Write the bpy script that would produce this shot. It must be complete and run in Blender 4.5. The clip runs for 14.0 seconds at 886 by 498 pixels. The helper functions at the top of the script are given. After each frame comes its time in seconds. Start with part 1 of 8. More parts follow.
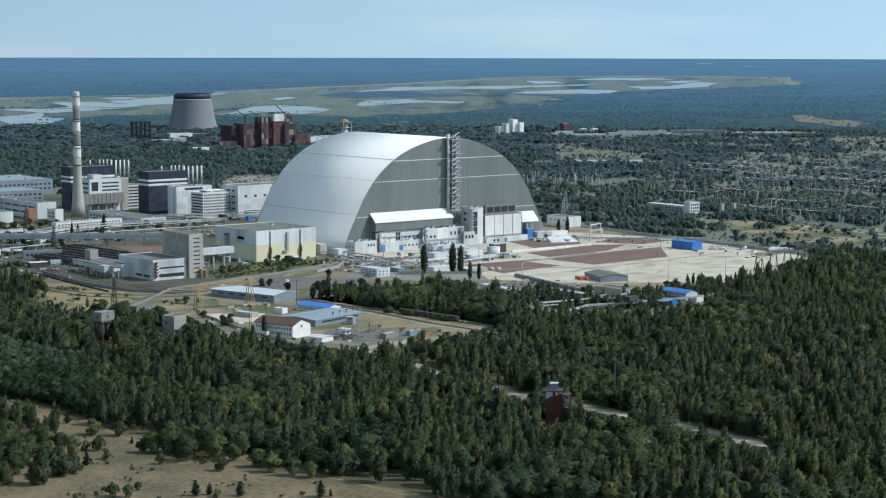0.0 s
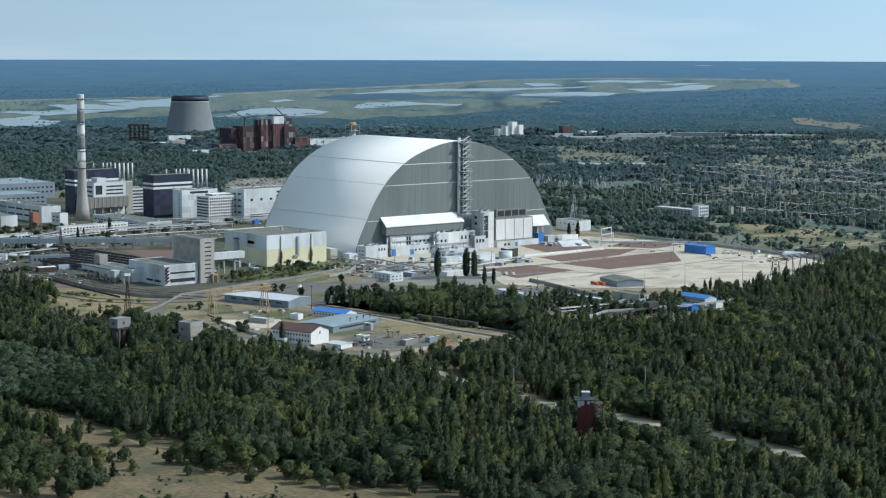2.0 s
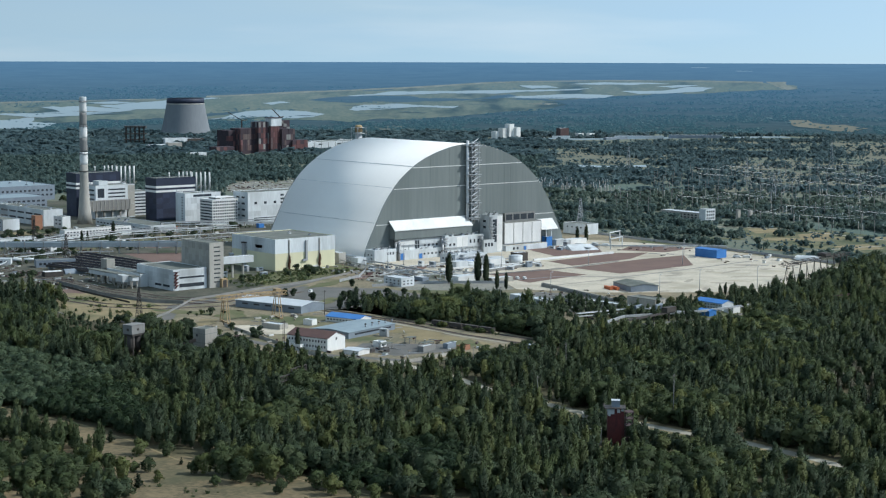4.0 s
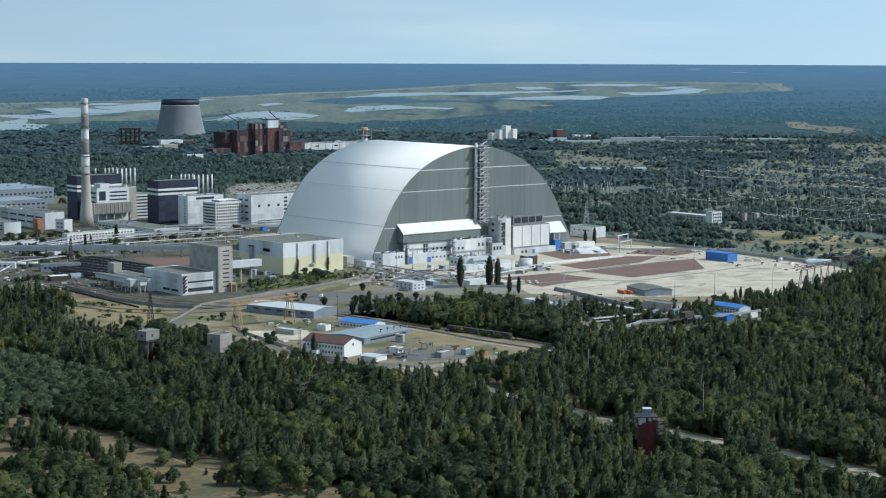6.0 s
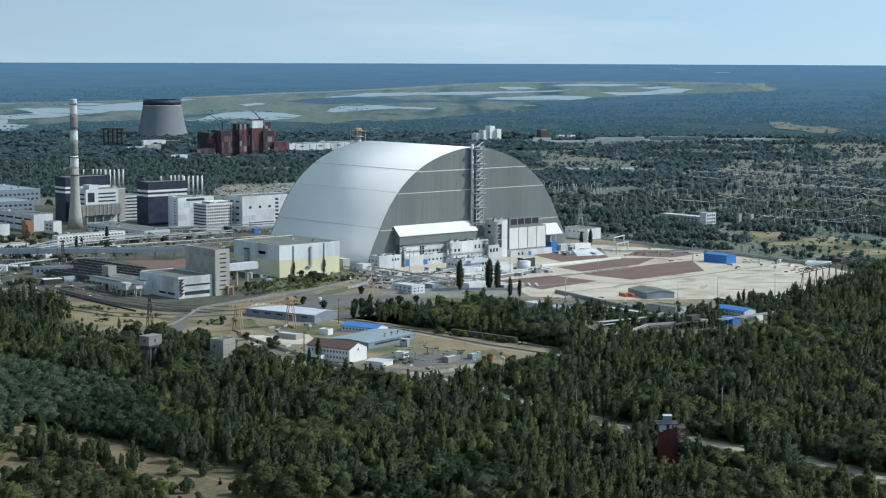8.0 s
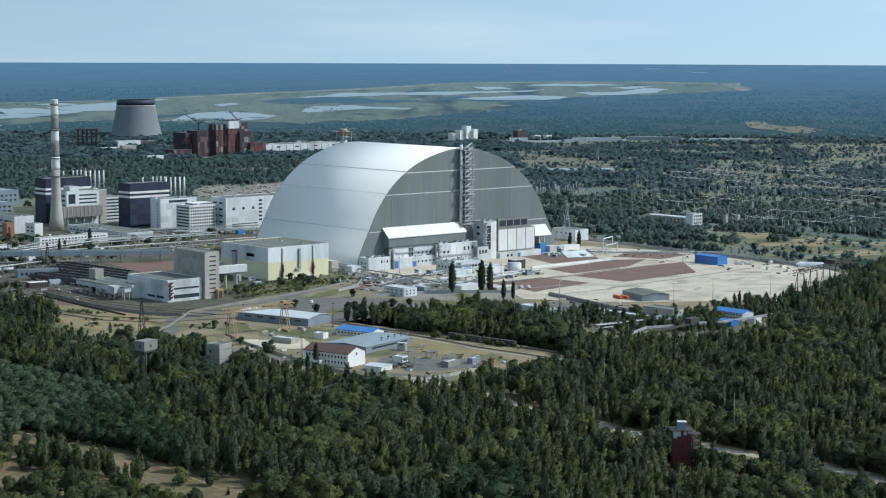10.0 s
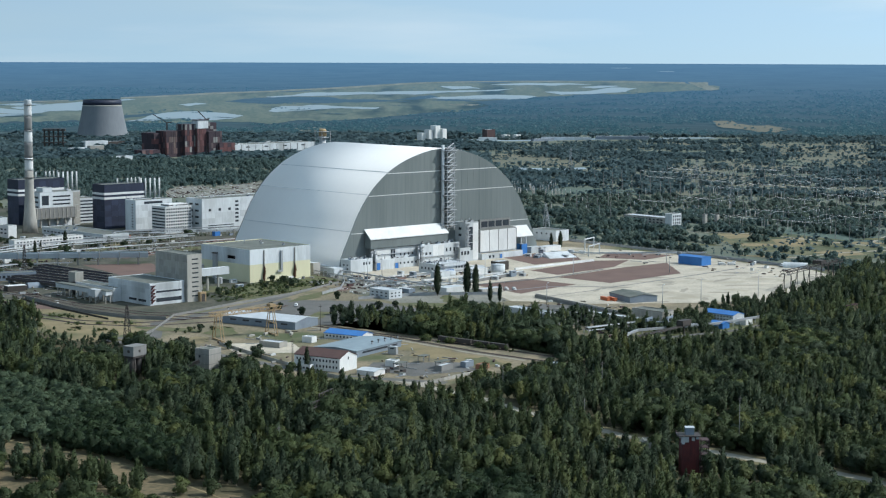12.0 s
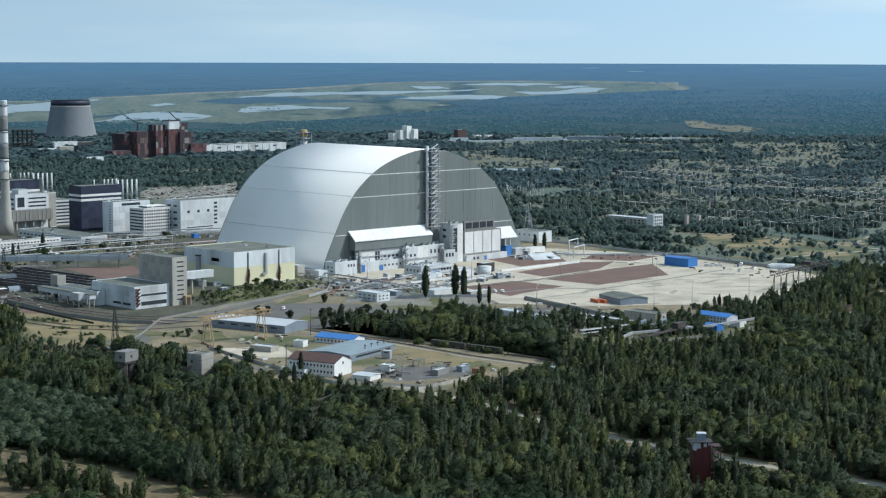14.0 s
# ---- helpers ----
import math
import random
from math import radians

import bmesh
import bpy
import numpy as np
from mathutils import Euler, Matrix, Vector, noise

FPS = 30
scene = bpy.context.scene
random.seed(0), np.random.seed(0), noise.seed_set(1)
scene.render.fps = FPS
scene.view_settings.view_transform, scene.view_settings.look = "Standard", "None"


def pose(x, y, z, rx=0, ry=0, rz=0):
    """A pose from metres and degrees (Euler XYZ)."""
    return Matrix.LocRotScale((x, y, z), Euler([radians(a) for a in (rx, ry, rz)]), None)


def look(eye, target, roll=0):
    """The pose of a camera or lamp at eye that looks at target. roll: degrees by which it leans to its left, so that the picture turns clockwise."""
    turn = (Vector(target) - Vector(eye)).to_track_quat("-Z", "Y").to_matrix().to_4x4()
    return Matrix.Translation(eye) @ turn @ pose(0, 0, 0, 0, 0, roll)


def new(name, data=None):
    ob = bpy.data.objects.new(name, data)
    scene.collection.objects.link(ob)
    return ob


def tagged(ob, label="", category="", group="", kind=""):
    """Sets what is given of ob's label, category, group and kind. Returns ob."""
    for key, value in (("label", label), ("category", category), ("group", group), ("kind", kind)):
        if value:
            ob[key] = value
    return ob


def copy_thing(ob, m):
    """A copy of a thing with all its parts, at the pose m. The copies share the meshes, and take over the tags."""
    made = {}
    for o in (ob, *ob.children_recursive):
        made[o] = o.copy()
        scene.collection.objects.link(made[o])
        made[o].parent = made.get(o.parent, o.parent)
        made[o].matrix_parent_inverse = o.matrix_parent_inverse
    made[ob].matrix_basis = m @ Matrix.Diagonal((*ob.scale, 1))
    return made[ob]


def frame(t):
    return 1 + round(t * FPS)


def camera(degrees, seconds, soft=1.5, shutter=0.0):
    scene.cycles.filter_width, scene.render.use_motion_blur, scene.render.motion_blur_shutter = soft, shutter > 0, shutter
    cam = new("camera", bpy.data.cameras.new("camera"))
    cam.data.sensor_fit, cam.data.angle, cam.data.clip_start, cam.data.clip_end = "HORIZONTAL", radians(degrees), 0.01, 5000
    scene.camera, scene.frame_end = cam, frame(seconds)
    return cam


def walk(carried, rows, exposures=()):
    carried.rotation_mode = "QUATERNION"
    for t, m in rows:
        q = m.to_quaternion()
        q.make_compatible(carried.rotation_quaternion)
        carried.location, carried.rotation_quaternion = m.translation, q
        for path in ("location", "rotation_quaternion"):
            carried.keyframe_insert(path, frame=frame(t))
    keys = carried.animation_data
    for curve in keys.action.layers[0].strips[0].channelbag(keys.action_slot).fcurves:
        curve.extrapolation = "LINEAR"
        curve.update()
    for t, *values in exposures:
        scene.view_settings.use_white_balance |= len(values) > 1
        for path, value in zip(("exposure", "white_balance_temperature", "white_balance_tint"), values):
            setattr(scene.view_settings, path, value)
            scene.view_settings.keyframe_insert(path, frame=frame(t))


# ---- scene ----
cam = camera(26.9, 14.0, soft=1.2)
PATH = [
    (0, look((-1175.98, -1434.18, 200.58), (-548.11, -663.66, 90.62), 0.111)),
    (0.5, look((-1177.27, -1427.46, 200.73), (-549.06, -657.18, 91.09), 0.107)),
    (1, look((-1178.44, -1420.86, 200.81), (-549.54, -651.11, 91.47), 0.127)),
    (1.5, look((-1179.68, -1414.25, 200.96), (-549.52, -645.50, 91.81), 0.136)),
    (2, look((-1181.01, -1407.76, 200.97), (-548.85, -640.61, 92.08), 0.134)),
    (2.5, look((-1182.36, -1401.31, 201.06), (-548.13, -635.83, 92.40), 0.153)),
    (3, look((-1183.61, -1394.88, 201.08), (-547.71, -630.76, 92.64), 0.153)),
    (3.5, look((-1184.85, -1388.38, 201.10), (-548.09, -624.92, 93.05), 0.152)),
    (4, look((-1185.95, -1381.87, 201.13), (-548.66, -618.83, 93.26), 0.163)),
    (6.5, look((-1191.41, -1348.44, 201.50), (-546.47, -591.77, 94.29), 0.176)),
    (7, look((-1192.51, -1341.65, 201.64), (-544.95, -587.24, 94.34), 0.187)),
    (7.5, look((-1193.55, -1334.83, 201.85), (-543.28, -582.76, 94.42), 0.217)),
    (8, look((-1194.46, -1328.09, 201.79), (-541.42, -578.42, 94.41), 0.195)),
    (10.5, look((-1199.33, -1294.08, 201.68), (-529.10, -559.76, 94.17), 0.194)),
    (11, look((-1200.33, -1287.46, 201.71), (-526.10, -556.82, 94.11), 0.180)),
    (11.5, look((-1201.25, -1280.85, 201.78), (-522.92, -554.03, 94.12), 0.170)),
    (12, look((-1202.22, -1274.15, 201.83), (-519.90, -551.08, 94.05), 0.171)),
    (12.5, look((-1203.07, -1267.39, 201.87), (-516.88, -547.99, 94.04), 0.169)),
    (13, look((-1203.86, -1260.59, 201.85), (-514.01, -544.72, 93.99), 0.161)),
    (13.5, look((-1204.67, -1253.79, 201.75), (-511.20, -541.41, 93.95), 0.162)),
    (14, look((-1205.56, -1247.05, 201.51), (-508.47, -538.21, 93.82), 0.155)),
]
EXPOSURE, KELVIN, TINT = 0.30, 5950, 7
walk(cam, PATH, [(t, EXPOSURE, KELVIN, TINT) for t in (0, 14)])

# ---------------------------------------------------------------- world and sun
SUN_TO = Vector((0.75, -0.66, 0.90)).normalized()
world = bpy.data.worlds.new("sky")
scene.world = world
world.use_nodes = True
wn, wl = world.node_tree.nodes, world.node_tree.links
sky = wn.new("ShaderNodeTexSky")
sky.sky_type = "NISHITA"
sky.sun_disc = False
sky.sun_elevation = math.asin(SUN_TO.z)
sky.sun_rotation = math.atan2(SUN_TO.x, SUN_TO.y)
sky.altitude = 200
sky.air_density, sky.dust_density, sky.ozone_density = 1.0, 0.5, 2.0
wn["Background"].inputs["Strength"].default_value = 0.11
where = wn.new("ShaderNodeTexCoord")
stretch = wn.new("ShaderNodeVectorMath")
stretch.operation = "MULTIPLY"
stretch.inputs[1].default_value = (4, 4, 34)
cloud = wn.new("ShaderNodeTexNoise")
cloud.inputs["Scale"].default_value, cloud.inputs["Detail"].default_value = 1.0, 5.0
veil = wn.new("ShaderNodeMapRange")
veil.inputs[1].default_value, veil.inputs[2].default_value, veil.inputs[3].default_value, veil.inputs[4].default_value = 0.35, 0.75, 0.45, 0.88
thin = wn.new("ShaderNodeMix")
thin.data_type = "RGBA"
thin.inputs[7].default_value = (3.65, 4.7, 5.25, 1)      # thin white cloud
lift = wn.new("ShaderNodeVectorMath")
lift.inputs[1].default_value = (0, 0, 0.11)
wl.new(where.outputs["Generated"], lift.inputs[0])
wl.new(lift.outputs[0], sky.inputs[0])
wl.new(where.outputs["Generated"], stretch.inputs[0])
wl.new(stretch.outputs[0], cloud.inputs["Vector"])
wl.new(cloud.outputs["Fac"], veil.inputs[0])
wl.new(veil.outputs[0], thin.inputs[0])
wl.new(sky.outputs[0], thin.inputs[6])
banks = wn.new("ShaderNodeVectorMath")      # scattered white clouds
banks.operation = "MULTIPLY_ADD"
banks.inputs[1].default_value = (2.6, 2.6, 24)
banks.inputs[2].default_value = (3.1, 1.7, 0.4)
heap = wn.new("ShaderNodeTexNoise")
heap.inputs["Scale"].default_value, heap.inputs["Detail"].default_value = 1.3, 7.0
cover = wn.new("ShaderNodeMapRange")
cover.inputs[1].default_value, cover.inputs[2].default_value, cover.inputs[3].default_value, cover.inputs[4].default_value = 0.50, 0.76, 0.0, 0.5
white = wn.new("ShaderNodeMix")
white.data_type = "RGBA"
white.inputs[7].default_value = (5.6, 6.0, 6.1, 1)
wl.new(where.outputs["Generated"], banks.inputs[0])
wl.new(banks.outputs[0], heap.inputs["Vector"])
wl.new(heap.outputs["Fac"], cover.inputs[0])
wl.new(cover.outputs[0], white.inputs[0])
wl.new(thin.outputs[2], white.inputs[6])
sunward = wn.new("ShaderNodeVectorMath")      # the sky grows paler on the sun's side
sunward.operation = "DOT_PRODUCT"
sunward.inputs[1].default_value = (0.76, -0.65, 0.0)
paler = wn.new("ShaderNodeMapRange")
paler.inputs[1].default_value, paler.inputs[2].default_value, paler.inputs[3].default_value, paler.inputs[4].default_value = -0.30, 0.45, 0.86, 1.20
shine = wn.new("ShaderNodeVectorMath")
shine.operation = "SCALE"
wl.new(where.outputs["Generated"], sunward.inputs[0])
wl.new(sunward.outputs["Value"], paler.inputs[0])
wl.new(white.outputs[2], shine.inputs[0])
wl.new(paler.outputs[0], shine.inputs["Scale"])
wl.new(shine.outputs[0], wn["Background"].inputs[0])
sun = new("sun", bpy.data.lights.new("sun", "SUN"))
sun.data.energy, sun.data.angle, sun.data.color = 3.2, radians(0.6), (1.0, 0.95, 0.87)
sun.matrix_world = look((0, 0, 600), Vector((0, 0, 600)) - SUN_TO)

# ---------------------------------------------------------------- materials


def material(name, a, b=None, rough=0.85, scale=0.2, fine=3.0, metal=0.0, bump=0.0, c=None, stretch=None, contrast=0.5, spec=0.3, glow=None, grain=0.5, vary=0.0):
    """Colour varies between a and b at a coarse and a fine scale (per metre), with c as rare patches."""
    m = bpy.data.materials.new(name)
    m.use_nodes = True
    n, l = m.node_tree.nodes, m.node_tree.links
    p = n["Principled BSDF"]
    p.inputs["Roughness"].default_value, p.inputs["Metallic"].default_value = rough, metal
    p.inputs["Specular IOR Level"].default_value = spec
    b = b or [v * 0.8 for v in a]
    geo = n.new("ShaderNodeNewGeometry")
    vec = geo.outputs["Position"]
    if stretch:
        mp = n.new("ShaderNodeVectorMath")
        mp.operation = "MULTIPLY"
        mp.inputs[1].default_value = stretch
        l.new(vec, mp.inputs[0])
        vec = mp.outputs[0]

    def noise_at(s, detail):
        t = n.new("ShaderNodeTexNoise")
        t.inputs["Scale"].default_value, t.inputs["Detail"].default_value = s, detail
        l.new(vec, t.inputs["Vector"])
        return t.outputs["Fac"]

    def mixed(fac, x, y):
        k = n.new("ShaderNodeMix")
        k.data_type = "RGBA"
        l.new(fac, k.inputs[0])
        for sock, v in ((k.inputs[6], x), (k.inputs[7], y)):
            if hasattr(v, "links"):
                l.new(v, sock)
            else:
                sock.default_value = (*v, 1)
        return k.outputs[2]

    def ramp(fac, lo, hi):
        r = n.new("ShaderNodeMapRange")
        r.inputs[1].default_value, r.inputs[2].default_value = lo, hi
        l.new(fac, r.inputs[0])
        return r.outputs[0]

    coarse, small = noise_at(scale, 3.0), noise_at(fine, 2.0)
    add = n.new("ShaderNodeMath")
    add.operation = "MULTIPLY_ADD"
    l.new(small, add.inputs[0])
    add.inputs[1].default_value = grain
    l.new(coarse, add.inputs[2])
    mid = 0.5 + grain / 2
    fac = ramp(add.outputs[0], mid - contrast / 2, mid + contrast / 2)
    col = mixed(fac, a, b)
    if c:
        col = mixed(ramp(noise_at(scale * 0.37, 4.0), 0.54, 0.66), col, c)
    if vary:      # panels differ a little from one another
        one = n.new("ShaderNodeObjectInfo")
        tone = n.new("ShaderNodeMapRange")
        tone.inputs[3].default_value, tone.inputs[4].default_value = 1 - vary, 1 + vary * 0.5
        l.new(one.outputs["Random"], tone.inputs[0])
        hue = n.new("ShaderNodeHueSaturation")
        l.new(tone.outputs[0], hue.inputs["Value"])
        l.new(col, hue.inputs["Color"])
        col = hue.outputs["Color"]
    l.new(col, p.inputs["Base Color"])
    if glow:      # haze painted as emission, stronger towards the horizon; for far land and water
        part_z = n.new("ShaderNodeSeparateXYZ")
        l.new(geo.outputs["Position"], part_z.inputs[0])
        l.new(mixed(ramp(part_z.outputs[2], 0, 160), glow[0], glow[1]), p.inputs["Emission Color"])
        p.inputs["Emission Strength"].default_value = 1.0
    if bump:
        bp = n.new("ShaderNodeBump")
        bp.inputs["Strength"].default_value, bp.inputs["Distance"].default_value = bump, 0.3
        l.new(small, bp.inputs["Height"])
        l.new(bp.outputs[0], p.inputs["Normal"])
    return m


# grass colour lightened and blued, with haze mixed in
M_GROUND = material("ground_dry_grass", (0.100, 0.128, 0.098), (0.150, 0.155, 0.112), 0.95, 0.008, 0.09, c=(0.086, 0.120, 0.098), contrast=0.5, grain=1.2)
M_FLOOR = material("forest_floor", (0.045, 0.044, 0.022), (0.105, 0.088, 0.046), 0.95, 0.04, 0.4, grain=0.8)
M_MEADOW = material("meadow", (0.190, 0.146, 0.082), (0.086, 0.074, 0.041), 0.95, 0.04, 0.35, c=(0.070, 0.072, 0.038), contrast=0.4, grain=0.9)
M_YARD = material("yard_dirt", (0.265, 0.215, 0.140), (0.135, 0.125, 0.082), 0.95, 0.035, 0.4, c=(0.085, 0.10, 0.045), contrast=0.35, grain=0.8)
M_PLANT = material("plant_ground", (0.105, 0.097, 0.074), (0.050, 0.056, 0.040), 0.95, 0.05, 0.35, c=(0.036, 0.048, 0.023), contrast=0.35, grain=0.9)
M_GRASS = material("green_grass", (0.085, 0.10, 0.04), (0.14, 0.13, 0.07), 0.95, 0.06, 0.6, contrast=0.35)
M_APRON = material("apron_concrete", (0.56, 0.50, 0.395), (0.37, 0.335, 0.27), 0.9, 0.05, 0.45, c=(0.36, 0.32, 0.245), contrast=0.55, grain=1.0)
M_STAIN = material("stained_concrete", (0.36, 0.325, 0.26), (0.27, 0.245, 0.20), 0.9, 0.05, 0.3, contrast=0.4)
M_GREYGROUND = material("grey_gravel_ground", (0.25, 0.24, 0.205), (0.155, 0.155, 0.13), 0.95, 0.05, 0.4, c=(0.10, 0.11, 0.075), contrast=0.4, grain=0.8)
# dry ground colour, with a bluish glow painting the haze over it
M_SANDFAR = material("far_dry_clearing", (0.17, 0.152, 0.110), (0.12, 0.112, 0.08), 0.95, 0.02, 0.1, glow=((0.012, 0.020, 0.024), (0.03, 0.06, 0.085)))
M_GRAVEL = material("red_gravel", (0.175, 0.115, 0.095), (0.135, 0.09, 0.075), 0.95, 0.05, 0.8)
M_ASPHALT = material("asphalt", (0.150, 0.146, 0.136), (0.10, 0.098, 0.090), 0.9, 0.05, 0.6)
M_DRYFAR = material("far_dry_grass", (0.165, 0.155, 0.108), (0.112, 0.126, 0.094), 0.95, 0.012, 0.12, contrast=0.5, grain=0.9)
M_ROAD = material("old_road", (0.37, 0.345, 0.28), (0.27, 0.25, 0.20), 0.95, 0.05, 0.4)
def leaf_material(name, dark, light, warm=None, fine=1.5, through_light=0.36, glow=None, spec=0.2, lace=0.0):
    """Foliage: each tree has its own tone, each spray differs a little, and the leaves let some light through."""
    m = bpy.data.materials.new(name)
    m.use_nodes = True
    n, l = m.node_tree.nodes, m.node_tree.links
    p = n["Principled BSDF"]
    p.inputs["Roughness"].default_value, p.inputs["Specular IOR Level"].default_value = 0.65, spec
    geo, one, att, noise = n.new("ShaderNodeNewGeometry"), n.new("ShaderNodeObjectInfo"), n.new("ShaderNodeAttribute"), n.new("ShaderNodeTexNoise")
    att.attribute_name = "tone"
    noise.inputs["Scale"].default_value, noise.inputs["Detail"].default_value = fine, 2.0
    l.new(geo.outputs["Position"], noise.inputs["Vector"])

    def sums(value, factor, plus):
        k = n.new("ShaderNodeMath")
        k.operation = "MULTIPLY_ADD"
        k.inputs[1].default_value = factor
        l.new(value, k.inputs[0])
        if hasattr(plus, "links"):
            l.new(plus, k.inputs[2])
        else:
            k.inputs[2].default_value = plus
        return k.outputs[0]

    tree = n.new("ShaderNodeMath")
    tree.operation = "FRACT"
    l.new(sums(one.outputs["Random"], 1.0, att.outputs["Fac"]), tree.inputs[0])
    fac = sums(tree.outputs[0], 0.60, sums(geo.outputs["Random Per Island"], 0.18, sums(noise.outputs["Fac"], 0.4, -0.09)))
    mix = n.new("ShaderNodeMix")
    mix.data_type = "RGBA"
    l.new(fac, mix.inputs[0])
    mix.inputs[6].default_value, mix.inputs[7].default_value = (*dark, 1), (*light, 1)
    col = mix.outputs[2]
    if warm:
        turn = n.new("ShaderNodeMapRange")
        turn.inputs[1].default_value, turn.inputs[2].default_value = 0.80, 0.96
        l.new(tree.outputs[0], turn.inputs[0])
        tint = n.new("ShaderNodeMix")
        tint.data_type = "RGBA"
        l.new(turn.outputs[0], tint.inputs[0])
        l.new(col, tint.inputs[6])
        tint.inputs[7].default_value = (*warm, 1)
        col = tint.outputs[2]
    l.new(col, p.inputs["Base Color"])
    if glow:      # haze painted as emission on the backdrop's leaves, stronger towards the horizon
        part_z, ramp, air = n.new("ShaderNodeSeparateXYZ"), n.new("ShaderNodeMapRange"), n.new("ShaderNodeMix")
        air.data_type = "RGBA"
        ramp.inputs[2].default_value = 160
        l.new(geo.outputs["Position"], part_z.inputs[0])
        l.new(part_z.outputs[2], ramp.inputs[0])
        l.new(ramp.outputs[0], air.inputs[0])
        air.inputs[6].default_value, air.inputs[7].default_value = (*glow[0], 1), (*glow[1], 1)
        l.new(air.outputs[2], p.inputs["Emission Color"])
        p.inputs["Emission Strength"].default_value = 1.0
    else:
        back, both = n.new("ShaderNodeBsdfTranslucent"), n.new("ShaderNodeMixShader")
        both.inputs[0].default_value = through_light
        l.new(col, back.inputs["Color"])
        l.new(p.outputs[0], both.inputs[1])
        l.new(back.outputs[0], both.inputs[2])
        out = both.outputs[0]
        if lace:      # gaps between the leaflets of a spray
            gaps, cutoff, clear, holes = n.new("ShaderNodeTexNoise"), n.new("ShaderNodeMath"), n.new("ShaderNodeBsdfTransparent"), n.new("ShaderNodeMixShader")
            gaps.inputs["Scale"].default_value, gaps.inputs["Detail"].default_value = lace, 1.0
            cutoff.operation, cutoff.inputs[1].default_value = "GREATER_THAN", 0.54
            l.new(geo.outputs["Position"], gaps.inputs["Vector"])
            l.new(gaps.outputs["Fac"], cutoff.inputs[0])
            l.new(cutoff.outputs[0], holes.inputs[0])
            l.new(out, holes.inputs[1])
            l.new(clear.outputs[0], holes.inputs[2])
            out = holes.outputs[0]
        l.new(out, n["Material Output"].inputs["Surface"])
    return m


M_LEAF = leaf_material("poplar_leaves", (0.031, 0.048, 0.030), (0.079, 0.108, 0.054), (0.106, 0.125, 0.049), lace=1.6)
M_LEAF_OLIVE = leaf_material("olive_leaves", (0.040, 0.058, 0.027), (0.098, 0.128, 0.051), (0.122, 0.136, 0.047), lace=1.6)
M_LEAF_SILVER = leaf_material("silvery_leaves", (0.020, 0.042, 0.022), (0.112, 0.152, 0.084), fine=0.7, spec=0.3, lace=1.6)
M_LEAF_DARK = leaf_material("locust_leaves", (0.020, 0.037, 0.018), (0.052, 0.080, 0.035), lace=1.6)
M_DEADWOOD = leaf_material("bare_twigs", (0.105, 0.105, 0.075), (0.180, 0.175, 0.130), lace=1.6)
M_PINE = leaf_material("dark_needles", (0.014, 0.026, 0.015), (0.040, 0.058, 0.028), lace=1.6)
M_BARK = material("bark", (0.13, 0.11, 0.09), (0.08, 0.07, 0.055), 0.95, 0.5, 3)
M_ARCH = material("white_metal_cladding", (0.86, 0.84, 0.80), (0.82, 0.80, 0.765), 0.45, 0.02, 0.3, spec=0.45)
M_FRONT = material("grey_metal_cladding", (0.172, 0.194, 0.188), (0.132, 0.152, 0.148), 0.5, 0.03, 0.35, stretch=(1, 1, 0.05), spec=0.4, c=(0.196, 0.218, 0.210), contrast=0.35)
M_WHITE = material("white_paint", (0.74, 0.74, 0.72), (0.60, 0.60, 0.585), 0.7, 0.1, 0.8, stretch=(1, 1, 0.4), vary=0.08)
M_OFFWHITE = material("weathered_white_panel", (0.66, 0.69, 0.70), (0.49, 0.515, 0.525), 0.8, 0.07, 0.5, stretch=(1, 1, 0.25), c=(0.40, 0.415, 0.415), contrast=0.4, vary=0.16)
M_YELLOW = material("pale_yellow_panel", (0.74, 0.70, 0.47), (0.66, 0.62, 0.42), 0.75, 0.05, 0.5, stretch=(1, 1, 0.3), vary=0.06)
M_CONC = material("old_concrete", (0.45, 0.43, 0.385), (0.30, 0.29, 0.26), 0.9, 0.08, 0.6, stretch=(1, 1, 0.3), vary=0.18)
M_CONC_DARK = material("grey_concrete", (0.25, 0.245, 0.235), (0.18, 0.18, 0.17), 0.9, 0.05, 0.4, stretch=(1, 1, 0.2))
M_DARK = material("dark_blue_panel", (0.038, 0.047, 0.080), (0.027, 0.034, 0.058), 0.55, 0.1, 0.5, vary=0.3)
M_ROOFGREY = material("grey_roof", (0.165, 0.175, 0.155), (0.105, 0.115, 0.10), 0.9, 0.08, 0.5, contrast=0.4)
M_ROOFBLUE = material("blue_grey_roof", (0.25, 0.31, 0.34), (0.20, 0.25, 0.28), 0.6, 0.1, 0.5)
M_LEA = material("rough_lea_grass", (0.160, 0.150, 0.082), (0.070, 0.084, 0.044), 0.95, 0.035, 0.3, c=(0.058, 0.076, 0.040), contrast=0.35, grain=0.9)
M_STRAW = material("straw_grass", (0.27, 0.215, 0.12), (0.18, 0.15, 0.08), 0.95, 0.05, 0.5, c=(0.10, 0.105, 0.05))
M_METALROOF = material("pale_metal_roof", (0.55, 0.58, 0.60), (0.46, 0.49, 0.51), 0.5, 0.1, 0.5)
M_STEELBLUE = material("blue_grey_panel", (0.22, 0.26, 0.30), (0.17, 0.20, 0.24), 0.6, 0.1, 0.5)
M_BLUE = material("blue_metal", (0.06, 0.20, 0.50), (0.05, 0.16, 0.42), 0.5, 0.1, 0.6)
M_MAROON = material("maroon_roof", (0.12, 0.07, 0.06), (0.09, 0.055, 0.05), 0.8, 0.1, 0.6)
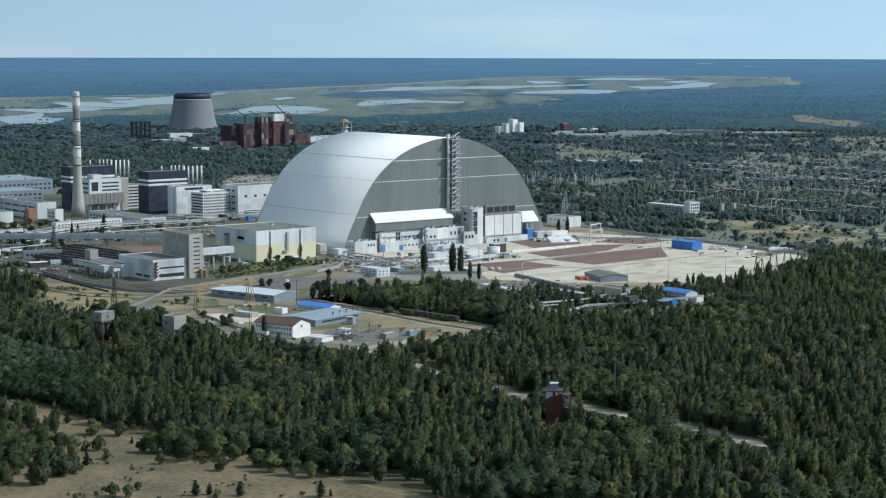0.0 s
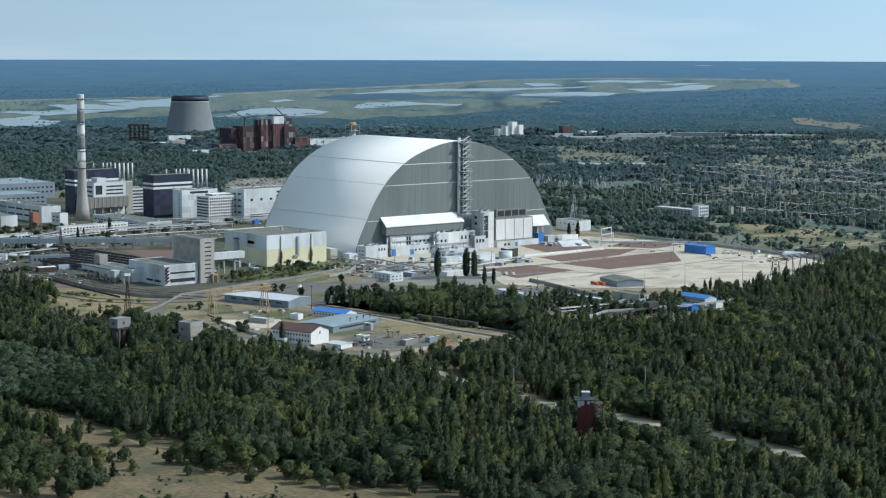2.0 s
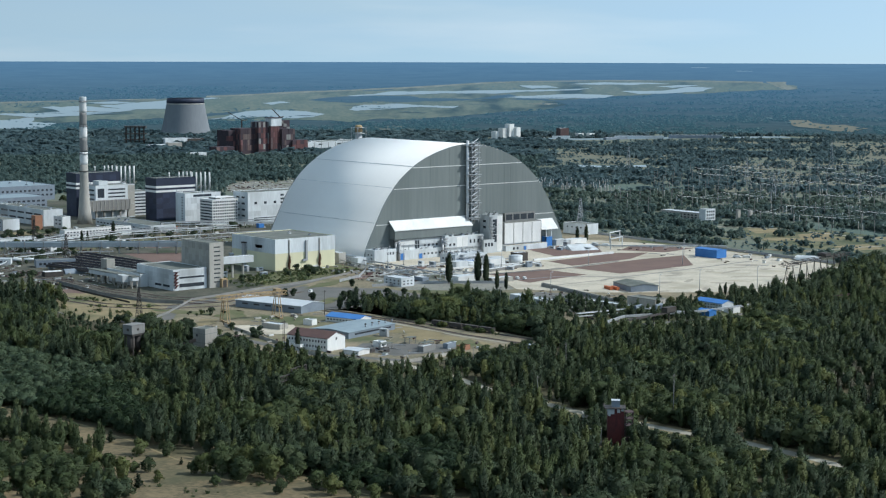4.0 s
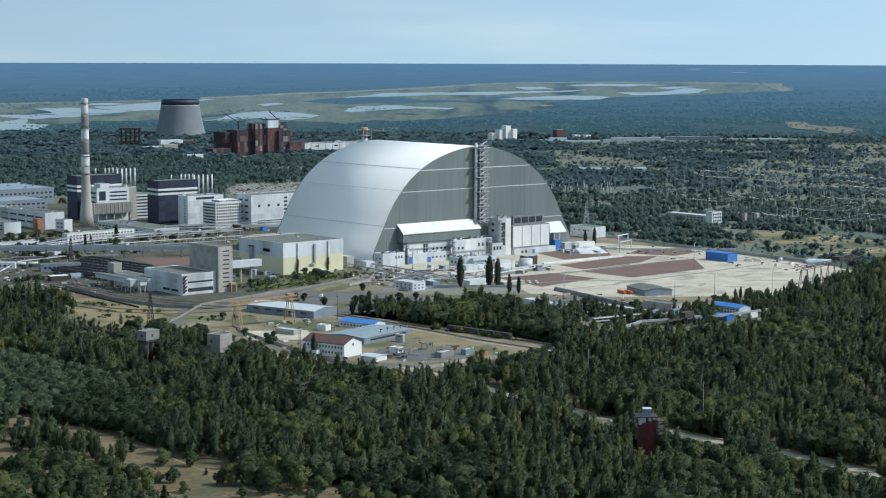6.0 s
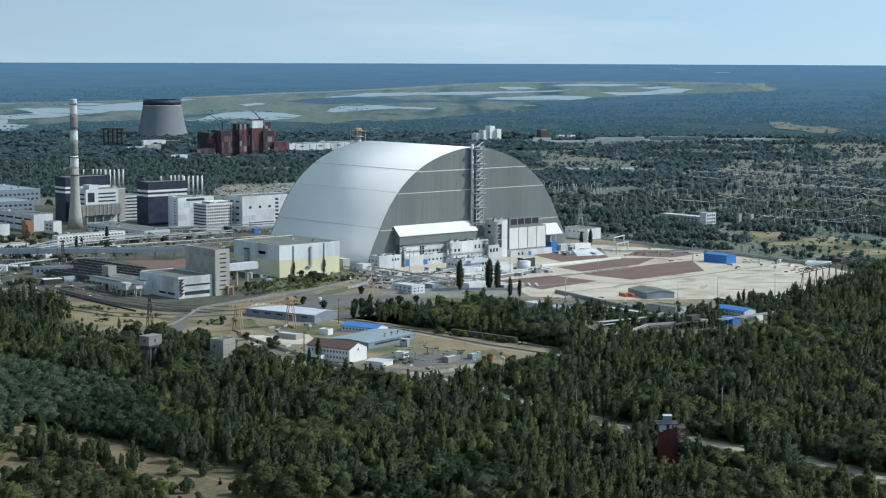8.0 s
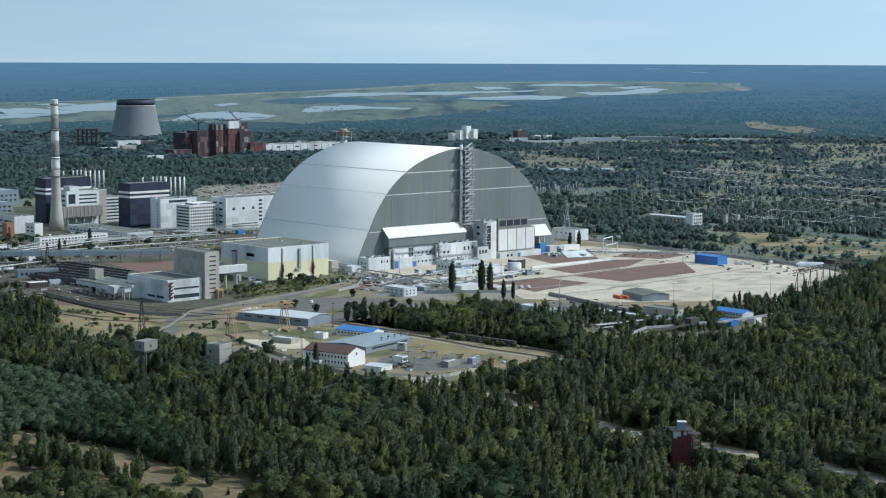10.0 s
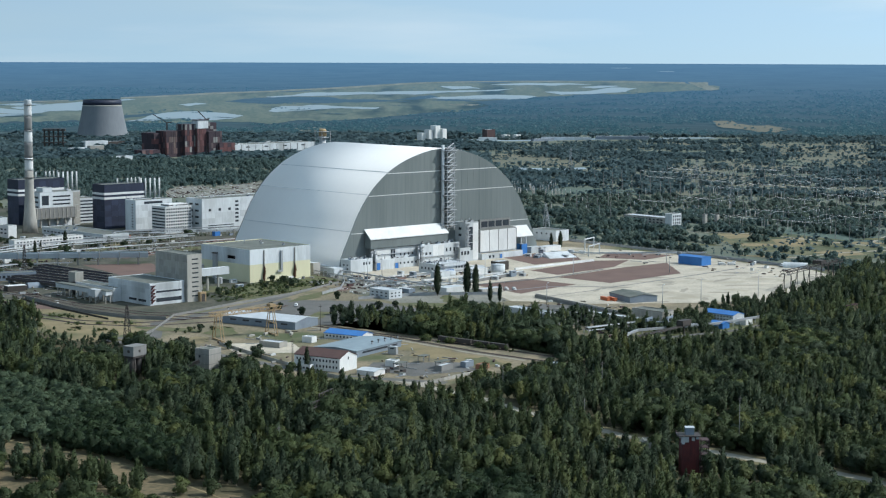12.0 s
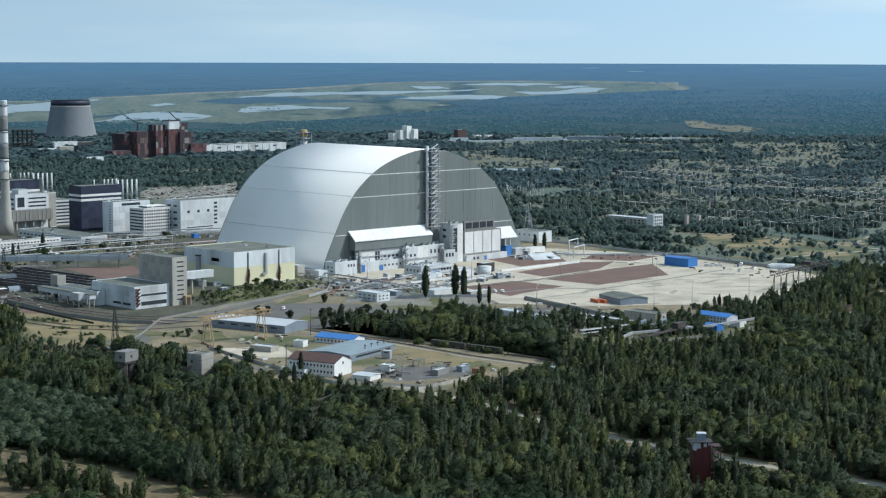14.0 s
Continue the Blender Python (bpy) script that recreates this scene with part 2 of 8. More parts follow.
M_RUST = material("rust_red", (0.098, 0.058, 0.055), (0.060, 0.045, 0.046), 0.85, 0.06, 0.4, stretch=(1, 1, 0.3), contrast=0.35, c=(0.13, 0.115, 0.105))
M_RUSTDARK = material("dark_red_paint", (0.115, 0.026, 0.024), (0.060, 0.019, 0.019), 0.8, 0.2, 0.8, stretch=(1, 1, 0.4), contrast=0.4)
# dark maroon, lightened and blued by haze in the colour
M_RUINDARK = material("haze_tinted_maroon_concrete", (0.066, 0.046, 0.054), (0.044, 0.038, 0.046), 0.9, 0.05, 0.3)
M_RUINPALE = material("pinkish_grey_concrete", (0.125, 0.088, 0.086), (0.09, 0.072, 0.073), 0.9, 0.05, 0.3)
M_CRANE = material("crane_yellow_paint", (0.40, 0.29, 0.155), (0.28, 0.20, 0.115), 0.75, 0.2, 1)
M_TOWER = material("grey_tower_concrete", (0.215, 0.232, 0.245), (0.165, 0.182, 0.198), 0.9, 0.03, 0.2, stretch=(1, 1, 0.2))
M_STEEL = material("galvanised_steel", (0.42, 0.43, 0.44), (0.33, 0.34, 0.35), 0.5, 0.2, 1, metal=0.3)
M_STEELDARK = material("dark_steel", (0.07, 0.06, 0.055), (0.05, 0.045, 0.04), 0.7, 0.2, 1)
M_GLASS = material("window_glass", (0.035, 0.04, 0.05), (0.05, 0.06, 0.07), 0.15, 0.3, 1, spec=0.6)
# pale sky reflection and haze painted into base colour and glow
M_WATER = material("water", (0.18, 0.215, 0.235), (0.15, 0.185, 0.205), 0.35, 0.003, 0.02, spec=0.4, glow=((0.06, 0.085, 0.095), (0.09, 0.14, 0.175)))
# marsh and sand glow faintly blue as painted haze
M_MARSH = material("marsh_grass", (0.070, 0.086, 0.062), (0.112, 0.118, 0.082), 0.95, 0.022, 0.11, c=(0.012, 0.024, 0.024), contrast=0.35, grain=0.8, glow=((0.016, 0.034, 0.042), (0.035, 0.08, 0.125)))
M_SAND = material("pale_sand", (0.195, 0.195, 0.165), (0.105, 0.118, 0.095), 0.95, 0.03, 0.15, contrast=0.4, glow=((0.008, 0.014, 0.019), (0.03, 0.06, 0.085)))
# near-black base; the blue of the distance is haze painted as glow
M_FARWOOD = material("far_woodland_in_haze", (0.000, 0.002, 0.004), (0.018, 0.028, 0.028), 0.95, 0.10, 0.5, stretch=(0.12, 0.12, 4), contrast=0.5, glow=((0.024, 0.048, 0.057), (0.060, 0.140, 0.236)))
# far and middle wood leaves, lightened and blued to paint in haze
M_FARLEAF = leaf_material("far_leaves_haze_tint", (0.084, 0.134, 0.150), (0.126, 0.182, 0.184), fine=0.2, through_light=0.5)
M_WOODLEAF = leaf_material("middle_wood_leaves_haze_tint", (0.076, 0.122, 0.120), (0.120, 0.172, 0.152), fine=0.3, through_light=0.5)
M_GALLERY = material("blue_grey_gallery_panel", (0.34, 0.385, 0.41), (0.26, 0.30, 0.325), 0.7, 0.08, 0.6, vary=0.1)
# scrub leaves take a haze tint in their base colour as well
M_MIDLEAF = leaf_material("scrub_leaves_haze_tint", (0.076, 0.116, 0.108), (0.136, 0.182, 0.142), fine=0.5, through_light=0.5)
# dark leaves whose blue comes from the painted haze glow
M_BACKLEAF = leaf_material("distant_leaves_in_haze", (0.014, 0.028, 0.026), (0.042, 0.062, 0.052), fine=0.08, glow=((0.024, 0.056, 0.068), (0.046, 0.126, 0.218)))
M_REDLEAF = leaf_material("reddish_leaves", (0.115, 0.050, 0.036), (0.165, 0.095, 0.060), fine=0.8, lace=1.2)
# the ruin's red, lightened to pink by haze in the colour
M_RUINRED = material("haze_tinted_red_panel", (0.150, 0.070, 0.068), (0.095, 0.055, 0.058), 0.85, 0.06, 0.4, stretch=(1, 1, 0.3), contrast=0.35, c=(0.16, 0.13, 0.12), vary=0.3)
M_TAR = material("black_tar_roof", (0.013, 0.014, 0.018), (0.024, 0.025, 0.029), 0.95, 0.1, 0.6, spec=0.0)
M_BRICK = material("orange_brick", (0.33, 0.165, 0.10), (0.25, 0.125, 0.08), 0.9, 0.3, 1.5)
M_BALLAST = material("dark_ballast", (0.140, 0.120, 0.098), (0.085, 0.077, 0.064), 0.95, 0.1, 0.8)
M_ORANGE = material("orange_paint", (0.50, 0.14, 0.06), (0.38, 0.12, 0.05), 0.7, 0.2, 1)

# ---------------------------------------------------------------- mesh helpers


def part(name, bm, mat, parent=None, label=""):
    me = bpy.data.meshes.new(name)
    bm.to_mesh(me)
    bm.free()
    me.materials.append(mat)
    ob = new(name, me)
    if parent:
        ob.parent = parent
    if label:
        tagged(ob, label)
    return ob


def thing(name, m, label, category, group="", kind=""):
    ob = new(name)
    ob.matrix_world = m
    return tagged(ob, label, category, group, kind)


def add_box(bm, x0, x1, y0, y1, z0, z1):
    v = [bm.verts.new(p) for p in ((x0, y0, z0), (x1, y0, z0), (x1, y1, z0), (x0, y1, z0), (x0, y0, z1), (x1, y0, z1), (x1, y1, z1), (x0, y1, z1))]
    for f in ((3, 2, 1, 0), (4, 5, 6, 7), (0, 1, 5, 4), (1, 2, 6, 5), (2, 3, 7, 6), (3, 0, 4, 7)):
        bm.faces.new([v[i] for i in f])


def box(*b):
    bm = bmesh.new()
    add_box(bm, *b)
    return bm


def add_beam(bm, a, b, w):
    """A square bar from a to b."""
    a, b = Vector(a), Vector(b)
    d = (b - a).normalized()
    s = d.cross((0, 0, 1)) if abs(d.z) < 0.9 else d.cross((1, 0, 0))
    s.normalize()
    t = d.cross(s)
    ring = [(s * i + t * j) * w / 2 for i, j in ((1, 1), (-1, 1), (-1, -1), (1, -1))]
    v = [bm.verts.new(a + r) for r in ring] + [bm.verts.new(b + r) for r in ring]
    for f in ((3, 2, 1, 0), (4, 5, 6, 7), (0, 1, 5, 4), (1, 2, 6, 5), (2, 3, 7, 6), (3, 0, 4, 7)):
        bm.faces.new([v[i] for i in f])


def beams(w, *pairs):
    bm = bmesh.new()
    for a, b in pairs:
        add_beam(bm, a, b, w)
    return bm


def lathe(profile, n=24, cap=True):
    """Turned form from (radius, z) pairs."""
    bm = bmesh.new()
    rings = [[bm.verts.new((r * math.cos(k * math.tau / n), r * math.sin(k * math.tau / n), z)) for k in range(n)] for r, z in profile]
    for a, b in zip(rings, rings[1:]):
        for k in range(n):
            f = bm.faces.new((a[k], a[(k + 1) % n], b[(k + 1) % n], b[k]))
            f.smooth = True
    if cap:
        bm.faces.new(rings[-1])
        bm.faces.new(rings[0][::-1])
    return bm


def flat(name, pts, z, mat, label, thick=0.0):
    """A level area of ground with its outline."""
    bm = bmesh.new()
    top = [bm.verts.new((x, y, z)) for x, y in pts]
    f = bm.faces.new(top)
    if f.normal.z < 0:
        f.normal_flip()
    bmesh.ops.triangulate(bm, faces=[f])
    return tagged(part(name, bm, mat), label, name.split("_")[-1], kind="structure")


def strip(name, pts, width, z, mat, label):
    """A road or path of even width along its middle line."""
    bm = bmesh.new()
    pairs = []
    for i, p in enumerate(pts):
        a, b = Vector(pts[max(i - 1, 0)]), Vector(pts[min(i + 1, len(pts) - 1)])
        d = (b - a).normalized()
        s = Vector((-d.y, d.x)) * width / 2
        pairs.append([bm.verts.new((*(Vector(p) + k * s), z)) for k in (1, -1)])
    for (a, b), (c, d) in zip(pairs, pairs[1:]):
        bm.faces.new((b, d, c, a))
    return tagged(part(name, bm, mat), label, "road", kind="structure")


def inside(px, py, poly):
    hit = np.zeros(len(px), bool)
    for (x0, y0), (x1, y1) in zip(poly, poly[1:] + poly[:1]):
        if y0 != y1:
            cross = ((y0 > py) != (y1 > py)) & (px < (x1 - x0) * (py - y0) / (y1 - y0) + x0)
            hit ^= cross
    return hit


def near_line(px, py, pts, dist):
    best = np.full(len(px), 1e9)
    for (x0, y0), (x1, y1) in zip(pts, pts[1:]):
        dx, dy = x1 - x0, y1 - y0
        t = np.clip(((px - x0) * dx + (py - y0) * dy) / (dx * dx + dy * dy), 0, 1)
        best = np.minimum(best, np.hypot(px - x0 - t * dx, py - y0 - t * dy))
    return best < dist


# ---------------------------------------------------------------- ground, far land and water
HUB = (-1193.0, -1340.0)      # middle of the round sheet of land
EYE_Z = 201.5
R_FLAT, R_RIM, D_RIM = 4400.0, 4900.0, 26000.0


def far_radius(d):
    return R_FLAT + (R_RIM - R_FLAT) * (1 - R_FLAT / d) / (1 - R_FLAT / D_RIM) if d > R_FLAT else d


def land(bearing, d, lift=0.0):
    """A place on the land by bearing (degrees from +y to +x) and distance: level to R_FLAT, then gently drawn up to the horizon."""
    r = far_radius(d)
    z = EYE_Z * (1 - r / d) if d > R_FLAT else 0.0
    a = radians(bearing)
    return (HUB[0] + r * math.sin(a), HUB[1] + r * math.cos(a), z + lift)


bm = bmesh.new()
rings = []
for d in (0, 300, 700, 1100, 1500, 2000, 2600, 3300, 4000, 4400):
    rings.append([bm.verts.new(land(k * 5, d)) for k in range(72)])
for a, b in zip(rings, rings[1:]):
    for k in range(72):
        if a is rings[0]:
            bm.faces.new((a[k], b[(k + 1) % 72], b[k]))
        else:
            bm.faces.new((a[k], a[(k + 1) % 72], b[(k + 1) % 72], b[k]))
bmesh.ops.remove_doubles(bm, verts=bm.verts, dist=0.01)
bmesh.ops.recalc_face_normals(bm, faces=bm.faces)
tagged(part("ground", bm, M_GROUND), "dry grass and scrub land reaching far out", "ground", kind="structure")
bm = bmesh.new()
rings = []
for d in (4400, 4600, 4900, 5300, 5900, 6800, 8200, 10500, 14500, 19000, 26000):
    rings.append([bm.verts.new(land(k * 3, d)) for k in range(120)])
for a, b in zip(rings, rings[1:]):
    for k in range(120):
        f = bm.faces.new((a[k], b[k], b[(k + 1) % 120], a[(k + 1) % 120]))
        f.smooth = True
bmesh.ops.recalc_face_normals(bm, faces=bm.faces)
tagged(part("backdrop", bm, M_FARWOOD), "far woodland up to the horizon in painted blue haze", "woodland", kind="structure")


def far_patch(name, b0, b1, d0, d1, mat, label, category, lift, seed, slant=0.0):
    """An irregular long patch on the far land, between two bearings and two distances."""
    rng = random.Random(seed)
    bm = bmesh.new()
    n = 140
    prev = None
    wob = [rng.uniform(0, 6.28) for _ in range(6)]
    for i in range(n + 1):
        u = i / n
        env = max(0.02, min(1, 3.2 * min(u, 1 - u)) ** 0.6)
        rough = [0.66 + 0.14 * math.sin(7 * u + wob[k]) + 0.11 * math.sin(19 * u + wob[k + 2]) + 0.035 * math.sin(43 * u + wob[k + 3]) + 0.015 * rng.uniform(-1, 1) for k in (0, 2)]
        lo, hi = 0.5 - 0.5 * env * max(0.05, rough[0]), 0.5 + 0.5 * env * max(0.05, rough[1])
        b = b0 + (b1 - b0) * u
        s = slant * (u - 0.5)
        pair = [bm.verts.new(land(b, d0 + (d1 - d0) * (v + s), lift)) for v in (lo, (lo + hi) / 2, hi)]
        if prev:
            for k in (0, 1):
                bm.faces.new((prev[k], pair[k], pair[k + 1], prev[k + 1]))
        prev = pair
    bmesh.ops.recalc_face_normals(bm, faces=bm.faces)
    if sum(f.normal.z for f in bm.faces) < 0:
        bmesh.ops.reverse_faces(bm, faces=bm.faces)
    return tagged(part(name, bm, mat), label, category, kind="structure")


def far_area(name, outline, mat, label, category, lift, seed, rough=1.0):
    """An area of the far land inside an outline of (bearing, distance) corners, with a ragged natural edge."""
    rng = random.Random(seed)
    pts = [(b, math.log(d)) for b, d in outline]
    for depth in range(5):      # break every side again and again
        more = []
        for p, q in zip(pts, pts[1:] + pts[:1]):
            side = max(abs(q[0] - p[0]), 8 * abs(q[1] - p[1]))
            more += [p, ((p[0] + q[0]) / 2 + rng.gauss(0, 0.07) * side * rough, (p[1] + q[1]) / 2 + rng.gauss(0, 0.008) * side * rough)]
        pts = more
    P = np.array(pts)
    Q = np.roll(P, -1, 0)
    step = 0.02
    V, F = [], []
    for b in np.arange(P[:, 0].min() + step / 2, P[:, 0].max(), step):
        k = (P[:, 0] > b) != (Q[:, 0] > b)
        cuts = np.sort(P[k, 1] + (b - P[k, 0]) * (Q[k, 1] - P[k, 1]) / (Q[k, 0] - P[k, 0]))
        for lo, hi in zip(cuts[::2], cuts[1::2]):
            n = 1 + int((hi - lo) / 0.06)
            for i in range(n + 1):
                d = math.exp(lo + (hi - lo) * i / n)
                V += [land(b - step / 2, d, lift), land(b + step / 2, d, lift)]
                if i:
                    m = len(V)
                    F.append((m - 4, m - 3, m - 1, m - 2))
    me = bpy.data.meshes.new(name)
    me.from_pydata(V, [], F)
    me.materials.append(mat)
    me.validate()
    up = sum(p.normal.z for p in me.polygons)
    if up < 0:
        me.flip_normals()
    return tagged(new(name, me), label, category, kind="structure")


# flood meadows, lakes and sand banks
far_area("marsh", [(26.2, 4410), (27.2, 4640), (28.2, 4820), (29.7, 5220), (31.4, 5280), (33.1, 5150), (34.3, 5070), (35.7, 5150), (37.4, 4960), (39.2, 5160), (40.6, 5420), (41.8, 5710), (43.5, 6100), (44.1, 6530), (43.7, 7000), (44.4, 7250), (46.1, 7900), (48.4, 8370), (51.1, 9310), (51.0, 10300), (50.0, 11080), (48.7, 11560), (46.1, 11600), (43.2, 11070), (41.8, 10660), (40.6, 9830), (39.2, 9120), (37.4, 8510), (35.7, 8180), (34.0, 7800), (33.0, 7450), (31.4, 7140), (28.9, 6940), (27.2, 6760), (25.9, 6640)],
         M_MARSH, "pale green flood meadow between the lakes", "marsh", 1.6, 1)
far_area("water", [(26.22, 4995), (27.21, 5205), (27.79, 5450), (27.71, 5010), (28.41, 4925), (28.24, 4755), (27.62, 4570), (26.88, 4580)], M_WATER, "still lake with the pale sky painted into its colour", "lake", 2.4, 21)
far_area("water", [(26.23, 5655), (27.21, 5640), (28.54, 5815), (27.96, 6250), (29.38, 6290), (30.81, 5945), (30.22, 5745), (29.04, 5435), (27.21, 5455)], M_WATER, "still lake with the pale sky painted into its colour", "lake", 2.4, 22)
far_area("water", [(29.72, 6405), (30.56, 6650), (31.75, 6990), (33.12, 7365), (33.39, 7285), (32.26, 6705), (32.09, 6045), (30.81, 5995), (29.89, 6225)], M_WATER, "still lake with the pale sky painted into its colour", "lake", 2.4, 23)
far_area("water", [(33.03, 5155), (33.63, 5400), (34.15, 5775), (35.18, 5925), (36.60, 5535), (36.22, 5310), (34.66, 5355), (33.97, 5190)], M_WATER, "still lake with the pale sky painted into its colour", "lake", 2.4, 24)
far_area("water", [(37.35, 5930), (37.78, 6450), (38.83, 6590), (40.75, 6355), (40.57, 6120), (39.18, 6165), (38.31, 5935), (37.61, 5830)], M_WATER, "still lake with the pale sky painted into its colour", "lake", 2.4, 25)
far_area("water", [(37.26, 7635), (38.30, 8110), (40.64, 8460), (41.96, 8710), (43.52, 8870), (44.86, 9285), (44.39, 8780), (42.66, 8395), (40.92, 8055), (38.30, 7735)], M_WATER, "still lake with the pale sky painted into its colour", "lake", 2.4, 26)
far_area("water", [(42.14, 7445), (42.66, 7715), (44.13, 8030), (45.56, 7790), (45.26, 7430), (44.05, 7320), (42.66, 7370)], M_WATER, "still lake with the pale sky painted into its colour", "lake", 2.4, 27)
far_area("water", [(42.60, 9750), (43.52, 9780), (43.82, 9245), (43.00, 9095)], M_WATER, "still lake with the pale sky painted into its colour", "lake", 2.4, 28)
far_area("water", [(44.13, 10255), (45.25, 10805), (46.64, 10700), (47.24, 10400), (46.12, 10030), (44.56, 10115)], M_WATER, "still lake with the pale sky painted into its colour", "lake", 2.4, 29)
far_area("water", [(45.78, 8600), (46.99, 8755), (47.84, 9675), (48.61, 9440), (48.27, 8695), (47.50, 8340), (46.30, 8095)], M_WATER, "still lake with the pale sky painted into its colour", "lake", 2.4, 30)
far_area("water", [(46.81, 9630), (47.50, 10100), (48.10, 9980), (47.33, 9380)], M_WATER, "still lake with the pale sky painted into its colour", "lake", 2.4, 31)
far_area("water", [(34.66, 6635), (35.18, 6840), (35.53, 6705), (34.92, 6445)], M_WATER, "still lake with the pale sky painted into its colour", "lake", 2.4, 32)
far_area("water", [(29.22, 6730), (30.22, 6855), (30.90, 6715), (29.72, 6595)], M_WATER, "still lake with the pale sky painted into its colour", "lake", 2.4, 33)
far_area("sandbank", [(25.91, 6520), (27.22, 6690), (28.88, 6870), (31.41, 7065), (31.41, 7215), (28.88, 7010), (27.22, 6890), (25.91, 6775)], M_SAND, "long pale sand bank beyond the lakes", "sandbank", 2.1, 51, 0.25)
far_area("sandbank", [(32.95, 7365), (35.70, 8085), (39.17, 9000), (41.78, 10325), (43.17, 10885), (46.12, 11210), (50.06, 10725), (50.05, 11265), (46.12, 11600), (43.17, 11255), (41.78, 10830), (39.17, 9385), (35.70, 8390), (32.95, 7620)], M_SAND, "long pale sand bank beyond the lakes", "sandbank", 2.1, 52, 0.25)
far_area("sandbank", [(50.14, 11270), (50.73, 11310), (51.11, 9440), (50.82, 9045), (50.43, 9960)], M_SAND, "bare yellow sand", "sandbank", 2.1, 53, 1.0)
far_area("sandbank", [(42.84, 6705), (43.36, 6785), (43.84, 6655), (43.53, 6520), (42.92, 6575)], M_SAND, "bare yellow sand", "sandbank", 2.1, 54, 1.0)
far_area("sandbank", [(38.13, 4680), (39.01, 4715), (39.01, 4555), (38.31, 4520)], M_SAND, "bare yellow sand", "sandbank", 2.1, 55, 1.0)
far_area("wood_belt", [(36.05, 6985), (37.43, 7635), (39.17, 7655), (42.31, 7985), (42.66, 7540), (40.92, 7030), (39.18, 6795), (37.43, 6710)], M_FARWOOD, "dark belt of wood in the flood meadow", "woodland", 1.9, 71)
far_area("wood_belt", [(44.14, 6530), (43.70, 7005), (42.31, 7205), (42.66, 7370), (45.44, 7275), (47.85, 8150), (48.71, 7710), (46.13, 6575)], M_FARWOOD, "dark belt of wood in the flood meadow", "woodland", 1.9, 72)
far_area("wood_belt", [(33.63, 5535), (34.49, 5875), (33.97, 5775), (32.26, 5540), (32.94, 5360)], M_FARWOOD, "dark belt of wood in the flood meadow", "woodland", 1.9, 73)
far_patch("water", 47.84, 48.44, 18652, 19148, M_WATER, "still lake with the pale sky painted into its colour", "lake", 2.4, 31, 0)
far_patch("water", 49.21, 49.75, 16095, 16405, M_WATER, "still lake with the pale sky painted into its colour", "lake", 2.4, 32, 0)
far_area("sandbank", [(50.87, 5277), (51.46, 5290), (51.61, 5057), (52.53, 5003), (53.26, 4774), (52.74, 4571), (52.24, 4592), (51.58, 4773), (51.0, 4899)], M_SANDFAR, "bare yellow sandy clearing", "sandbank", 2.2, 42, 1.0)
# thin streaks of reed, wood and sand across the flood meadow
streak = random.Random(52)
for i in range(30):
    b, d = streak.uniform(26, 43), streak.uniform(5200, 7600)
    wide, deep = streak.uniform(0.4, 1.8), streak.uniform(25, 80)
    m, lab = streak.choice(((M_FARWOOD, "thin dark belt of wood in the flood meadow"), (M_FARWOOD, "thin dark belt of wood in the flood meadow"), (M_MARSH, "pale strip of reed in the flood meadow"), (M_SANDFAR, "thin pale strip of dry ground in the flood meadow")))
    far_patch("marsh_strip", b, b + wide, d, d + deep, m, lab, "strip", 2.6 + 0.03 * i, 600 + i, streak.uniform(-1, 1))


# ---------------------------------------------------------------- level areas of the site
YARD = [(-900, 300), (-520, 60), (-470, -20), (-513, -160), (-492, -190), (-497, -330), (-494, -395), (-478, -455), (-445, -476), (-395, -466), (-335, -470), (-317, -440), (-318, -385), (-324, -340),
        (-333, -290), (-340, -240), (-303, -214), (-275, -250), (-228, -252), (-226, -291), (-238, -342), (-252, -387), (-268, -427), (-240, -462), (-212, -486), (-150, -482), (-77, -454), (-50, -428),
        (-40, -405), (5, -392), (75, -386), (155, -340), (212, -305), (222, -230), (240, -120), (228, -40), (245, 50), (240, 100), (160, 200), (150, 420), (60, 560), (100, 760), (-300, 900), (-700, 700)]
MEADOW = [(-725, -440), (-715, -469), (-709, -500), (-705, -530), (-702, -546), (-714, -580), (-706, -611), (-700, -640), (-704, -665), (-694, -676), (-682, -688), (-694, -720), (-681, -751), (-671, -789), (-669, -810),
          (-714, -866), (-867, -743), (-821, -642), (-809, -663), (-798, -677), (-774, -679), (-757, -641), (-731, -586), (-727, -557), (-733, -530), (-735, -506), (-736, -445)]
CANAL = [(1622, 1737), (1691, 1590), (1954, 1493), (2153, 1379)]
# sandy and grassy openings in the scrub behind the plant
SANDY = [[(1330, 1280), (1330, 1167), (1300, 1075), (1200, 905), (1130, 862), (1097, 915), (1119, 998), (1096, 1038)], [(240, 786), (288, 876), (365, 951), (435, 921), (516, 944), (394, 786), (310, 726)]]
GRASSY = [[(2064, 1189), (2082, 1082), (2321, 1076), (1484, 513), (1553, 615), (1560, 716), (1752, 910)], [(1270, 790), (1401, 784), (1503, 700), (1389, 592), (1272, 633), (1195, 643), (1120, 652)],
          [(1103, 614), (1195, 607), (1222, 514), (1124, 463), (1017, 521)]]
LEA = [(400, 0), (440, -20), (465, -55), (456, -128), (445, -200), (350, -270), (300, -245), (300, -160), (310, -120), (345, -60)]      # open grassland behind the apron
SEEN = [[(-465, -545), (-470, -568)], [(-475, -622), (-478, -655)], [(-474, -692), (-473, -724)], [(-467, -756), (-468, -790), (-471, -818)]]      # open stretches of the road
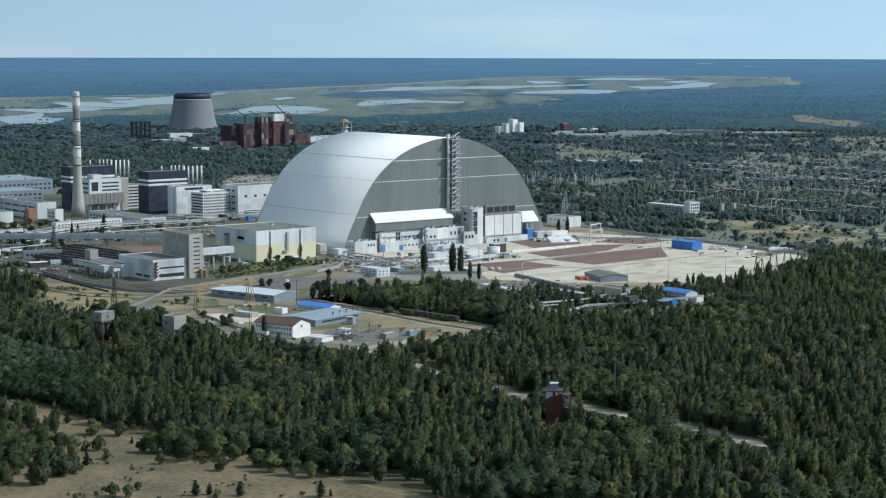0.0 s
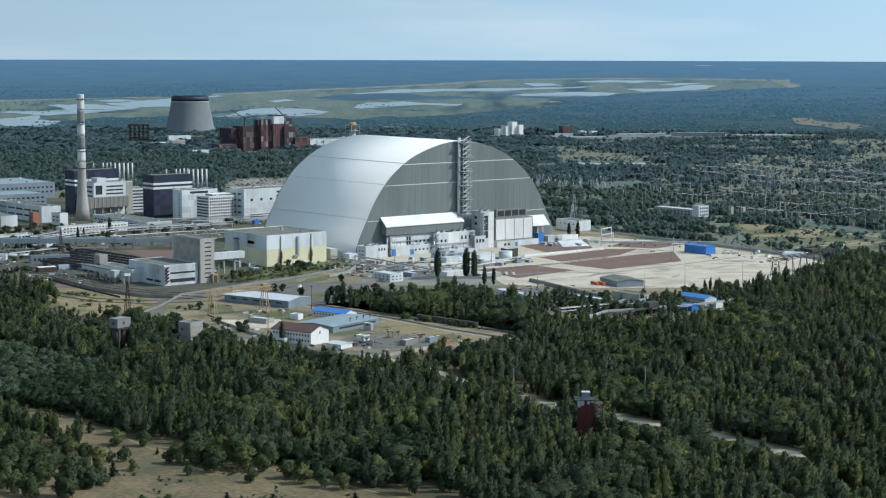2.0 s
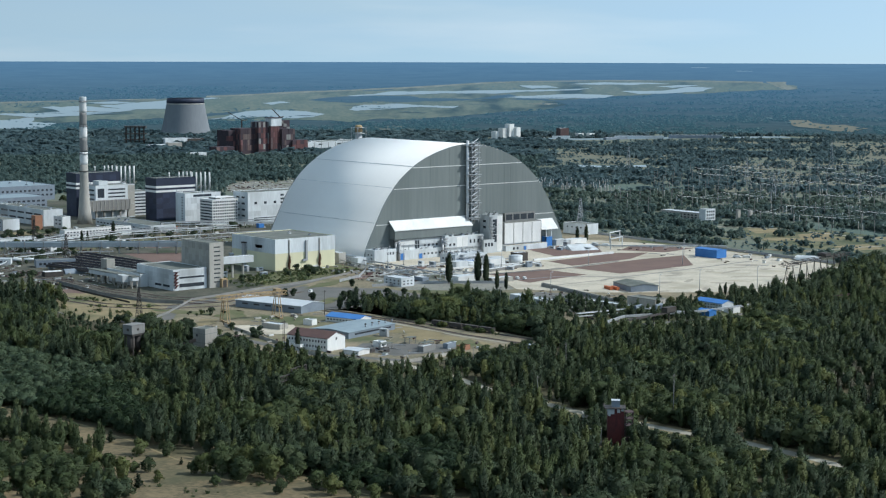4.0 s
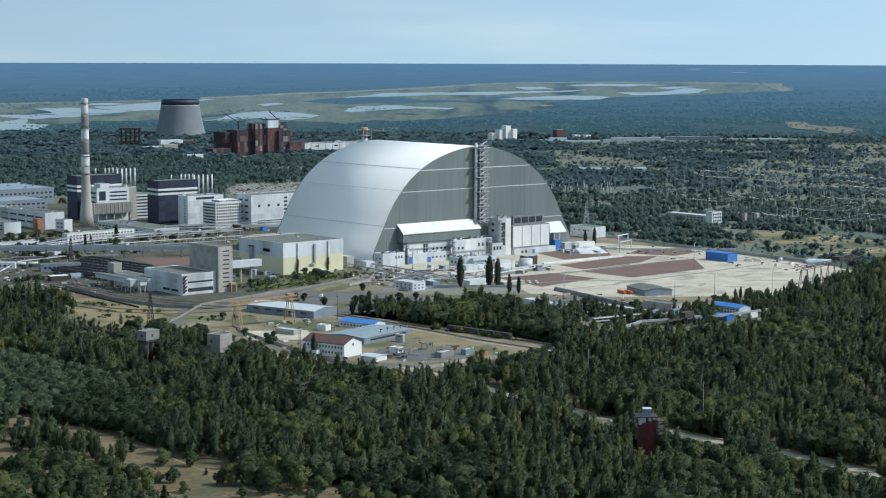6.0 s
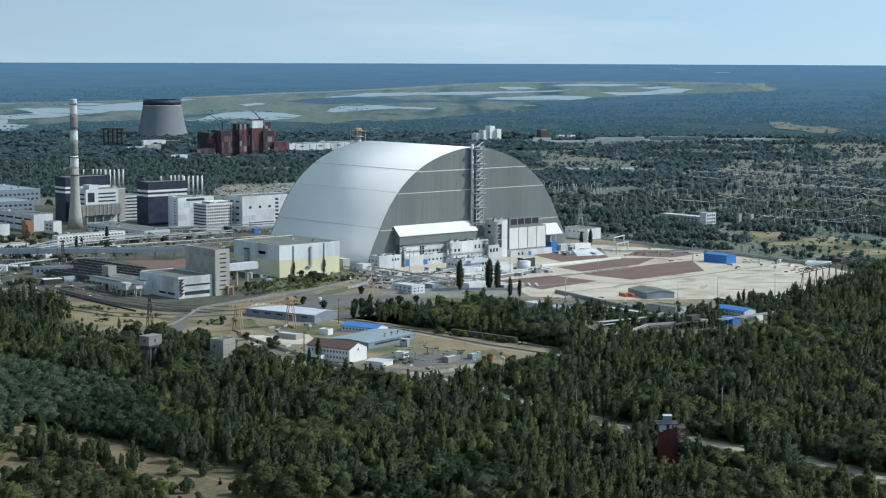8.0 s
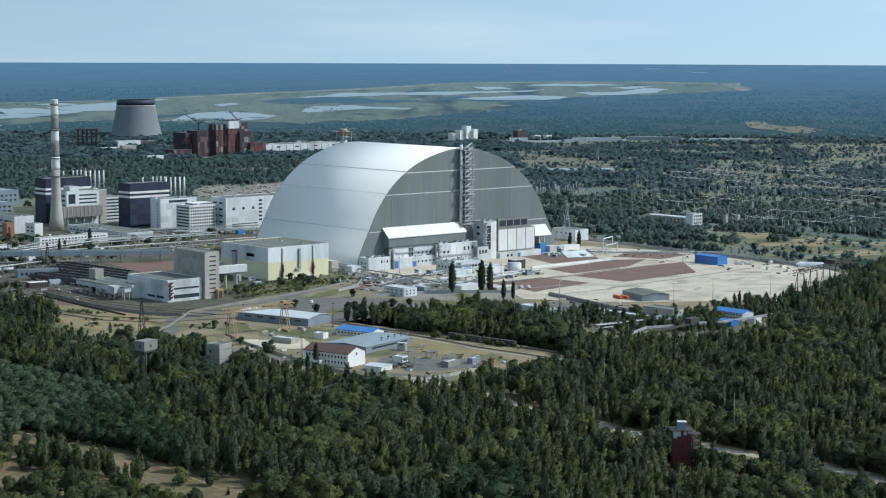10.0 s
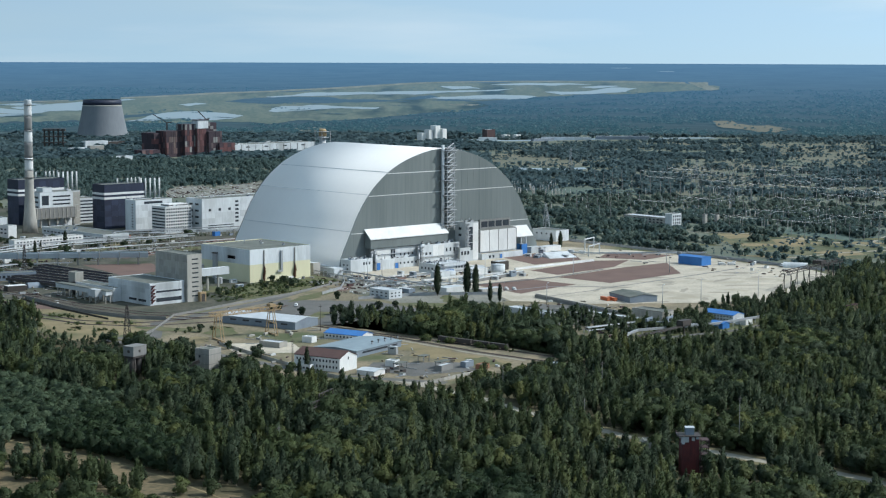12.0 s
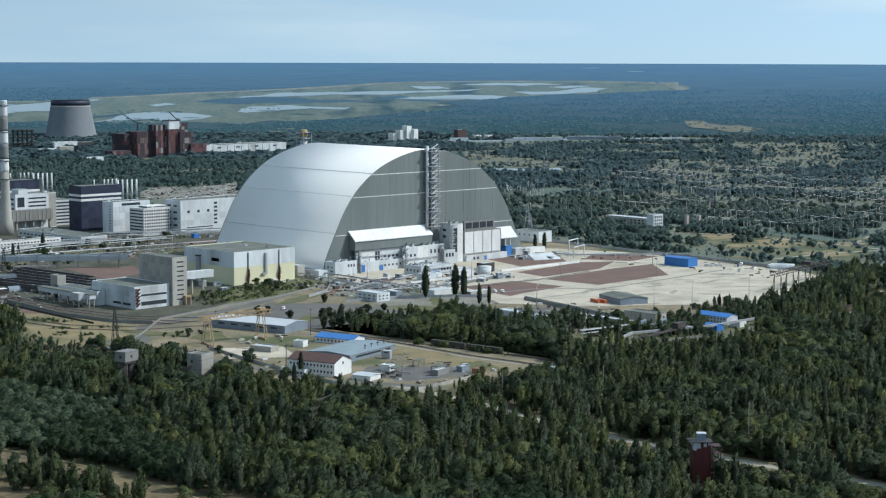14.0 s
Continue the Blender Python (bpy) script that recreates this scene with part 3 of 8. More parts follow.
SILVER = [(-640, -200), (-629, -285), (-628, -354), (-632, -413), (-653, -432), (-674, -415), (-706, -453), (-735, -470), (-790, -440), (-720, -250)]
LOCUST = [[(-739, -476), (-706, -454), (-672, -417), (-650, -435), (-659, -493), (-701, -554), (-723, -562), (-733, -537)], [(-624, -670), (-599, -671), (-611, -712), (-631, -741), (-651, -741), (-649, -704)], [(-684, -697), (-664, -701), (-678, -746), (-712, -728)]]
OLIVE = [(-658, -405), (-633, -421), (-634, -471), (-636, -512), (-665, -551), (-672, -513), (-670, -452)]
BUSHY = [(-745, -476), (-757, -540), (-745, -600), (-742, -660), (-770, -690), (-900, -600), (-850, -440)]
CLEAR = [(-484, -62), (-502, -126), (-507, -195), (-502, -216), (-544, -284), (-565, -273), (-572, -249), (-556, -192)]      # low growth only, before the straw field
TIP = [(-450, -476), (-395, -464), (-335, -468), (-330, -505), (-385, -535), (-455, -520)]      # low trees before the tip of the yard
STRIP = [(-482, -340), (-468, -375), (-465, -416), (-463, -477), (-447, -504), (-469, -527), (-505, -514), (-514, -454), (-517, -386)]      # mostly low growth before the yard
DEADWOOD = [(-302, -676), (-250, -685), (-375, -775), (-398, -750)]
ROAD = [(-455, -440), (-460, -520), (-470, -565), (-475, -620), (-478, -660), (-474, -695), (-473, -728), (-467, -760), (-468, -790), (-474, -850)]
TRACK = [(-721, -430), (-709, -510), (-709, -560), (-714, -615), (-695, -668), (-681, -757), (-670, -840)]
CROSSROAD = [(160, -400), (20, -458), (-60, -492)]
flat("forest_floor_ground", [(HUB[0] + d * math.sin(radians(b)), HUB[1] + d * math.cos(radians(b))) for d, bs in ((560, range(14, 71, 4)), (1700, range(70, 13, -4))) for b in bs], 0.02, M_FLOOR, "shady brown-green floor of the wood")
flat("yard_ground", YARD, 0.05, M_YARD, "dusty yard ground of the plant with sparse grass")
flat("plant_ground", [(-520, 60), (-470, -20), (-440, -60), (-420, -130), (-330, -100), (-240, -60), (-150, -60), (-131, 0), (-131, 165), (131, 165), (240, 90), (160, 200), (150, 420), (60, 560), (100, 760), (-300, 900), (-700, 700), (-880, 300)], 0.09, M_PLANT, "dark trodden ground between the plant buildings")
flat("lawn_grass", [(-300, -95), (-240, -85), (-165, -50), (-160, 0), (-235, -15), (-300, -40)], 0.13, M_GRASS, "green weedy grass below the storage building")
flat("lawn_grass", [(-510, -165), (-478, -30), (-440, -70), (-432, -135), (-470, -185)], 0.13, M_STRAW, "dry straw-coloured grass by the plant road")
flat("meadow_ground", MEADOW[:15] + [(-714, -866), (-1000, -780), (-900, -420), (-736, -445)], 0.05, M_MEADOW, "dry straw-coloured meadow")
APRON = [(-117, -180), (-150, -238), (-112, -296), (3, -384), (62, -376), (140, -334), (186, -311), (204, -278), (203, -213), (214, -135), (208, -60), (186, 0), (166, 30), (128, 30), (128, -4), (-130, -4), (-150, -60)]
flat("apron_pavement", APRON, 0.12, M_APRON, "wide pale concrete apron with stains")
strip("road", ROAD, 7, 0.10, M_ROAD, "old grey concrete road through the wood")
flat("straw_grass", [(-361, -365), (-357, -402), (-357, -445), (-385, -450), (-384, -410), (-390, -381)], 0.16, M_STRAW, "dry straw-coloured grass at the tip of the yard")
flat("straw_grass", [(-454, -1), (-438, -28), (-450, -125), (-508, -200), (-524, -164), (-508, -103)], 0.15, M_STRAW, "dry straw-coloured field by the plant road")
flat("lea_grass", LEA, 0.185, M_LEA, "rough yellow-green grassland behind the apron")
for pts in ([(400, -86), (447, -94), (372, -150), (345, -139)], [(405, -8), (436, -28), (418, -60), (372, -52)], [(330, -190), (378, -196), (352, -238), (316, -228)]):
    flat("straw_grass", pts, 0.24, M_STRAW, "dry straw-coloured field behind the apron")
strip("road", [(395, 30), (412, 2), (432, -32), (430, -108), (424, -202), (410, -290)], 5, 0.28, M_ROAD, "pale dirt track behind the apron")
strip("road", [(270, -205), (344, -212), (391, -226), (440, -250)], 5, 0.32, M_ROAD, "pale dirt track behind the apron")
strip("verge_grass", ROAD[2:], 17, 0.07, M_STRAW, "dry straw-coloured verge of the old road")
strip("road", TRACK, 1.2, 0.10, M_STRAW, "sandy track along the edge of the wood")
strip("road", CROSSROAD, 7, 0.10, M_ROAD, "narrow grey road between the trees")
strip("road", [(300, -215), (383, -199), (520, -150), (800, -60)], 6, 0.06, M_ROAD, "pale country road")
strip("road", [(-520, -60), (-505, -175), (-470, -205), (-430, -150), (-300, -110), (-200, -60), (-150, -40)], 11, 0.10, M_ASPHALT, "grey asphalt road of the plant")
strip("road", [(-505, -175), (-480, -300), (-478, -400), (-440, -470)], 8, 0.14, M_ASPHALT, "grey asphalt road of the plant")
flat("parking_pavement", [(-345, -240), (-385, -160), (-280, -110), (-232, -170), (-236, -238)], 0.09, M_ASPHALT, "grey asphalt parking ground")
for pts in ([(66, -12), (128, -11), (140, -40), (107, -80), (45, -78)], [(10, -106), (66, -100), (112, -94), (140, -112), (86, -140), (3, -146)],
            [(-9, -158), (88, -148), (150, -150), (95, -213), (-5, -217)], [(-102, -148), (-38, -147), (-34, -203), (-93, -210), (-113, -214)]):
    flat("gravel_bed", pts, 0.20, M_GRAVEL, "red-brown gravel bed set in the concrete")



def patch(name, x, y, rx, ry, rot, mat, label, seed, z=0.17):
    """An irregular worn or grown-over patch of ground."""
    r = random.Random(seed)
    wob = [r.uniform(0, 6.28) for _ in range(3)]
    pts = []
    for k in range(26):
        a = k * math.tau / 26
        q = 1 + 0.22 * math.sin(2 * a + wob[0]) + 0.15 * math.sin(5 * a + wob[1]) + 0.08 * math.sin(9 * a + wob[2]) + r.uniform(-0.05, 0.05)
        u, v = rx * q * math.cos(a), ry * q * math.sin(a)
        c, s = math.cos(radians(rot)), math.sin(radians(rot))
        pts.append((x + u * c - v * s, y + u * s + v * c))
    flat(name, pts, z, mat, label)


flat("gravel_ground", [(-150, 0), (-131, -30), (-131, -8), (-150, -60), (-117, -178), (-150, -236), (-170, -238), (-225, -185), (-215, -120), (-165, -45)], 0.14, M_GREYGROUND, "grey gravel ground in front of the arch")
stain_rng = random.Random(8)
for i in range(34):      # worn and stained slabs of the apron
    patch("stain", stain_rng.uniform(-90, 190), stain_rng.uniform(-340, -150), stain_rng.uniform(4, 20), stain_rng.uniform(1.5, 6), stain_rng.uniform(-40, 40), M_STAIN, "darker worn patch of the concrete apron", 200 + i, 0.135 + 0.0015 * i)
for i, (x, y, rx, ry, rot, m) in enumerate(((345, -110, 34, 12, -50, M_STRAW), (290, -50, 46, 9, -55, M_GRASS), (430, -160, 55, 12, -40, M_STRAW), (330, 20, 50, 10, -60, M_GRASS), (520, -190, 60, 14, -40, M_GRASS), (270, -190, 30, 9, -60, M_STRAW))):
    patch("grass_ground", x, y, rx, ry, rot, m, "grassy opening behind the apron", 500 + i, 0.20 + 0.004 * i)
for i in range(34):      # dry grass between the bushes of the open land
    b, d = radians(stain_rng.uniform(46, 57.5)), stain_rng.uniform(2250, 4100)
    patch("grass_ground", HUB[0] + d * math.sin(b), HUB[1] + d * math.cos(b), stain_rng.uniform(25, 90), stain_rng.uniform(15, 45), stain_rng.uniform(-70, -20), M_DRYFAR, "dry yellowish grass between the bushes", 300 + i, 0.09 + 0.003 * i)
for i, (x, y, rx, ry, rot, m) in enumerate(((-252, 440, 26, 15, 10, "s"), (-345, 330, 34, 22, 20, "g"), (-330, 360, 20, 14, 0, "g"), (-250, 300, 24, 10, 15, "g"), (-300, 250, 30, 12, 20, "g"), (-180, 300, 30, 10, 0, "g"), (-150, 330, 18, 8, 30, "s"),
                                            (-90, 345, 22, 8, -20, "g"), (-40, 300, 30, 12, 0, "d"), (-190, 240, 30, 16, 30, "d"), (-120, 250, 40, 14, 10, "g"), (-60, 230, 26, 10, 0, "s"), (-250, 60, 22, 10, 80, "g"),
                                            (-290, -20, 20, 12, 40, "g"), (-250, -110, 30, 9, 20, "g"), (-200, -90, 16, 8, 20, "d"), (-180, -200, 20, 9, 60, "g"), (-215, -215, 14, 9, 10, "g"), (-320, -200, 22, 8, 30, "g"),
                                            (-360, -150, 18, 8, 30, "s"), (-420, -215, 26, 10, 40, "g"), (-455, -235, 14, 9, 40, "s"), (-400, -330, 22, 7, -55, "d"), (-365, -360, 14, 30, 15, "s"), (-372, -430, 20, 10, 60, "g"),
                                            (-480, -430, 12, 22, 10, "g"), (-490, -250, 10, 26, 0, "s"), (-440, -180, 10, 22, 20, "g"), (-500, -120, 12, 30, 20, "s"), (-470, 60, 14, 40, 30, "g"), (-455, -10, 12, 22, 10, "d"))):
    patch("ground_patch", x, y, rx, ry, rot, {"g": M_GRASS, "s": M_STRAW, "d": M_GRAVEL}[m], {"g": "green weeds on the plant ground", "s": "dry straw-coloured grass on the plant ground", "d": "brown bare earth on the plant ground"}[m], i, 0.17 + 0.004 * i)

# ---------------------------------------------------------------- buildings


def window_mesh(w, h):
    bm = box(-w / 2, w / 2, -0.12, 0.05, 0, h)
    me = bpy.data.meshes.new("window")
    bm.to_mesh(me)
    bm.free()
    me.materials.append(M_GLASS)
    return me


def windows(parent, face, sx, sy, u0, u1, z0, z1, nu, nz, fu=0.6, fz=0.5, framed=False):
    """A grid of panes on the west (y = 0), north (x = 0), east or south face, as parts of their own."""
    du, dz = (u1 - u0) / nu, (z1 - z0) / nz
    me = window_mesh(du * fu, dz * fz)
    locals_of = {}
    for i in range(nu):
        for k in range(nz):
            u, z = u0 + du * (i + 0.5), z0 + dz * (k + 0.5 - fz / 2)
            ob = new("window", me)
            ob.parent = parent
            ob.matrix_local = pose(u, 0, z) if face == "W" else pose(0, u, z, 0, 0, -90) if face == "N" else pose(sx, u, z, 0, 0, 90)
            if framed:
                if "sill" not in locals_of:
                    bm = box(-du * fu / 2 - 0.15, du * fu / 2 + 0.15, -0.3, -0.02, -0.22, -0.02)
                    locals_of["sill"] = bpy.data.meshes.new("sill")
                    bm.to_mesh(locals_of["sill"])
                    bm.free()
                    locals_of["sill"].materials.append(M_WHITE)
                new("sill", locals_of["sill"]).parent = ob


FOOT = []      # what stands where, to keep loose things out of walls
panel_mesh = {}


def panels(t, face, u0, u1, z0, z1, nu, nz, mat, proud=0.10, away=0.0):
    """Cladding panels with open joints on the west or north face, each a part of its own."""
    du, dz = (u1 - u0) / nu, (z1 - z0) / nz
    key = (round(du, 2), round(dz, 2), mat.name, proud)
    if key not in panel_mesh:
        bm = box(-du / 2 + 0.07, du / 2 - 0.07, -proud, -0.01, 0.07, dz - 0.07)
        panel_mesh[key] = bpy.data.meshes.new("panel")
        bm.to_mesh(panel_mesh[key])
        bm.free()
        panel_mesh[key].materials.append(mat)
    for i in range(nu):
        for k in range(nz):
            ob = new("panel", panel_mesh[key])
            ob.parent = t
            u, z = u0 + du * (i + 0.5), z0 + dz * k
            ob.matrix_local = pose(u, -away, z) if face == "W" else pose(-away, u, z, 0, 0, -90)


def free_spot(x, y, room):
    """True where no building stands within the given room."""
    for fx, fy, sx, sy, ang in FOOT:
        dx, dy = x - fx, y - fy
        c, s = math.cos(ang), math.sin(ang)
        u, v = dx * c + dy * s, -dx * s + dy * c
        if -room < u < sx + room and -room < v < sy + room:
            return False
    return True


def house(name, x, y, sx, sy, h, rot, wall, roof, label, category="building", ridge=0.0, along="y", wins=(), bands=(), parapet=0.7, group="", over=0.4):
    """A building by its west-north corner; flat roof with parapet, or a gable with the ridge along y or x."""
    t = thing(name, pose(x, y, 0, 0, 0, rot), label, category, group)
    FOOT.append((x, y, sx, sy, radians(rot)))
    bm = box(0, sx, 0, sy, -0.5, h)
    if ridge:
        c = [bm.verts.new(p) for p in (((0, 0, h), (sx, 0, h), (sx / 2, 0, h + ridge), (0, sy, h), (sx, sy, h), (sx / 2, sy, h + ridge)) if along == "y" else
                                       ((0, 0, h), (0, sy, h), (0, sy / 2, h + ridge), (sx, 0, h), (sx, sy, h), (sx, sy / 2, h + ridge)))]
        bm.faces.new((c[0], c[1], c[2]))
        bm.faces.new((c[3], c[5], c[4]))
        bmesh.ops.recalc_face_normals(bm, faces=bm.faces)
    part("wall", bm, wall, t)
    bm = bmesh.new()
    if ridge:
        o, th = over, 0.35
        for s in (0, 1):
            if along == "y":
                e, m = (-o if s == 0 else sx + o), sx / 2
                drop = ridge * o / (sx / 2)
                q = [(e, -o, h - drop), (m, -o, h + ridge), (m, sy + o, h + ridge), (e, sy + o, h - drop)]
            else:
                e, m = (-o if s == 0 else sy + o), sy / 2
                drop = ridge * o / (sy / 2)
                q = [(-o, e, h - drop), (-o, m, h + ridge), (sx + o, m, h + ridge), (sx + o, e, h - drop)]
            lo = [bm.verts.new(Vector(p) + Vector((0, 0, 0.05))) for p in q]
            hi = [bm.verts.new(Vector(p) + Vector((0, 0, 0.05 + th))) for p in q]
            bm.faces.new(lo)
            bm.faces.new(hi[::-1])
            for k in range(4):
                bm.faces.new((lo[k], hi[k], hi[(k + 1) % 4], lo[(k + 1) % 4]))
        bmesh.ops.recalc_face_normals(bm, faces=bm.faces)
        part("roof", bm, roof, t)
    else:
        add_box(bm, 0.35, sx - 0.35, 0.35, sy - 0.35, h, h + 0.15)
        part("roof", bm, roof, t)
        if parapet:
            bm = bmesh.new()
            for b in ((0, sx, 0, 0.35), (0, sx, sy - 0.35, sy), (0, 0.35, 0.35, sy - 0.35), (sx - 0.35, sx, 0.35, sy - 0.35)):
                add_box(bm, *b, h + 0.003, h + parapet)
            part("parapet", bm, wall, t)
    for z0, z1, mat in bands:
        bm = bmesh.new()
        for b in ((-0.12, sx + 0.12, -0.12, 0.2), (-0.12, sx + 0.12, sy - 0.2, sy + 0.12), (-0.12, 0.2, 0.2, sy - 0.2), (sx - 0.2, sx + 0.12, 0.2, sy - 0.2)):
            add_box(bm, *b, z0, z1)
        part("band", bm, mat, t)
    for wdef in wins:
        windows(t, wdef[0], sx, sy, *wdef[1:])
    return t


# the great arch
PROFILE = [(128.5, 0.0), (128.2, 9.0), (124.0, 19.0), (119.2, 28.0), (114.4, 37.0), (105.3, 53.2), (93.0, 69.0), (80.5, 80.4), (64.0, 91.2), (47.5, 98.4), (30.0, 103.6), (15.0, 106.6), (0.0, 107.6)]


def arch_curve(n):
    """The arch's outline, smoothed through its stations, from the north foot over the top to the south foot."""
    pts = [(-x, z) for x, z in PROFILE] + [(x, z) for x, z in PROFILE[-2::-1]]
    out = []
    for i in range(len(pts) - 1):
        p = [Vector(pts[min(max(j, 0), len(pts) - 1)]) for j in (i - 1, i, i + 1, i + 2)]
        for k in range(n):
            t = k / n
            out.append(0.5 * (2 * p[1] + (p[2] - p[0]) * t + (2 * p[0] - 5 * p[1] + 4 * p[2] - p[3]) * t * t + (3 * p[1] - p[0] - 3 * p[2] + p[3]) * t ** 3))
    return out + [Vector(pts[-1])]


ARCH_LEN = 160.0
arch = thing("containment_arch", pose(0, 0, 0), "huge white metal-clad arch over the old reactor", "arch building")
curve = arch_curve(6)


def shell(c, y0, y1, grow):
    bm = bmesh.new()
    rows = [[bm.verts.new((p.x * (1 + grow / 115), y, p.y * (1 + grow / 110))) for p in c] for y in (y0, y1)]
    for k in range(len(c) - 1):
        f = bm.faces.new((rows[0][k], rows[0][k + 1], rows[1][k + 1], rows[1][k]))
        f.smooth = True
    return bm


bm = shell(curve, 0.15, ARCH_LEN, 0.0)
bmesh.ops.recalc_face_normals(bm, faces=bm.faces)
roof = part("arch_roof", bm, M_ARCH, arch, "smooth white metal roof skin")
sol = roof.modifiers.new("thick", "SOLIDIFY")
sol.thickness, sol.offset = 1.2, -1
for name, y in (("front_wall", 0.1), ("rear_wall", ARCH_LEN + 0.8)):
    bm = bmesh.new()
    bm.faces.new([bm.verts.new((p.x * 0.999, y, p.y * 0.999)) for p in curve])
    bmesh.ops.triangulate(bm, faces=bm.faces)
    w = part(name, bm, M_FRONT, arch, "grey ribbed metal end wall")
    sol = w.modifiers.new("thick", "SOLIDIFY")
    sol.thickness, sol.offset = 0.8, 0


def half_width(z):
    best = [abs(a.x) for a, b in zip(curve, curve[1:]) if (a.y - z) * (b.y - z) <= 0]
    return best[0] if best else 0


for z in (33.7, 67.0, 86.7):      # light ledges across the end wall
    hw = half_width(z) - 1.5
    part("ledge", box(-hw, hw, -0.42, -0.31, z - 0.3, z + 0.3), M_WHITE, arch, "thin pale ledge")
for z in (36.0, 68.5, 88.0):      # seams along the roof
    for side in (-1, 1):
        hw = half_width(z)
        part("seam", beams(0.3, ((side * (hw - 0.05), 0.2, z), (side * (hw - 0.05), ARCH_LEN, z))), M_METALROOF, arch)
for x in range(-120, 121, 8):     # upright panel joints of the end wall
    tops = [a.y + (b.y - a.y) * (x - a.x) / (b.x - a.x) for a, b in zip(curve, curve[1:]) if a.x <= x < b.x]
    if tops:
        part("panel_joint", box(x - 0.15, x + 0.15, -0.36, -0.31, 1, tops[0] - 2), M_FRONT, arch)
# footing beams
for side in (-1, 1):
    part("footing", box(side * 128 - 5, side * 128 + 5, -8, ARCH_LEN, -0.5, 5.0), M_OFFWHITE, arch, "pale concrete footing beam")
# stair tower on the end wall
stair = thing("stair_tower", pose(0, -0.5, 0), "tall narrow steel stair tower on the grey end wall", "stair tower")
bm = bmesh.new()
for x in (-1.5, 7.5):
    for y in (-7.0, -1.0):
        add_beam(bm, (x, y, 30), (x, y, 110.5), 0.55)
part("frame", bm, M_STEEL, stair)
part("duct", lathe([(1.5, 30), (1.5, 111)], 12), M_METALROOF, stair, "bright metal riser duct").matrix_local = pose(-3.6, -3, 0)
for k in range(17):
    z = 33 + 4.7 * k
    part("landing", box(-2, 9.5, -7.6, -0.6, z, z + 0.3), M_STEEL, stair)
    part("flight", beams(0.7, ((-1, -6.6, z + 0.4), (7.2, -6.6, z + 4.5))), M_METALROOF, stair)
    if k % 3 == 0:
        part("balcony", box(-5.5, 10.5, -8.2, -0.4, z + 2, z + 2.5), M_STEEL, stair)
# canopies in front of the end wall


def canopy(x0, x1, y1, ztop, zlow, zbot, label):
    t = thing("wall_canopy", pose(x0, -0.6, 0), label, "canopy")
    n = x1 - x0
    bm = bmesh.new()
    lo = [bm.verts.new(p) for p in ((-0.8, 0, ztop - 0.8), (n + 0.8, 0, ztop - 0.8), (n + 0.8, y1 - 0.8, zlow - 0.8), (-0.8, y1 - 0.8, zlow - 0.8))]
    hi = [bm.verts.new(p) for p in ((-0.8, 0, ztop), (n + 0.8, 0, ztop), (n + 0.8, y1 - 0.8, zlow), (-0.8, y1 - 0.8, zlow))]
    bm.faces.new(lo)
    bm.faces.new(hi)
    for k in range(4):
        bm.faces.new((lo[k], hi[k], hi[(k + 1) % 4], lo[(k + 1) % 4]))
    bmesh.ops.recalc_face_normals(bm, faces=bm.faces)
    part("roof", bm, M_WHITE, t, "sloping white metal roof")
    if zbot < zlow - 2:
        bm = bmesh.new()
        lo = [bm.verts.new(p) for p in ((0, 0, zbot), (n, 0, zbot), (n, y1, zbot), (0, y1, zbot))]
        hi = [bm.verts.new(p) for p in ((0, 0, ztop - 1), (n, 0, ztop - 1), (n, y1, zlow - 1), (0, y1, zlow - 1))]
        bm.faces.new(lo)
        bm.faces.new(hi)
        for k in range(4):
            bm.faces.new((lo[k], hi[k], hi[(k + 1) % 4], lo[(k + 1) % 4]))
        bmesh.ops.recalc_face_normals(bm, faces=bm.faces)
        part("skirt", bm, M_FRONT, t, "grey metal skirt")
    return t


canopy(-98.8, -2.5, -8.4, 37.2, 28.6, 19.8, "long lean-to canopy with white sloping roof and grey skirt")
t = canopy(91.5, 112.7, -8.4, 28.2, 18.5, 17.5, "small white sloping canopy on the end wall")
for x in (7, 14):
    part("post", box(x - 0.5, x + 0.5, -7.6, -6.6, -0.2, 18.0), M_OFFWHITE, t, "white steel post")

# ancillary blocks at the foot of the end wall
hall = house("technical_block", -93, -7, 53, 6.3, 18.4, 0, M_OFFWHITE, M_ROOFGREY, "long white technical block below the canopy", wins=[("W", 20, 26, 9.5, 17.5, 2, 1, 0.75, 0.95), ("W", 30, 50, 10, 14, 4, 1, 0.4, 0.5)])
panels(hall, "W", 0, 19, 9, 18.2, 3, 1, M_WHITE)
panels(hall, "W", 27, 53, 14.5, 18.2, 5, 1, M_OFFWHITE)
house("technical_block", -97, -11.5, 57, 4.2, 8.6, 0, M_OFFWHITE, M_METALROOF, "low white range before the technical block", wins=[("W", 30, 54, 3, 6, 5, 1, 0.4, 0.6)])
hall = house("technical_block", -128, -15, 26, 14, 11.5, 0, M_OFFWHITE, M_METALROOF, "white plant house at the arch's foot", wins=[("W", 14, 24, 6, 10, 3, 1, 0.5, 0.6), ("N", 2, 12, 2, 9, 2, 2, 0.4, 0.4)])
hall = house("technical_block", -40, -13, 49, 12.3, 18.6, 0, M_OFFWHITE, M_ROOFGREY, "white technical block with roof plant", wins=[("W", 4, 14, 9, 13, 2, 1, 0.5, 0.6), ("W", 30, 45, 10, 16, 3, 1, 0.4, 0.6), ("N", 1, 11, 9, 16, 2, 1, 0.5, 0.6)])
panels(hall, "W", 15, 29, 8, 18.2, 2, 1, M_WHITE)
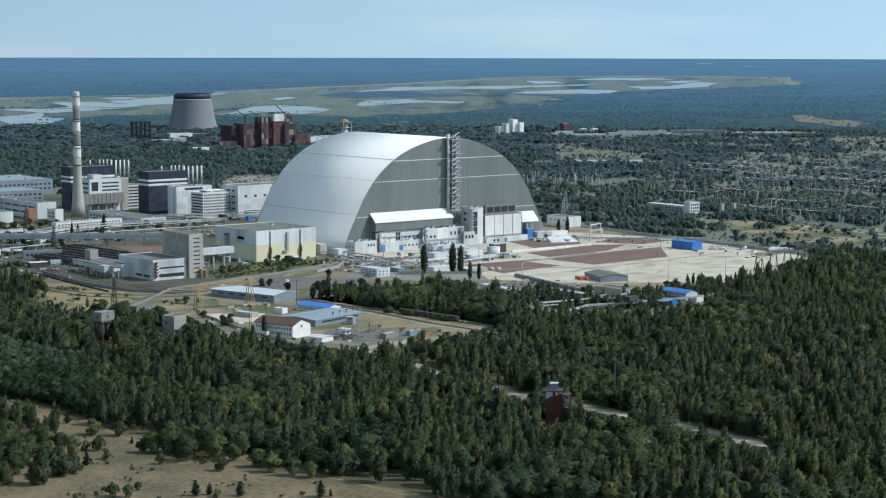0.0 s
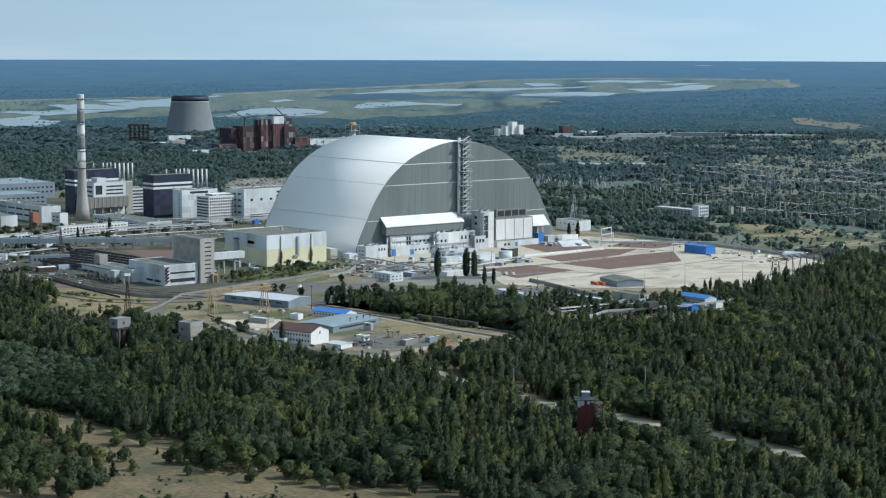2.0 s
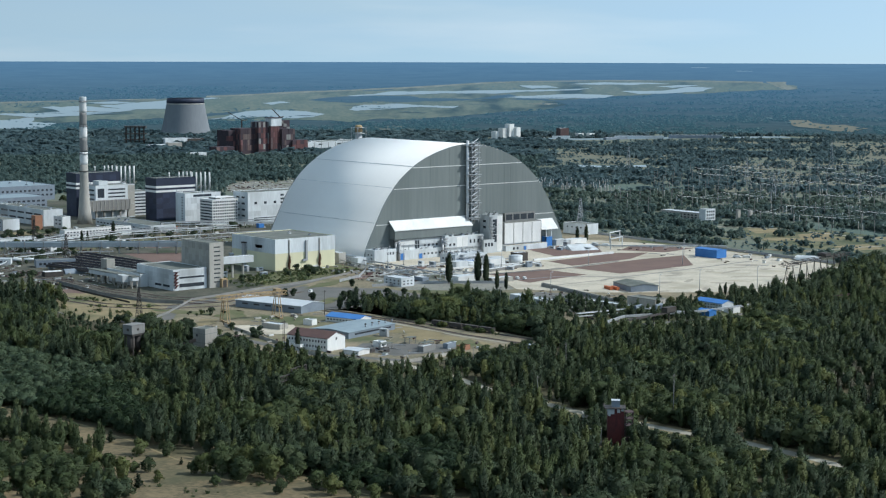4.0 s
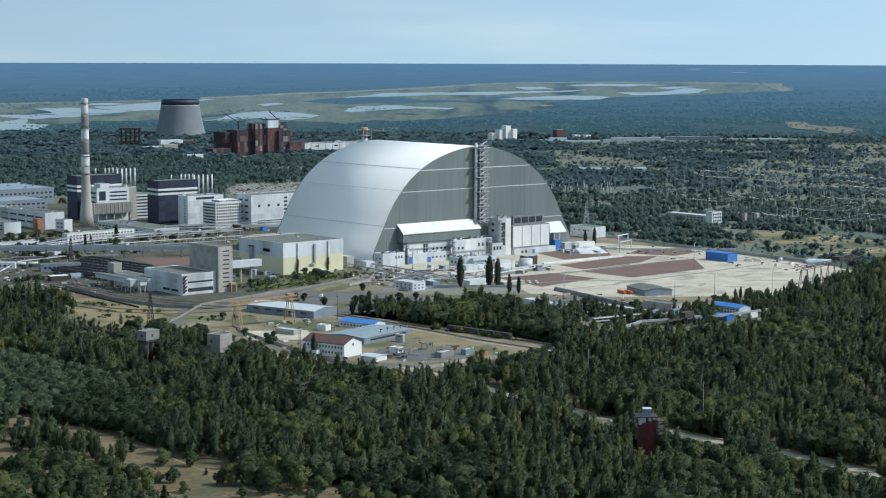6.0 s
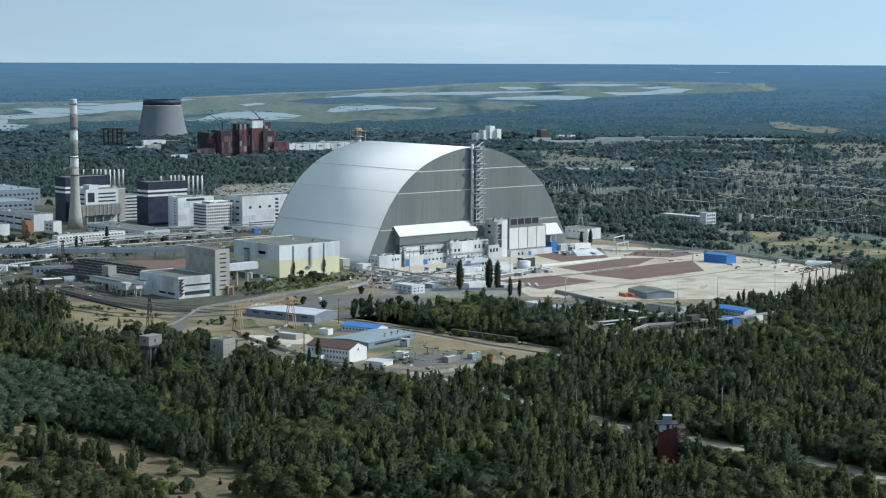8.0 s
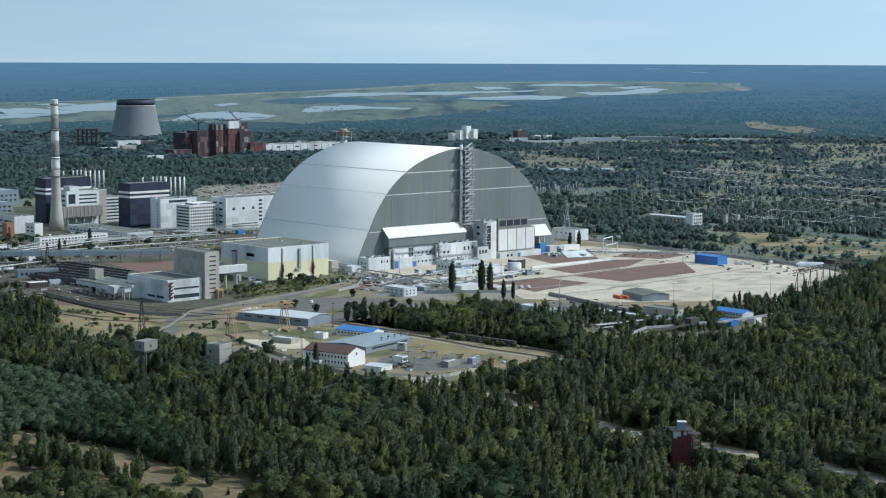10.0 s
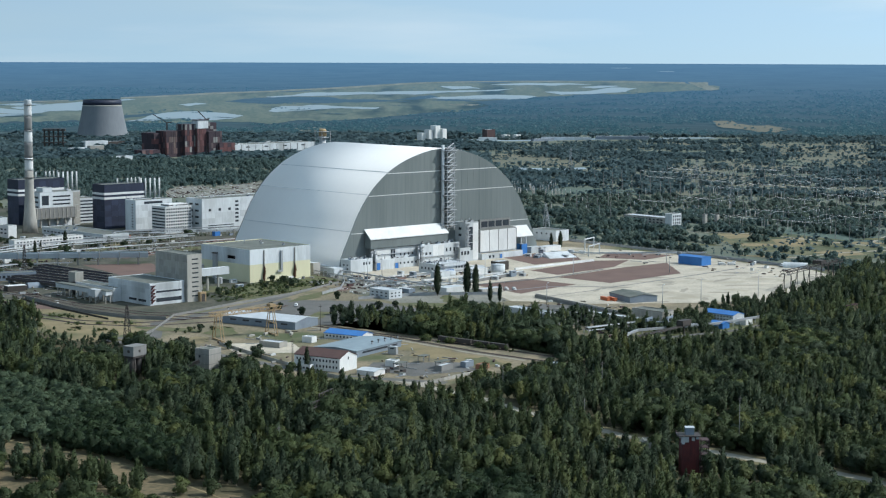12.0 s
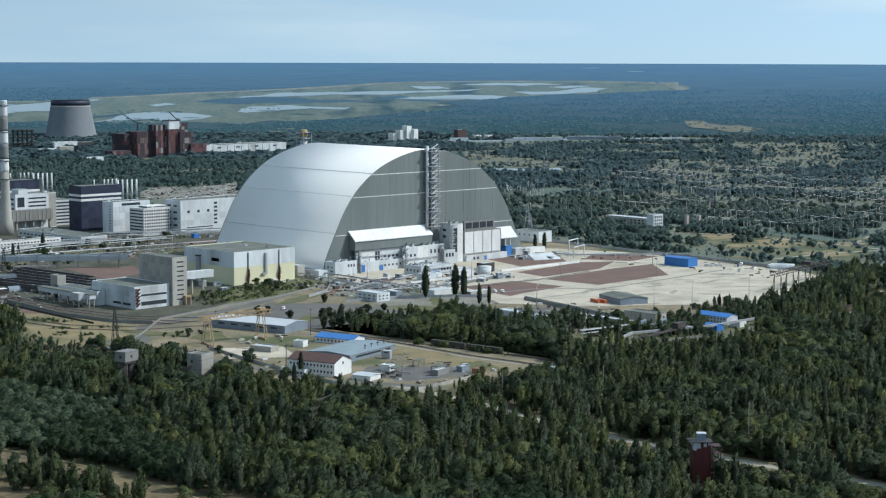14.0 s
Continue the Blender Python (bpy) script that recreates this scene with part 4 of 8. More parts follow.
hall = house("technical_block", -77, -72, 39, 22, 8.6, 0, M_OFFWHITE, M_METALROOF, "low white technical block with blue tanks at its foot", wins=[("W", 24, 38, 3, 7, 4, 1, 0.5, 0.5), ("N", 2, 20, 3, 7, 4, 1, 0.4, 0.5)])
for k in range(7):
    t = thing("gas_tank", pose(-75.5 + 3.0 * k, -74.2, 0.1), "small blue upright tank before the white block", "tank", "blue tanks")
    part("shell", lathe([(1.0, 0), (1.05, 0.2), (1.05, 3.2), (0.5, 3.8)], 12), M_BLUE, t)
    part("valve", lathe([(0.25, 3.8), (0.25, 4.3)], 8), M_STEEL, t)
hall = house("service_tower", 15.4, -14.5, 17.5, 14, 36.7, 0, M_OFFWHITE, M_ROOFGREY, "pale square service tower against the end wall", wins=[("W", 4.6, 10, 10, 33, 1, 3, 0.95, 0.94), ("N", 3, 11, 22, 34, 1, 2, 0.5, 0.4)])
panels(hall, "W", 10.4, 17.5, 1, 36.2, 1, 4, M_WHITE)
panels(hall, "N", 0, 14, 20, 36.2, 2, 3, M_OFFWHITE)
house("service_annex", 6, -17, 14, 8, 13, 0, M_OFFWHITE, M_ROOFGREY, "grey annex below the service tower", wins=[("W", 1, 13, 6, 11, 3, 1, 0.6, 0.7)])
hall = house("airlock_hall", 38.4, -11, 50, 10.3, 28, 0, M_CONC_DARK, M_ROOFGREY, "white panelled hall against the end wall", bands=[(0, 6.6, M_OFFWHITE)], parapet=0.4)
panels(hall, "W", 0, 50, 7, 27.6, 4, 1, M_WHITE, 0.3)
house("loading_dock", 36, -16.5, 56, 5.2, 5.6, 0, M_OFFWHITE, M_APRON, "low white loading dock before the panelled hall", "dock", parapet=0.2, wins=[("W", 8, 18, 1, 4, 2, 1, 0.5, 0.8)])
house("dark_annex", 46, -3.4, 41, 2.6, 36.6, 0, M_CONC_DARK, M_STEELDARK, "grey strip of plant rooms with dark windows above the white hall", wins=[("W", 1, 40, 29.2, 35.8, 4, 1, 0.86, 0.85)], parapet=0.3)
house("end_annex", 213, 53, 20, 34, 11, 0, M_OFFWHITE, M_ROOFGREY, "pale concrete annex beside the arch", wins=[("N", 3, 31, 6, 9, 4, 1, 0.3, 0.5)])
for x, y, z in ((-101, -13, 16), (-99, -16, 15), (-97.5, -13.5, 17), (-42, -11, 17), (-44, -14, 12)):
    t = thing("air_duct", pose(x, y, 0), "grey metal air duct rising beside the technical block", "duct", "air ducts")
    part("riser", lathe([(1.0, 0), (1.0, z)], 10), M_STEEL, t)
    part("elbow", beams(1.8, ((0, 0, z), (3.5, 3.0, z + 1.2))), M_STEEL, t)
    part("collar", lathe([(1.3, z * 0.5), (1.3, z * 0.5 + 0.5)], 10), M_STEELDARK, t)

# yellow storage building
house("storage_building", -236, -8, 67, 70, 28, 0, M_YELLOW, M_ROOFGREY, "pale yellow and white box-shaped storage building", bands=[(15.5, 28.72, M_OFFWHITE)],
      wins=[("N", 20, 32, 17, 24, 1, 1, 0.9, 0.4)])
# concrete tower and hall
hall = house("concrete_tower", -347, -72, 14, 44, 37.5, 0, M_CONC, M_ROOFGREY, "tall weathered concrete slab building", wins=[("W", 3, 12, 3, 36, 1, 9, 0.7, 0.28)])
panels(hall, "N", 0, 44, 0.5, 37, 8, 7, M_CONC)
hall = house("white_hall", -381, -69, 33, 58, 17, 0, M_OFFWHITE, M_ROOFGREY, "white panelled hall with red stair on its corner", wins=[("W", 3, 31, 8, 13, 1, 1, 0.95, 0.3), ("W", 3, 31, 1, 7, 1, 1, 0.95, 0.5), ("N", 4, 30, 2, 5, 2, 1, 0.8, 0.6)])
panels(hall, "W", 0, 33, 12.2, 17, 6, 1, M_OFFWHITE)
panels(hall, "N", 0, 58, 6, 17, 9, 3, M_OFFWHITE)
panels(hall, "W", 0, 33, 7, 9.2, 6, 1, M_OFFWHITE)
house("white_annex", -389, -30, 14, 60, 10.5, 0, M_OFFWHITE, M_ROOFGREY, "low white annex with small windows", wins=[("N", 4, 56, 3, 8, 10, 1, 0.5, 0.5)])

# units and offices
hall = house("reactor_block", -66, 479, 54, 24, 49, 0, M_DARK, M_ROOFGREY, "dark blue-grey reactor block with white bands", bands=[(38, 40.5, M_WHITE), (33, 35.5, M_WHITE)])
panels(hall, "W", 0, 54, 1, 32.8, 6, 5, M_DARK)
panels(hall, "N", 0, 24, 1, 32.8, 3, 5, M_DARK)
panels(hall, "W", 0, 54, 40.8, 48.8, 6, 1, M_DARK)
hall = house("reactor_block", -113, 583, 60, 24, 51, 0, M_DARK, M_ROOFGREY, "dark blue-grey reactor block with white bands", bands=[(38, 40.5, M_WHITE), (33, 35.5, M_WHITE)])
panels(hall, "W", 0, 54, 1, 32.8, 6, 5, M_DARK)
panels(hall, "N", 0, 24, 1, 32.8, 3, 5, M_DARK)
panels(hall, "W", 0, 54, 40.8, 48.8, 6, 1, M_DARK)
hall = house("white_block", -54, 436, 48.5, 20, 33.5, 0, M_OFFWHITE, M_ROOFGREY, "tall white concrete block of the plant", wins=[("W", 11, 36, 29.6, 32.4, 1, 1, 0.98, 0.95), ("N", 4, 8, 3, 31, 1, 9, 0.8, 0.3)])
panels(hall, "W", 0, 48.5, 1, 29, 6, 4, M_OFFWHITE)
hall = house("white_block", -108.3, 545, 52.5, 26, 38.6, 0, M_OFFWHITE, M_ROOFGREY, "white concrete block with window bands beside the stack", wins=[("W", 2, 12, 24, 36, 1, 1, 0.9, 0.9), ("W", 16, 40, 23, 36, 1, 3, 0.95, 0.4), ("N", 2, 24, 20, 36, 1, 3, 0.9, 0.4)])
panels(hall, "W", 43, 52.5, 1, 38.2, 1, 5, M_CONC)
house("roof_house", -100, 552, 12, 14, 43, 0, M_OFFWHITE, M_ROOFGREY, "pale roof house on the white block")
house("white_block", -50, 557, 26, 28, 28, 0, M_OFFWHITE, M_ROOFGREY, "white striped block between the units", wins=[("W", 0.4, 22, 1, 27.5, 1, 7, 0.99, 0.45), ("N", 1, 27, 1, 27.5, 1, 7, 0.95, 0.45)])
hall = house("office_block", -47.7, 388, 34.4, 26, 29, 0, M_WHITE, M_METALROOF, "white office block with rows of windows", wins=[("W", 0.6, 33.8, 1.5, 28.5, 11, 8, 0.62, 0.56), ("N", 0.6, 25.4, 1.5, 28.5, 1, 8, 0.96, 0.45)])
part("penthouse", box(8, 33, 5, 20, 29.1, 31.8), M_WHITE, hall, "white penthouse on the roof")
part("penthouse_band", box(7.9, 33.1, 4.9, 20.1, 29.9, 31.0), M_STEELDARK, hall, "dark window band of the penthouse")
hall = house("turbine_annex", -6.4, 378, 125, 30, 36, 0, M_OFFWHITE, M_ROOFGREY, "long white hall with few windows", wins=[("W", 4, 44, 22, 26, 3, 1, 0.25, 0.7), ("W", 45, 50, 8, 34, 1, 6, 0.9, 0.5), ("W", 8, 44, 3, 8, 1, 2, 0.98, 0.4), ("N", 4, 26, 6, 34, 2, 4, 0.6, 0.3)])
panels(hall, "W", 52, 125, 1, 35.6, 8, 5, M_OFFWHITE)
panels(hall, "W", 0, 44, 9, 21, 5, 2, M_OFFWHITE)
house("low_hall", -143, 364, 32, 120, 7, 0, M_OFFWHITE, M_ROOFGREY, "long low white hall with grey roof", wins=[("N", 2, 118, 2, 5, 16, 1, 0.6, 0.5)])
house("workshop", -200, 500, 24, 110, 18, 0, M_OFFWHITE, M_ROOFGREY, "white workshop with dark window strips", wins=[("N", 4, 106, 3, 16, 5, 2, 0.8, 0.3)])
house("workshop", -197, 462, 10, 20, 13, 0, M_WHITE, M_ROOFGREY, "small white workshop beside the stack", wins=[("N", 2, 18, 3, 11, 2, 2, 0.5, 0.4)])
house("long_shop", -90, 830, 80, 100, 19, 0, M_STEELBLUE, M_ROOFBLUE, "long blue-grey shop building", wins=[("W", 2, 78, 4, 16, 12, 2, 0.5, 0.4)])

# vent stack
stack = thing("vent_stack", pose(-148, 500, 0), "tall concrete stack with white and grey rings", "stack")


def stack_r(z):
    return 4.0 + 1.2 * (1 - z / 145) + 3.6 * max(0, 1 - z / 60) ** 2


edges = [(0, 68, M_CONC), (68, 82, M_WHITE), (82, 98, M_CONC_DARK), (98, 112, M_WHITE), (112, 127, M_CONC_DARK), (127, 140, M_WHITE), (140, 145, M_OFFWHITE)]
for z0, z1, mat in edges:
    part("stack_ring", lathe([(stack_r(z0 + (z1 - z0) * k / 5), z0 + (z1 - z0) * k / 5) for k in range(6)], 28), mat, stack)
for z in (60, 80, 111, 139):
    part("platform", lathe([(stack_r(z) + 0.9, z), (stack_r(z) + 0.9, z + 0.7)], 28), M_STEELDARK, stack)

# cooling tower
tower = thing("cooling_tower", pose(1085, 2258, 0), "unfinished grey concrete cooling tower with dark rim", "cooling tower")
prof = [(59 - 18.5 * (k / 12) ** 0.85 + 1.2 * (k / 12) ** 4, 84 * k / 12) for k in range(13)]
part("shell", lathe(prof, 48, False), M_TOWER, tower)
part("lip", lathe([(41.6, 71.5), (43.6, 71.5), (43.2, 74), (41.6, 74)], 48, False), M_CONC, tower, "pale worn concrete lip")
part("rim", lathe([(40.2, 74), (43.1, 74), (42.3, 85.5), (40.2, 85.5)], 48, False), M_DARK, tower, "dark ragged unfinished rim")

# ---------------------------------------------------------------- yard buildings
house("office_house", -464.7, -398.8, 19, 35, 8.6, 15, M_WHITE, M_MAROON, "two-storey white house with maroon gable roof", "house", 3.6, wins=[("N", 1, 34, 1, 8.2, 13, 2, 0.42, 0.42, True), ("W", 8, 11, 6.2, 9.6, 1, 1, 0.4, 0.5, True)])
house("barrack", -374.6, -314.6, 15, 31, 3.6, 15, M_WHITE, M_BLUE, "long low white barrack with blue gable roof", "building", 2.2, wins=[("N", 1, 30, 0.8, 3.2, 10, 1, 0.5, 0.5, True)])
house("warehouse", -375, -243, 28, 66, 5.5, 15, M_STEELBLUE, M_METALROOF, "blue-grey warehouse with pale metal roof", "warehouse", 2.2, wins=[("N", 4, 62, 2, 5, 5, 1, 0.5, 0.4)])
house("warehouse", -421, -364, 54, 34, 4.2, 15, M_STEELBLUE, M_ROOFBLUE, "blue-grey warehouse with blue-grey metal roof", "warehouse", 1.4, "x", wins=[("W", 6, 50, 1.4, 3.8, 1, 1, 0.95, 0.5)])
for x0, y0, n, dx, dy in ((-397, -352, 5, 7.5, 2.0), (-370, -208, 5, -2.5, 9.5)):
    for k in range(n):
        t = thing("roof_vent", pose(x0 + dx * k, y0 + dy * k, 5.2 if dx > 0 else 7.2), "grey metal vent on the warehouse roof", "roof vent", "warehouse vents")
        part("pipe", lathe([(0.55, -0.6), (0.55, 1.6)], 10), M_STEEL, t)
        part("cap", lathe([(0.9, 1.6), (0.9, 1.9), (0.2, 2.4)], 10), M_STEELDARK, t)
for x, y, r, w in ((-432, -418, 15, 9), (-409, -432, 15, 11), (-402, -408, 15, 7)):
    t = thing("open_shelter", pose(x, y, 0, 0, 0, r), "grey open shelter frame in the yard", "shelter", "yard shelters")
    for px in (0, w):
        for py in (0, 4):
            part("post", box(px - 0.2, px + 0.2, py - 0.2, py + 0.2, -0.1, 4.2), M_CONC_DARK, t)
    part("roof", box(-0.6, w + 0.6, -0.6, 4.6, 4.2, 4.5), M_ROOFGREY, t)
house("site_cabin", -458, -424, 12, 13, 2.8, 15, M_WHITE, M_METALROOF, "small white site cabin in the yard", "cabin", 0.8)
house("open_shed", -434, -299.5, 9, 17, 3.2, 15, M_CONC, M_METALROOF, "low grey shed with white roof", "shed")
house("container_office", -216.6, -166.5, 14, 24, 6.6, 0, M_OFFWHITE, M_METALROOF, "grey-white container office in front of the arch", "cabin", wins=[("N", 1, 23, 1, 6, 4, 2, 0.4, 0.4), ("W", 1, 13, 1, 6, 3, 2, 0.4, 0.4)])
house("apron_shed", -88.7, -311.4, 25, 34, 4.6, -20, M_STEELBLUE, M_ROOFGREY, "grey metal shed on the concrete apron", "shed", 1.8)
house("blue_hall", 153.8, -189.3, 14, 28, 7.6, 0, M_BLUE, M_BLUE, "bright blue metal hall on the apron", "building", 1.0)
house("gatehouse", -114.3, -434.4, 13, 28, 5.6, 0, M_OFFWHITE, M_BLUE, "two-storey pale building with blue roof", "building", 2.0, wins=[("N", 1, 27, 0.8, 5.4, 9, 2, 0.5, 0.45, True)])
house("blue_cabin", -143.7, -447.7, 8, 12, 3.8, 0, M_BLUE, M_BLUE, "small dark blue cabin beside the gatehouse", "cabin", 1.2)
house("white_cabin", -116.5, -447.7, 8, 9.5, 3.6, 0, M_WHITE, M_METALROOF, "small white flat-roofed cabin", "cabin")
house("grey_store", -143.6, -391, 13, 30, 6.2, 0, M_CONC, M_ROOFGREY, "grey flat-roofed store beside the apron", "building")
house("low_store", -174, -393, 8, 54, 4.2, 0, M_CONC, M_METALROOF, "long low flat-roofed store", "building")
house("ruined_tower", -527.7, -347.9, 12, 11, 14.7, 15, M_CONC, M_ROOFGREY, "weathered concrete tower block among the trees", "tower", wins=[("N", 6, 9, 9, 12, 1, 1, 0.5, 0.5)], bands=[(11.6, 12.0, M_CONC_DARK), (5.6, 6.0, M_CONC_DARK)])
house("ruined_house", 440, 84, 17, 10, 13, 0, M_OFFWHITE, M_ROOFGREY, "pale ruined building with empty windows", "building", wins=[("W", 1, 16, 1, 12.5, 4, 3, 0.6, 0.6)])
house("ruined_house", 440, 94.5, 17, 62, 8, 0, M_CONC, M_METALROOF, "low grey ruined wing among trees", "building", wins=[("N", 2, 60, 1, 7, 10, 2, 0.5, 0.5)])


# ---------------------------------------------------------------- trees


def crown_radius(kind, u):
    if kind == "poplar":
        return 0.285 * u ** 0.36 * (1 - u) ** 0.50
    if kind == "column":
        return 0.20 * u ** 0.36 * (1 - u) ** 0.45
    if kind == "pine":
        return 0.24 * (1 - u) ** 0.85 * (0.35 + 0.65 * np.minimum(1, u * 5))
    return 0.44 * np.sqrt(np.clip(1 - (1.8 * u - 0.8) ** 2, 0, 1)) ** 0.8


def unit(v):
    return v / np.maximum(np.linalg.norm(v, axis=1), 1e-6)[:, None]


def tree_shape(kind, leaves, seed, core=(6, 5), trunk=True, flat_top=0.0):
    """A tree of height 1: trunk, a dark inner crown, and leaf sprays on upright plumes (poplar) or rounded boughs.
    Returns points, triangles, which triangles are wood, and soft normals."""
    rng = np.random.default_rng(seed)
    pts, faces, wood, norm = [], [], [], []
    base = {"poplar": 0.06, "column": 0.03, "pine": 0.08, "round": 0.05}[kind]

    def put(v, f, w, soft):
        faces.append(f + sum(len(p) for p in pts))
        pts.append(v)
        wood.append(np.full(len(f), w))
        norm.append(unit(soft))

    def rings(rows, ns):
        q = [[ns * i + k, ns * i + (k + 1) % ns, ns * i + ns + (k + 1) % ns, ns * i + ns + k] for i in range(rows - 1) for k in range(ns)]
        return np.array([t for c in q for t in ((c[0], c[1], c[2]), (c[0], c[2], c[3]))])

    lean = rng.normal(0, 0.02, 2)
    if trunk:
        ring = np.array([[math.cos(t), math.sin(t)] for t in np.arange(3) * math.tau / 3])
        v = np.concatenate([np.c_[ring * r + lean * z, np.full(3, z)] for z, r in ((0.0, 0.016), (0.45, 0.010), (0.85, 0.004))])
        put(v, rings(3, 3), 1, np.c_[v[:, :2] + 1e-5, np.zeros(len(v))])
    ns, nl = core
    us = np.linspace(0.03, 0.94, nl)
    ang = np.arange(ns) * math.tau / ns
    fill = 0.80 if leaves < 30 else 0.68 if leaves < 100 else 0.58
    v = np.concatenate([np.c_[np.outer(crown_radius(kind, u) * fill * rng.uniform(0.7, 1.2, ns), [1, 1]) * np.c_[np.cos(ang), np.sin(ang)], np.full(ns, base + (1 - base) * u) + rng.normal(0, 0.012, ns)] for u in us])
    put(v, rings(nl, ns), 0, np.c_[v[:, :2] * 2.4, v[:, 2] - 0.12 + flat_top])
    # boughs: slim upright plumes on a poplar, round clumps on a broad tree
    if kind in ("poplar", "column"):
        n = int(rng.integers(4, 7)) if kind == "poplar" else 3
        off = np.c_[rng.uniform(0, math.tau, n), rng.uniform(0.05, 0.115, n)]
        off[0, 1] = 0.0
        mid = np.c_[np.cos(off[:, 0]) * off[:, 1], np.sin(off[:, 0]) * off[:, 1]]
        low, top = rng.uniform(0.05, 0.30, n), rng.uniform(0.58, 0.90, n)
        low[0], top[0] = 0.2, 1.0
        thick = rng.uniform(0.062, 0.095, n)
        if kind == "column":
            mid, low, top, thick = mid * 0.35, low * 0.4, np.array([1.0, 0.9, 0.8]), np.array([0.10, 0.085, 0.08])
        which = rng.choice(n, leaves, p=(top - low) * thick / ((top - low) * thick).sum())
        u = rng.beta(1.15, 1.25, leaves)
        t = rng.uniform(0, math.tau, leaves)
        r = thick[which] * 1.9 * u ** 0.40 * (1 - u) ** 0.55 * rng.uniform(0.6, 1.15, leaves)
        z = low[which] + (top - low)[which] * u
        c = np.c_[mid[which] * (0.55 + 0.6 * u)[:, None] + np.c_[np.cos(t) * r, np.sin(t) * r], z]
        way = unit(np.c_[np.cos(t) * 0.45, np.sin(t) * 0.45, np.ones(leaves)] + rng.normal(0, 0.28, (leaves, 3)))
        clump = np.c_[np.cos(t), np.sin(t), 0.9 * u]
        size, slim = 0.120, 0.50
    elif kind == "pine":
        u = rng.beta(1.0, 1.5, leaves)
        t = rng.uniform(0, math.tau, leaves)
        r = crown_radius(kind, u) * (0.75 + 0.3 * np.sin(u * 40)) * rng.uniform(0.6, 1.1, leaves)
        c = np.c_[np.cos(t) * r, np.sin(t) * r, base + (1 - base) * u]
        way = unit(np.c_[np.cos(t), np.sin(t), np.full(leaves, 0.25)] + rng.normal(0, 0.25, (leaves, 3)))
        clump = np.c_[np.cos(t), np.sin(t), np.full(leaves, 0.7)]
        size, slim = 0.13, 0.5
    else:
        n = int(rng.integers(6, 10)) if leaves > 40 else 4
        t, el = np.arange(n) * 2.4 + rng.uniform(0, 1, n), rng.uniform(-0.75, 1.1, n)
        el[0] = 1.4
        mid = np.c_[np.cos(t) * np.cos(el) * 0.27, np.sin(t) * np.cos(el) * 0.27, 0.48 + 0.31 * np.sin(el)]
        thick = rng.uniform(0.13, 0.21, n)
        which = rng.choice(n, leaves, p=thick ** 2 / (thick ** 2).sum())
        clump = unit(rng.normal(0, 1, (leaves, 3)) + [0, 0, 0.55] + 1.6 * (mid[which] - [0, 0, 0.5]))
        c = mid[which] + clump * (thick[which] * rng.uniform(0.72, 1.12, leaves))[:, None]
        way = unit(np.cross(clump, rng.normal(0, 1, (leaves, 3))) + 0.5 * clump + [0, 0, 0.25])
        size, slim = 0.165, 0.66
    side = unit(np.cross(way, clump + rng.normal(0, 0.35, (leaves, 3))))
    size = size * (150 / leaves) ** 0.42 * rng.uniform(0.7, 1.35, (leaves, 1))
    v = np.stack([c - side * size * slim - way * size * 0.5, c + side * size * slim - way * size * 0.4, c + way * size * 0.9], 1).reshape(-1, 3)
    whole = unit(np.c_[c[:, :2] * 3.2, c[:, 2] - 0.15 + flat_top])
    put(v, np.arange(3 * leaves).reshape(-1, 3), 0, np.repeat(0.42 * unit(clump) + 0.58 * whole + [0, 0, 0.12] + rng.normal(0, 0.09, (leaves, 3)), 3, 0))
    return np.concatenate(pts), np.concatenate(faces), np.concatenate(wood), np.concatenate(norm)


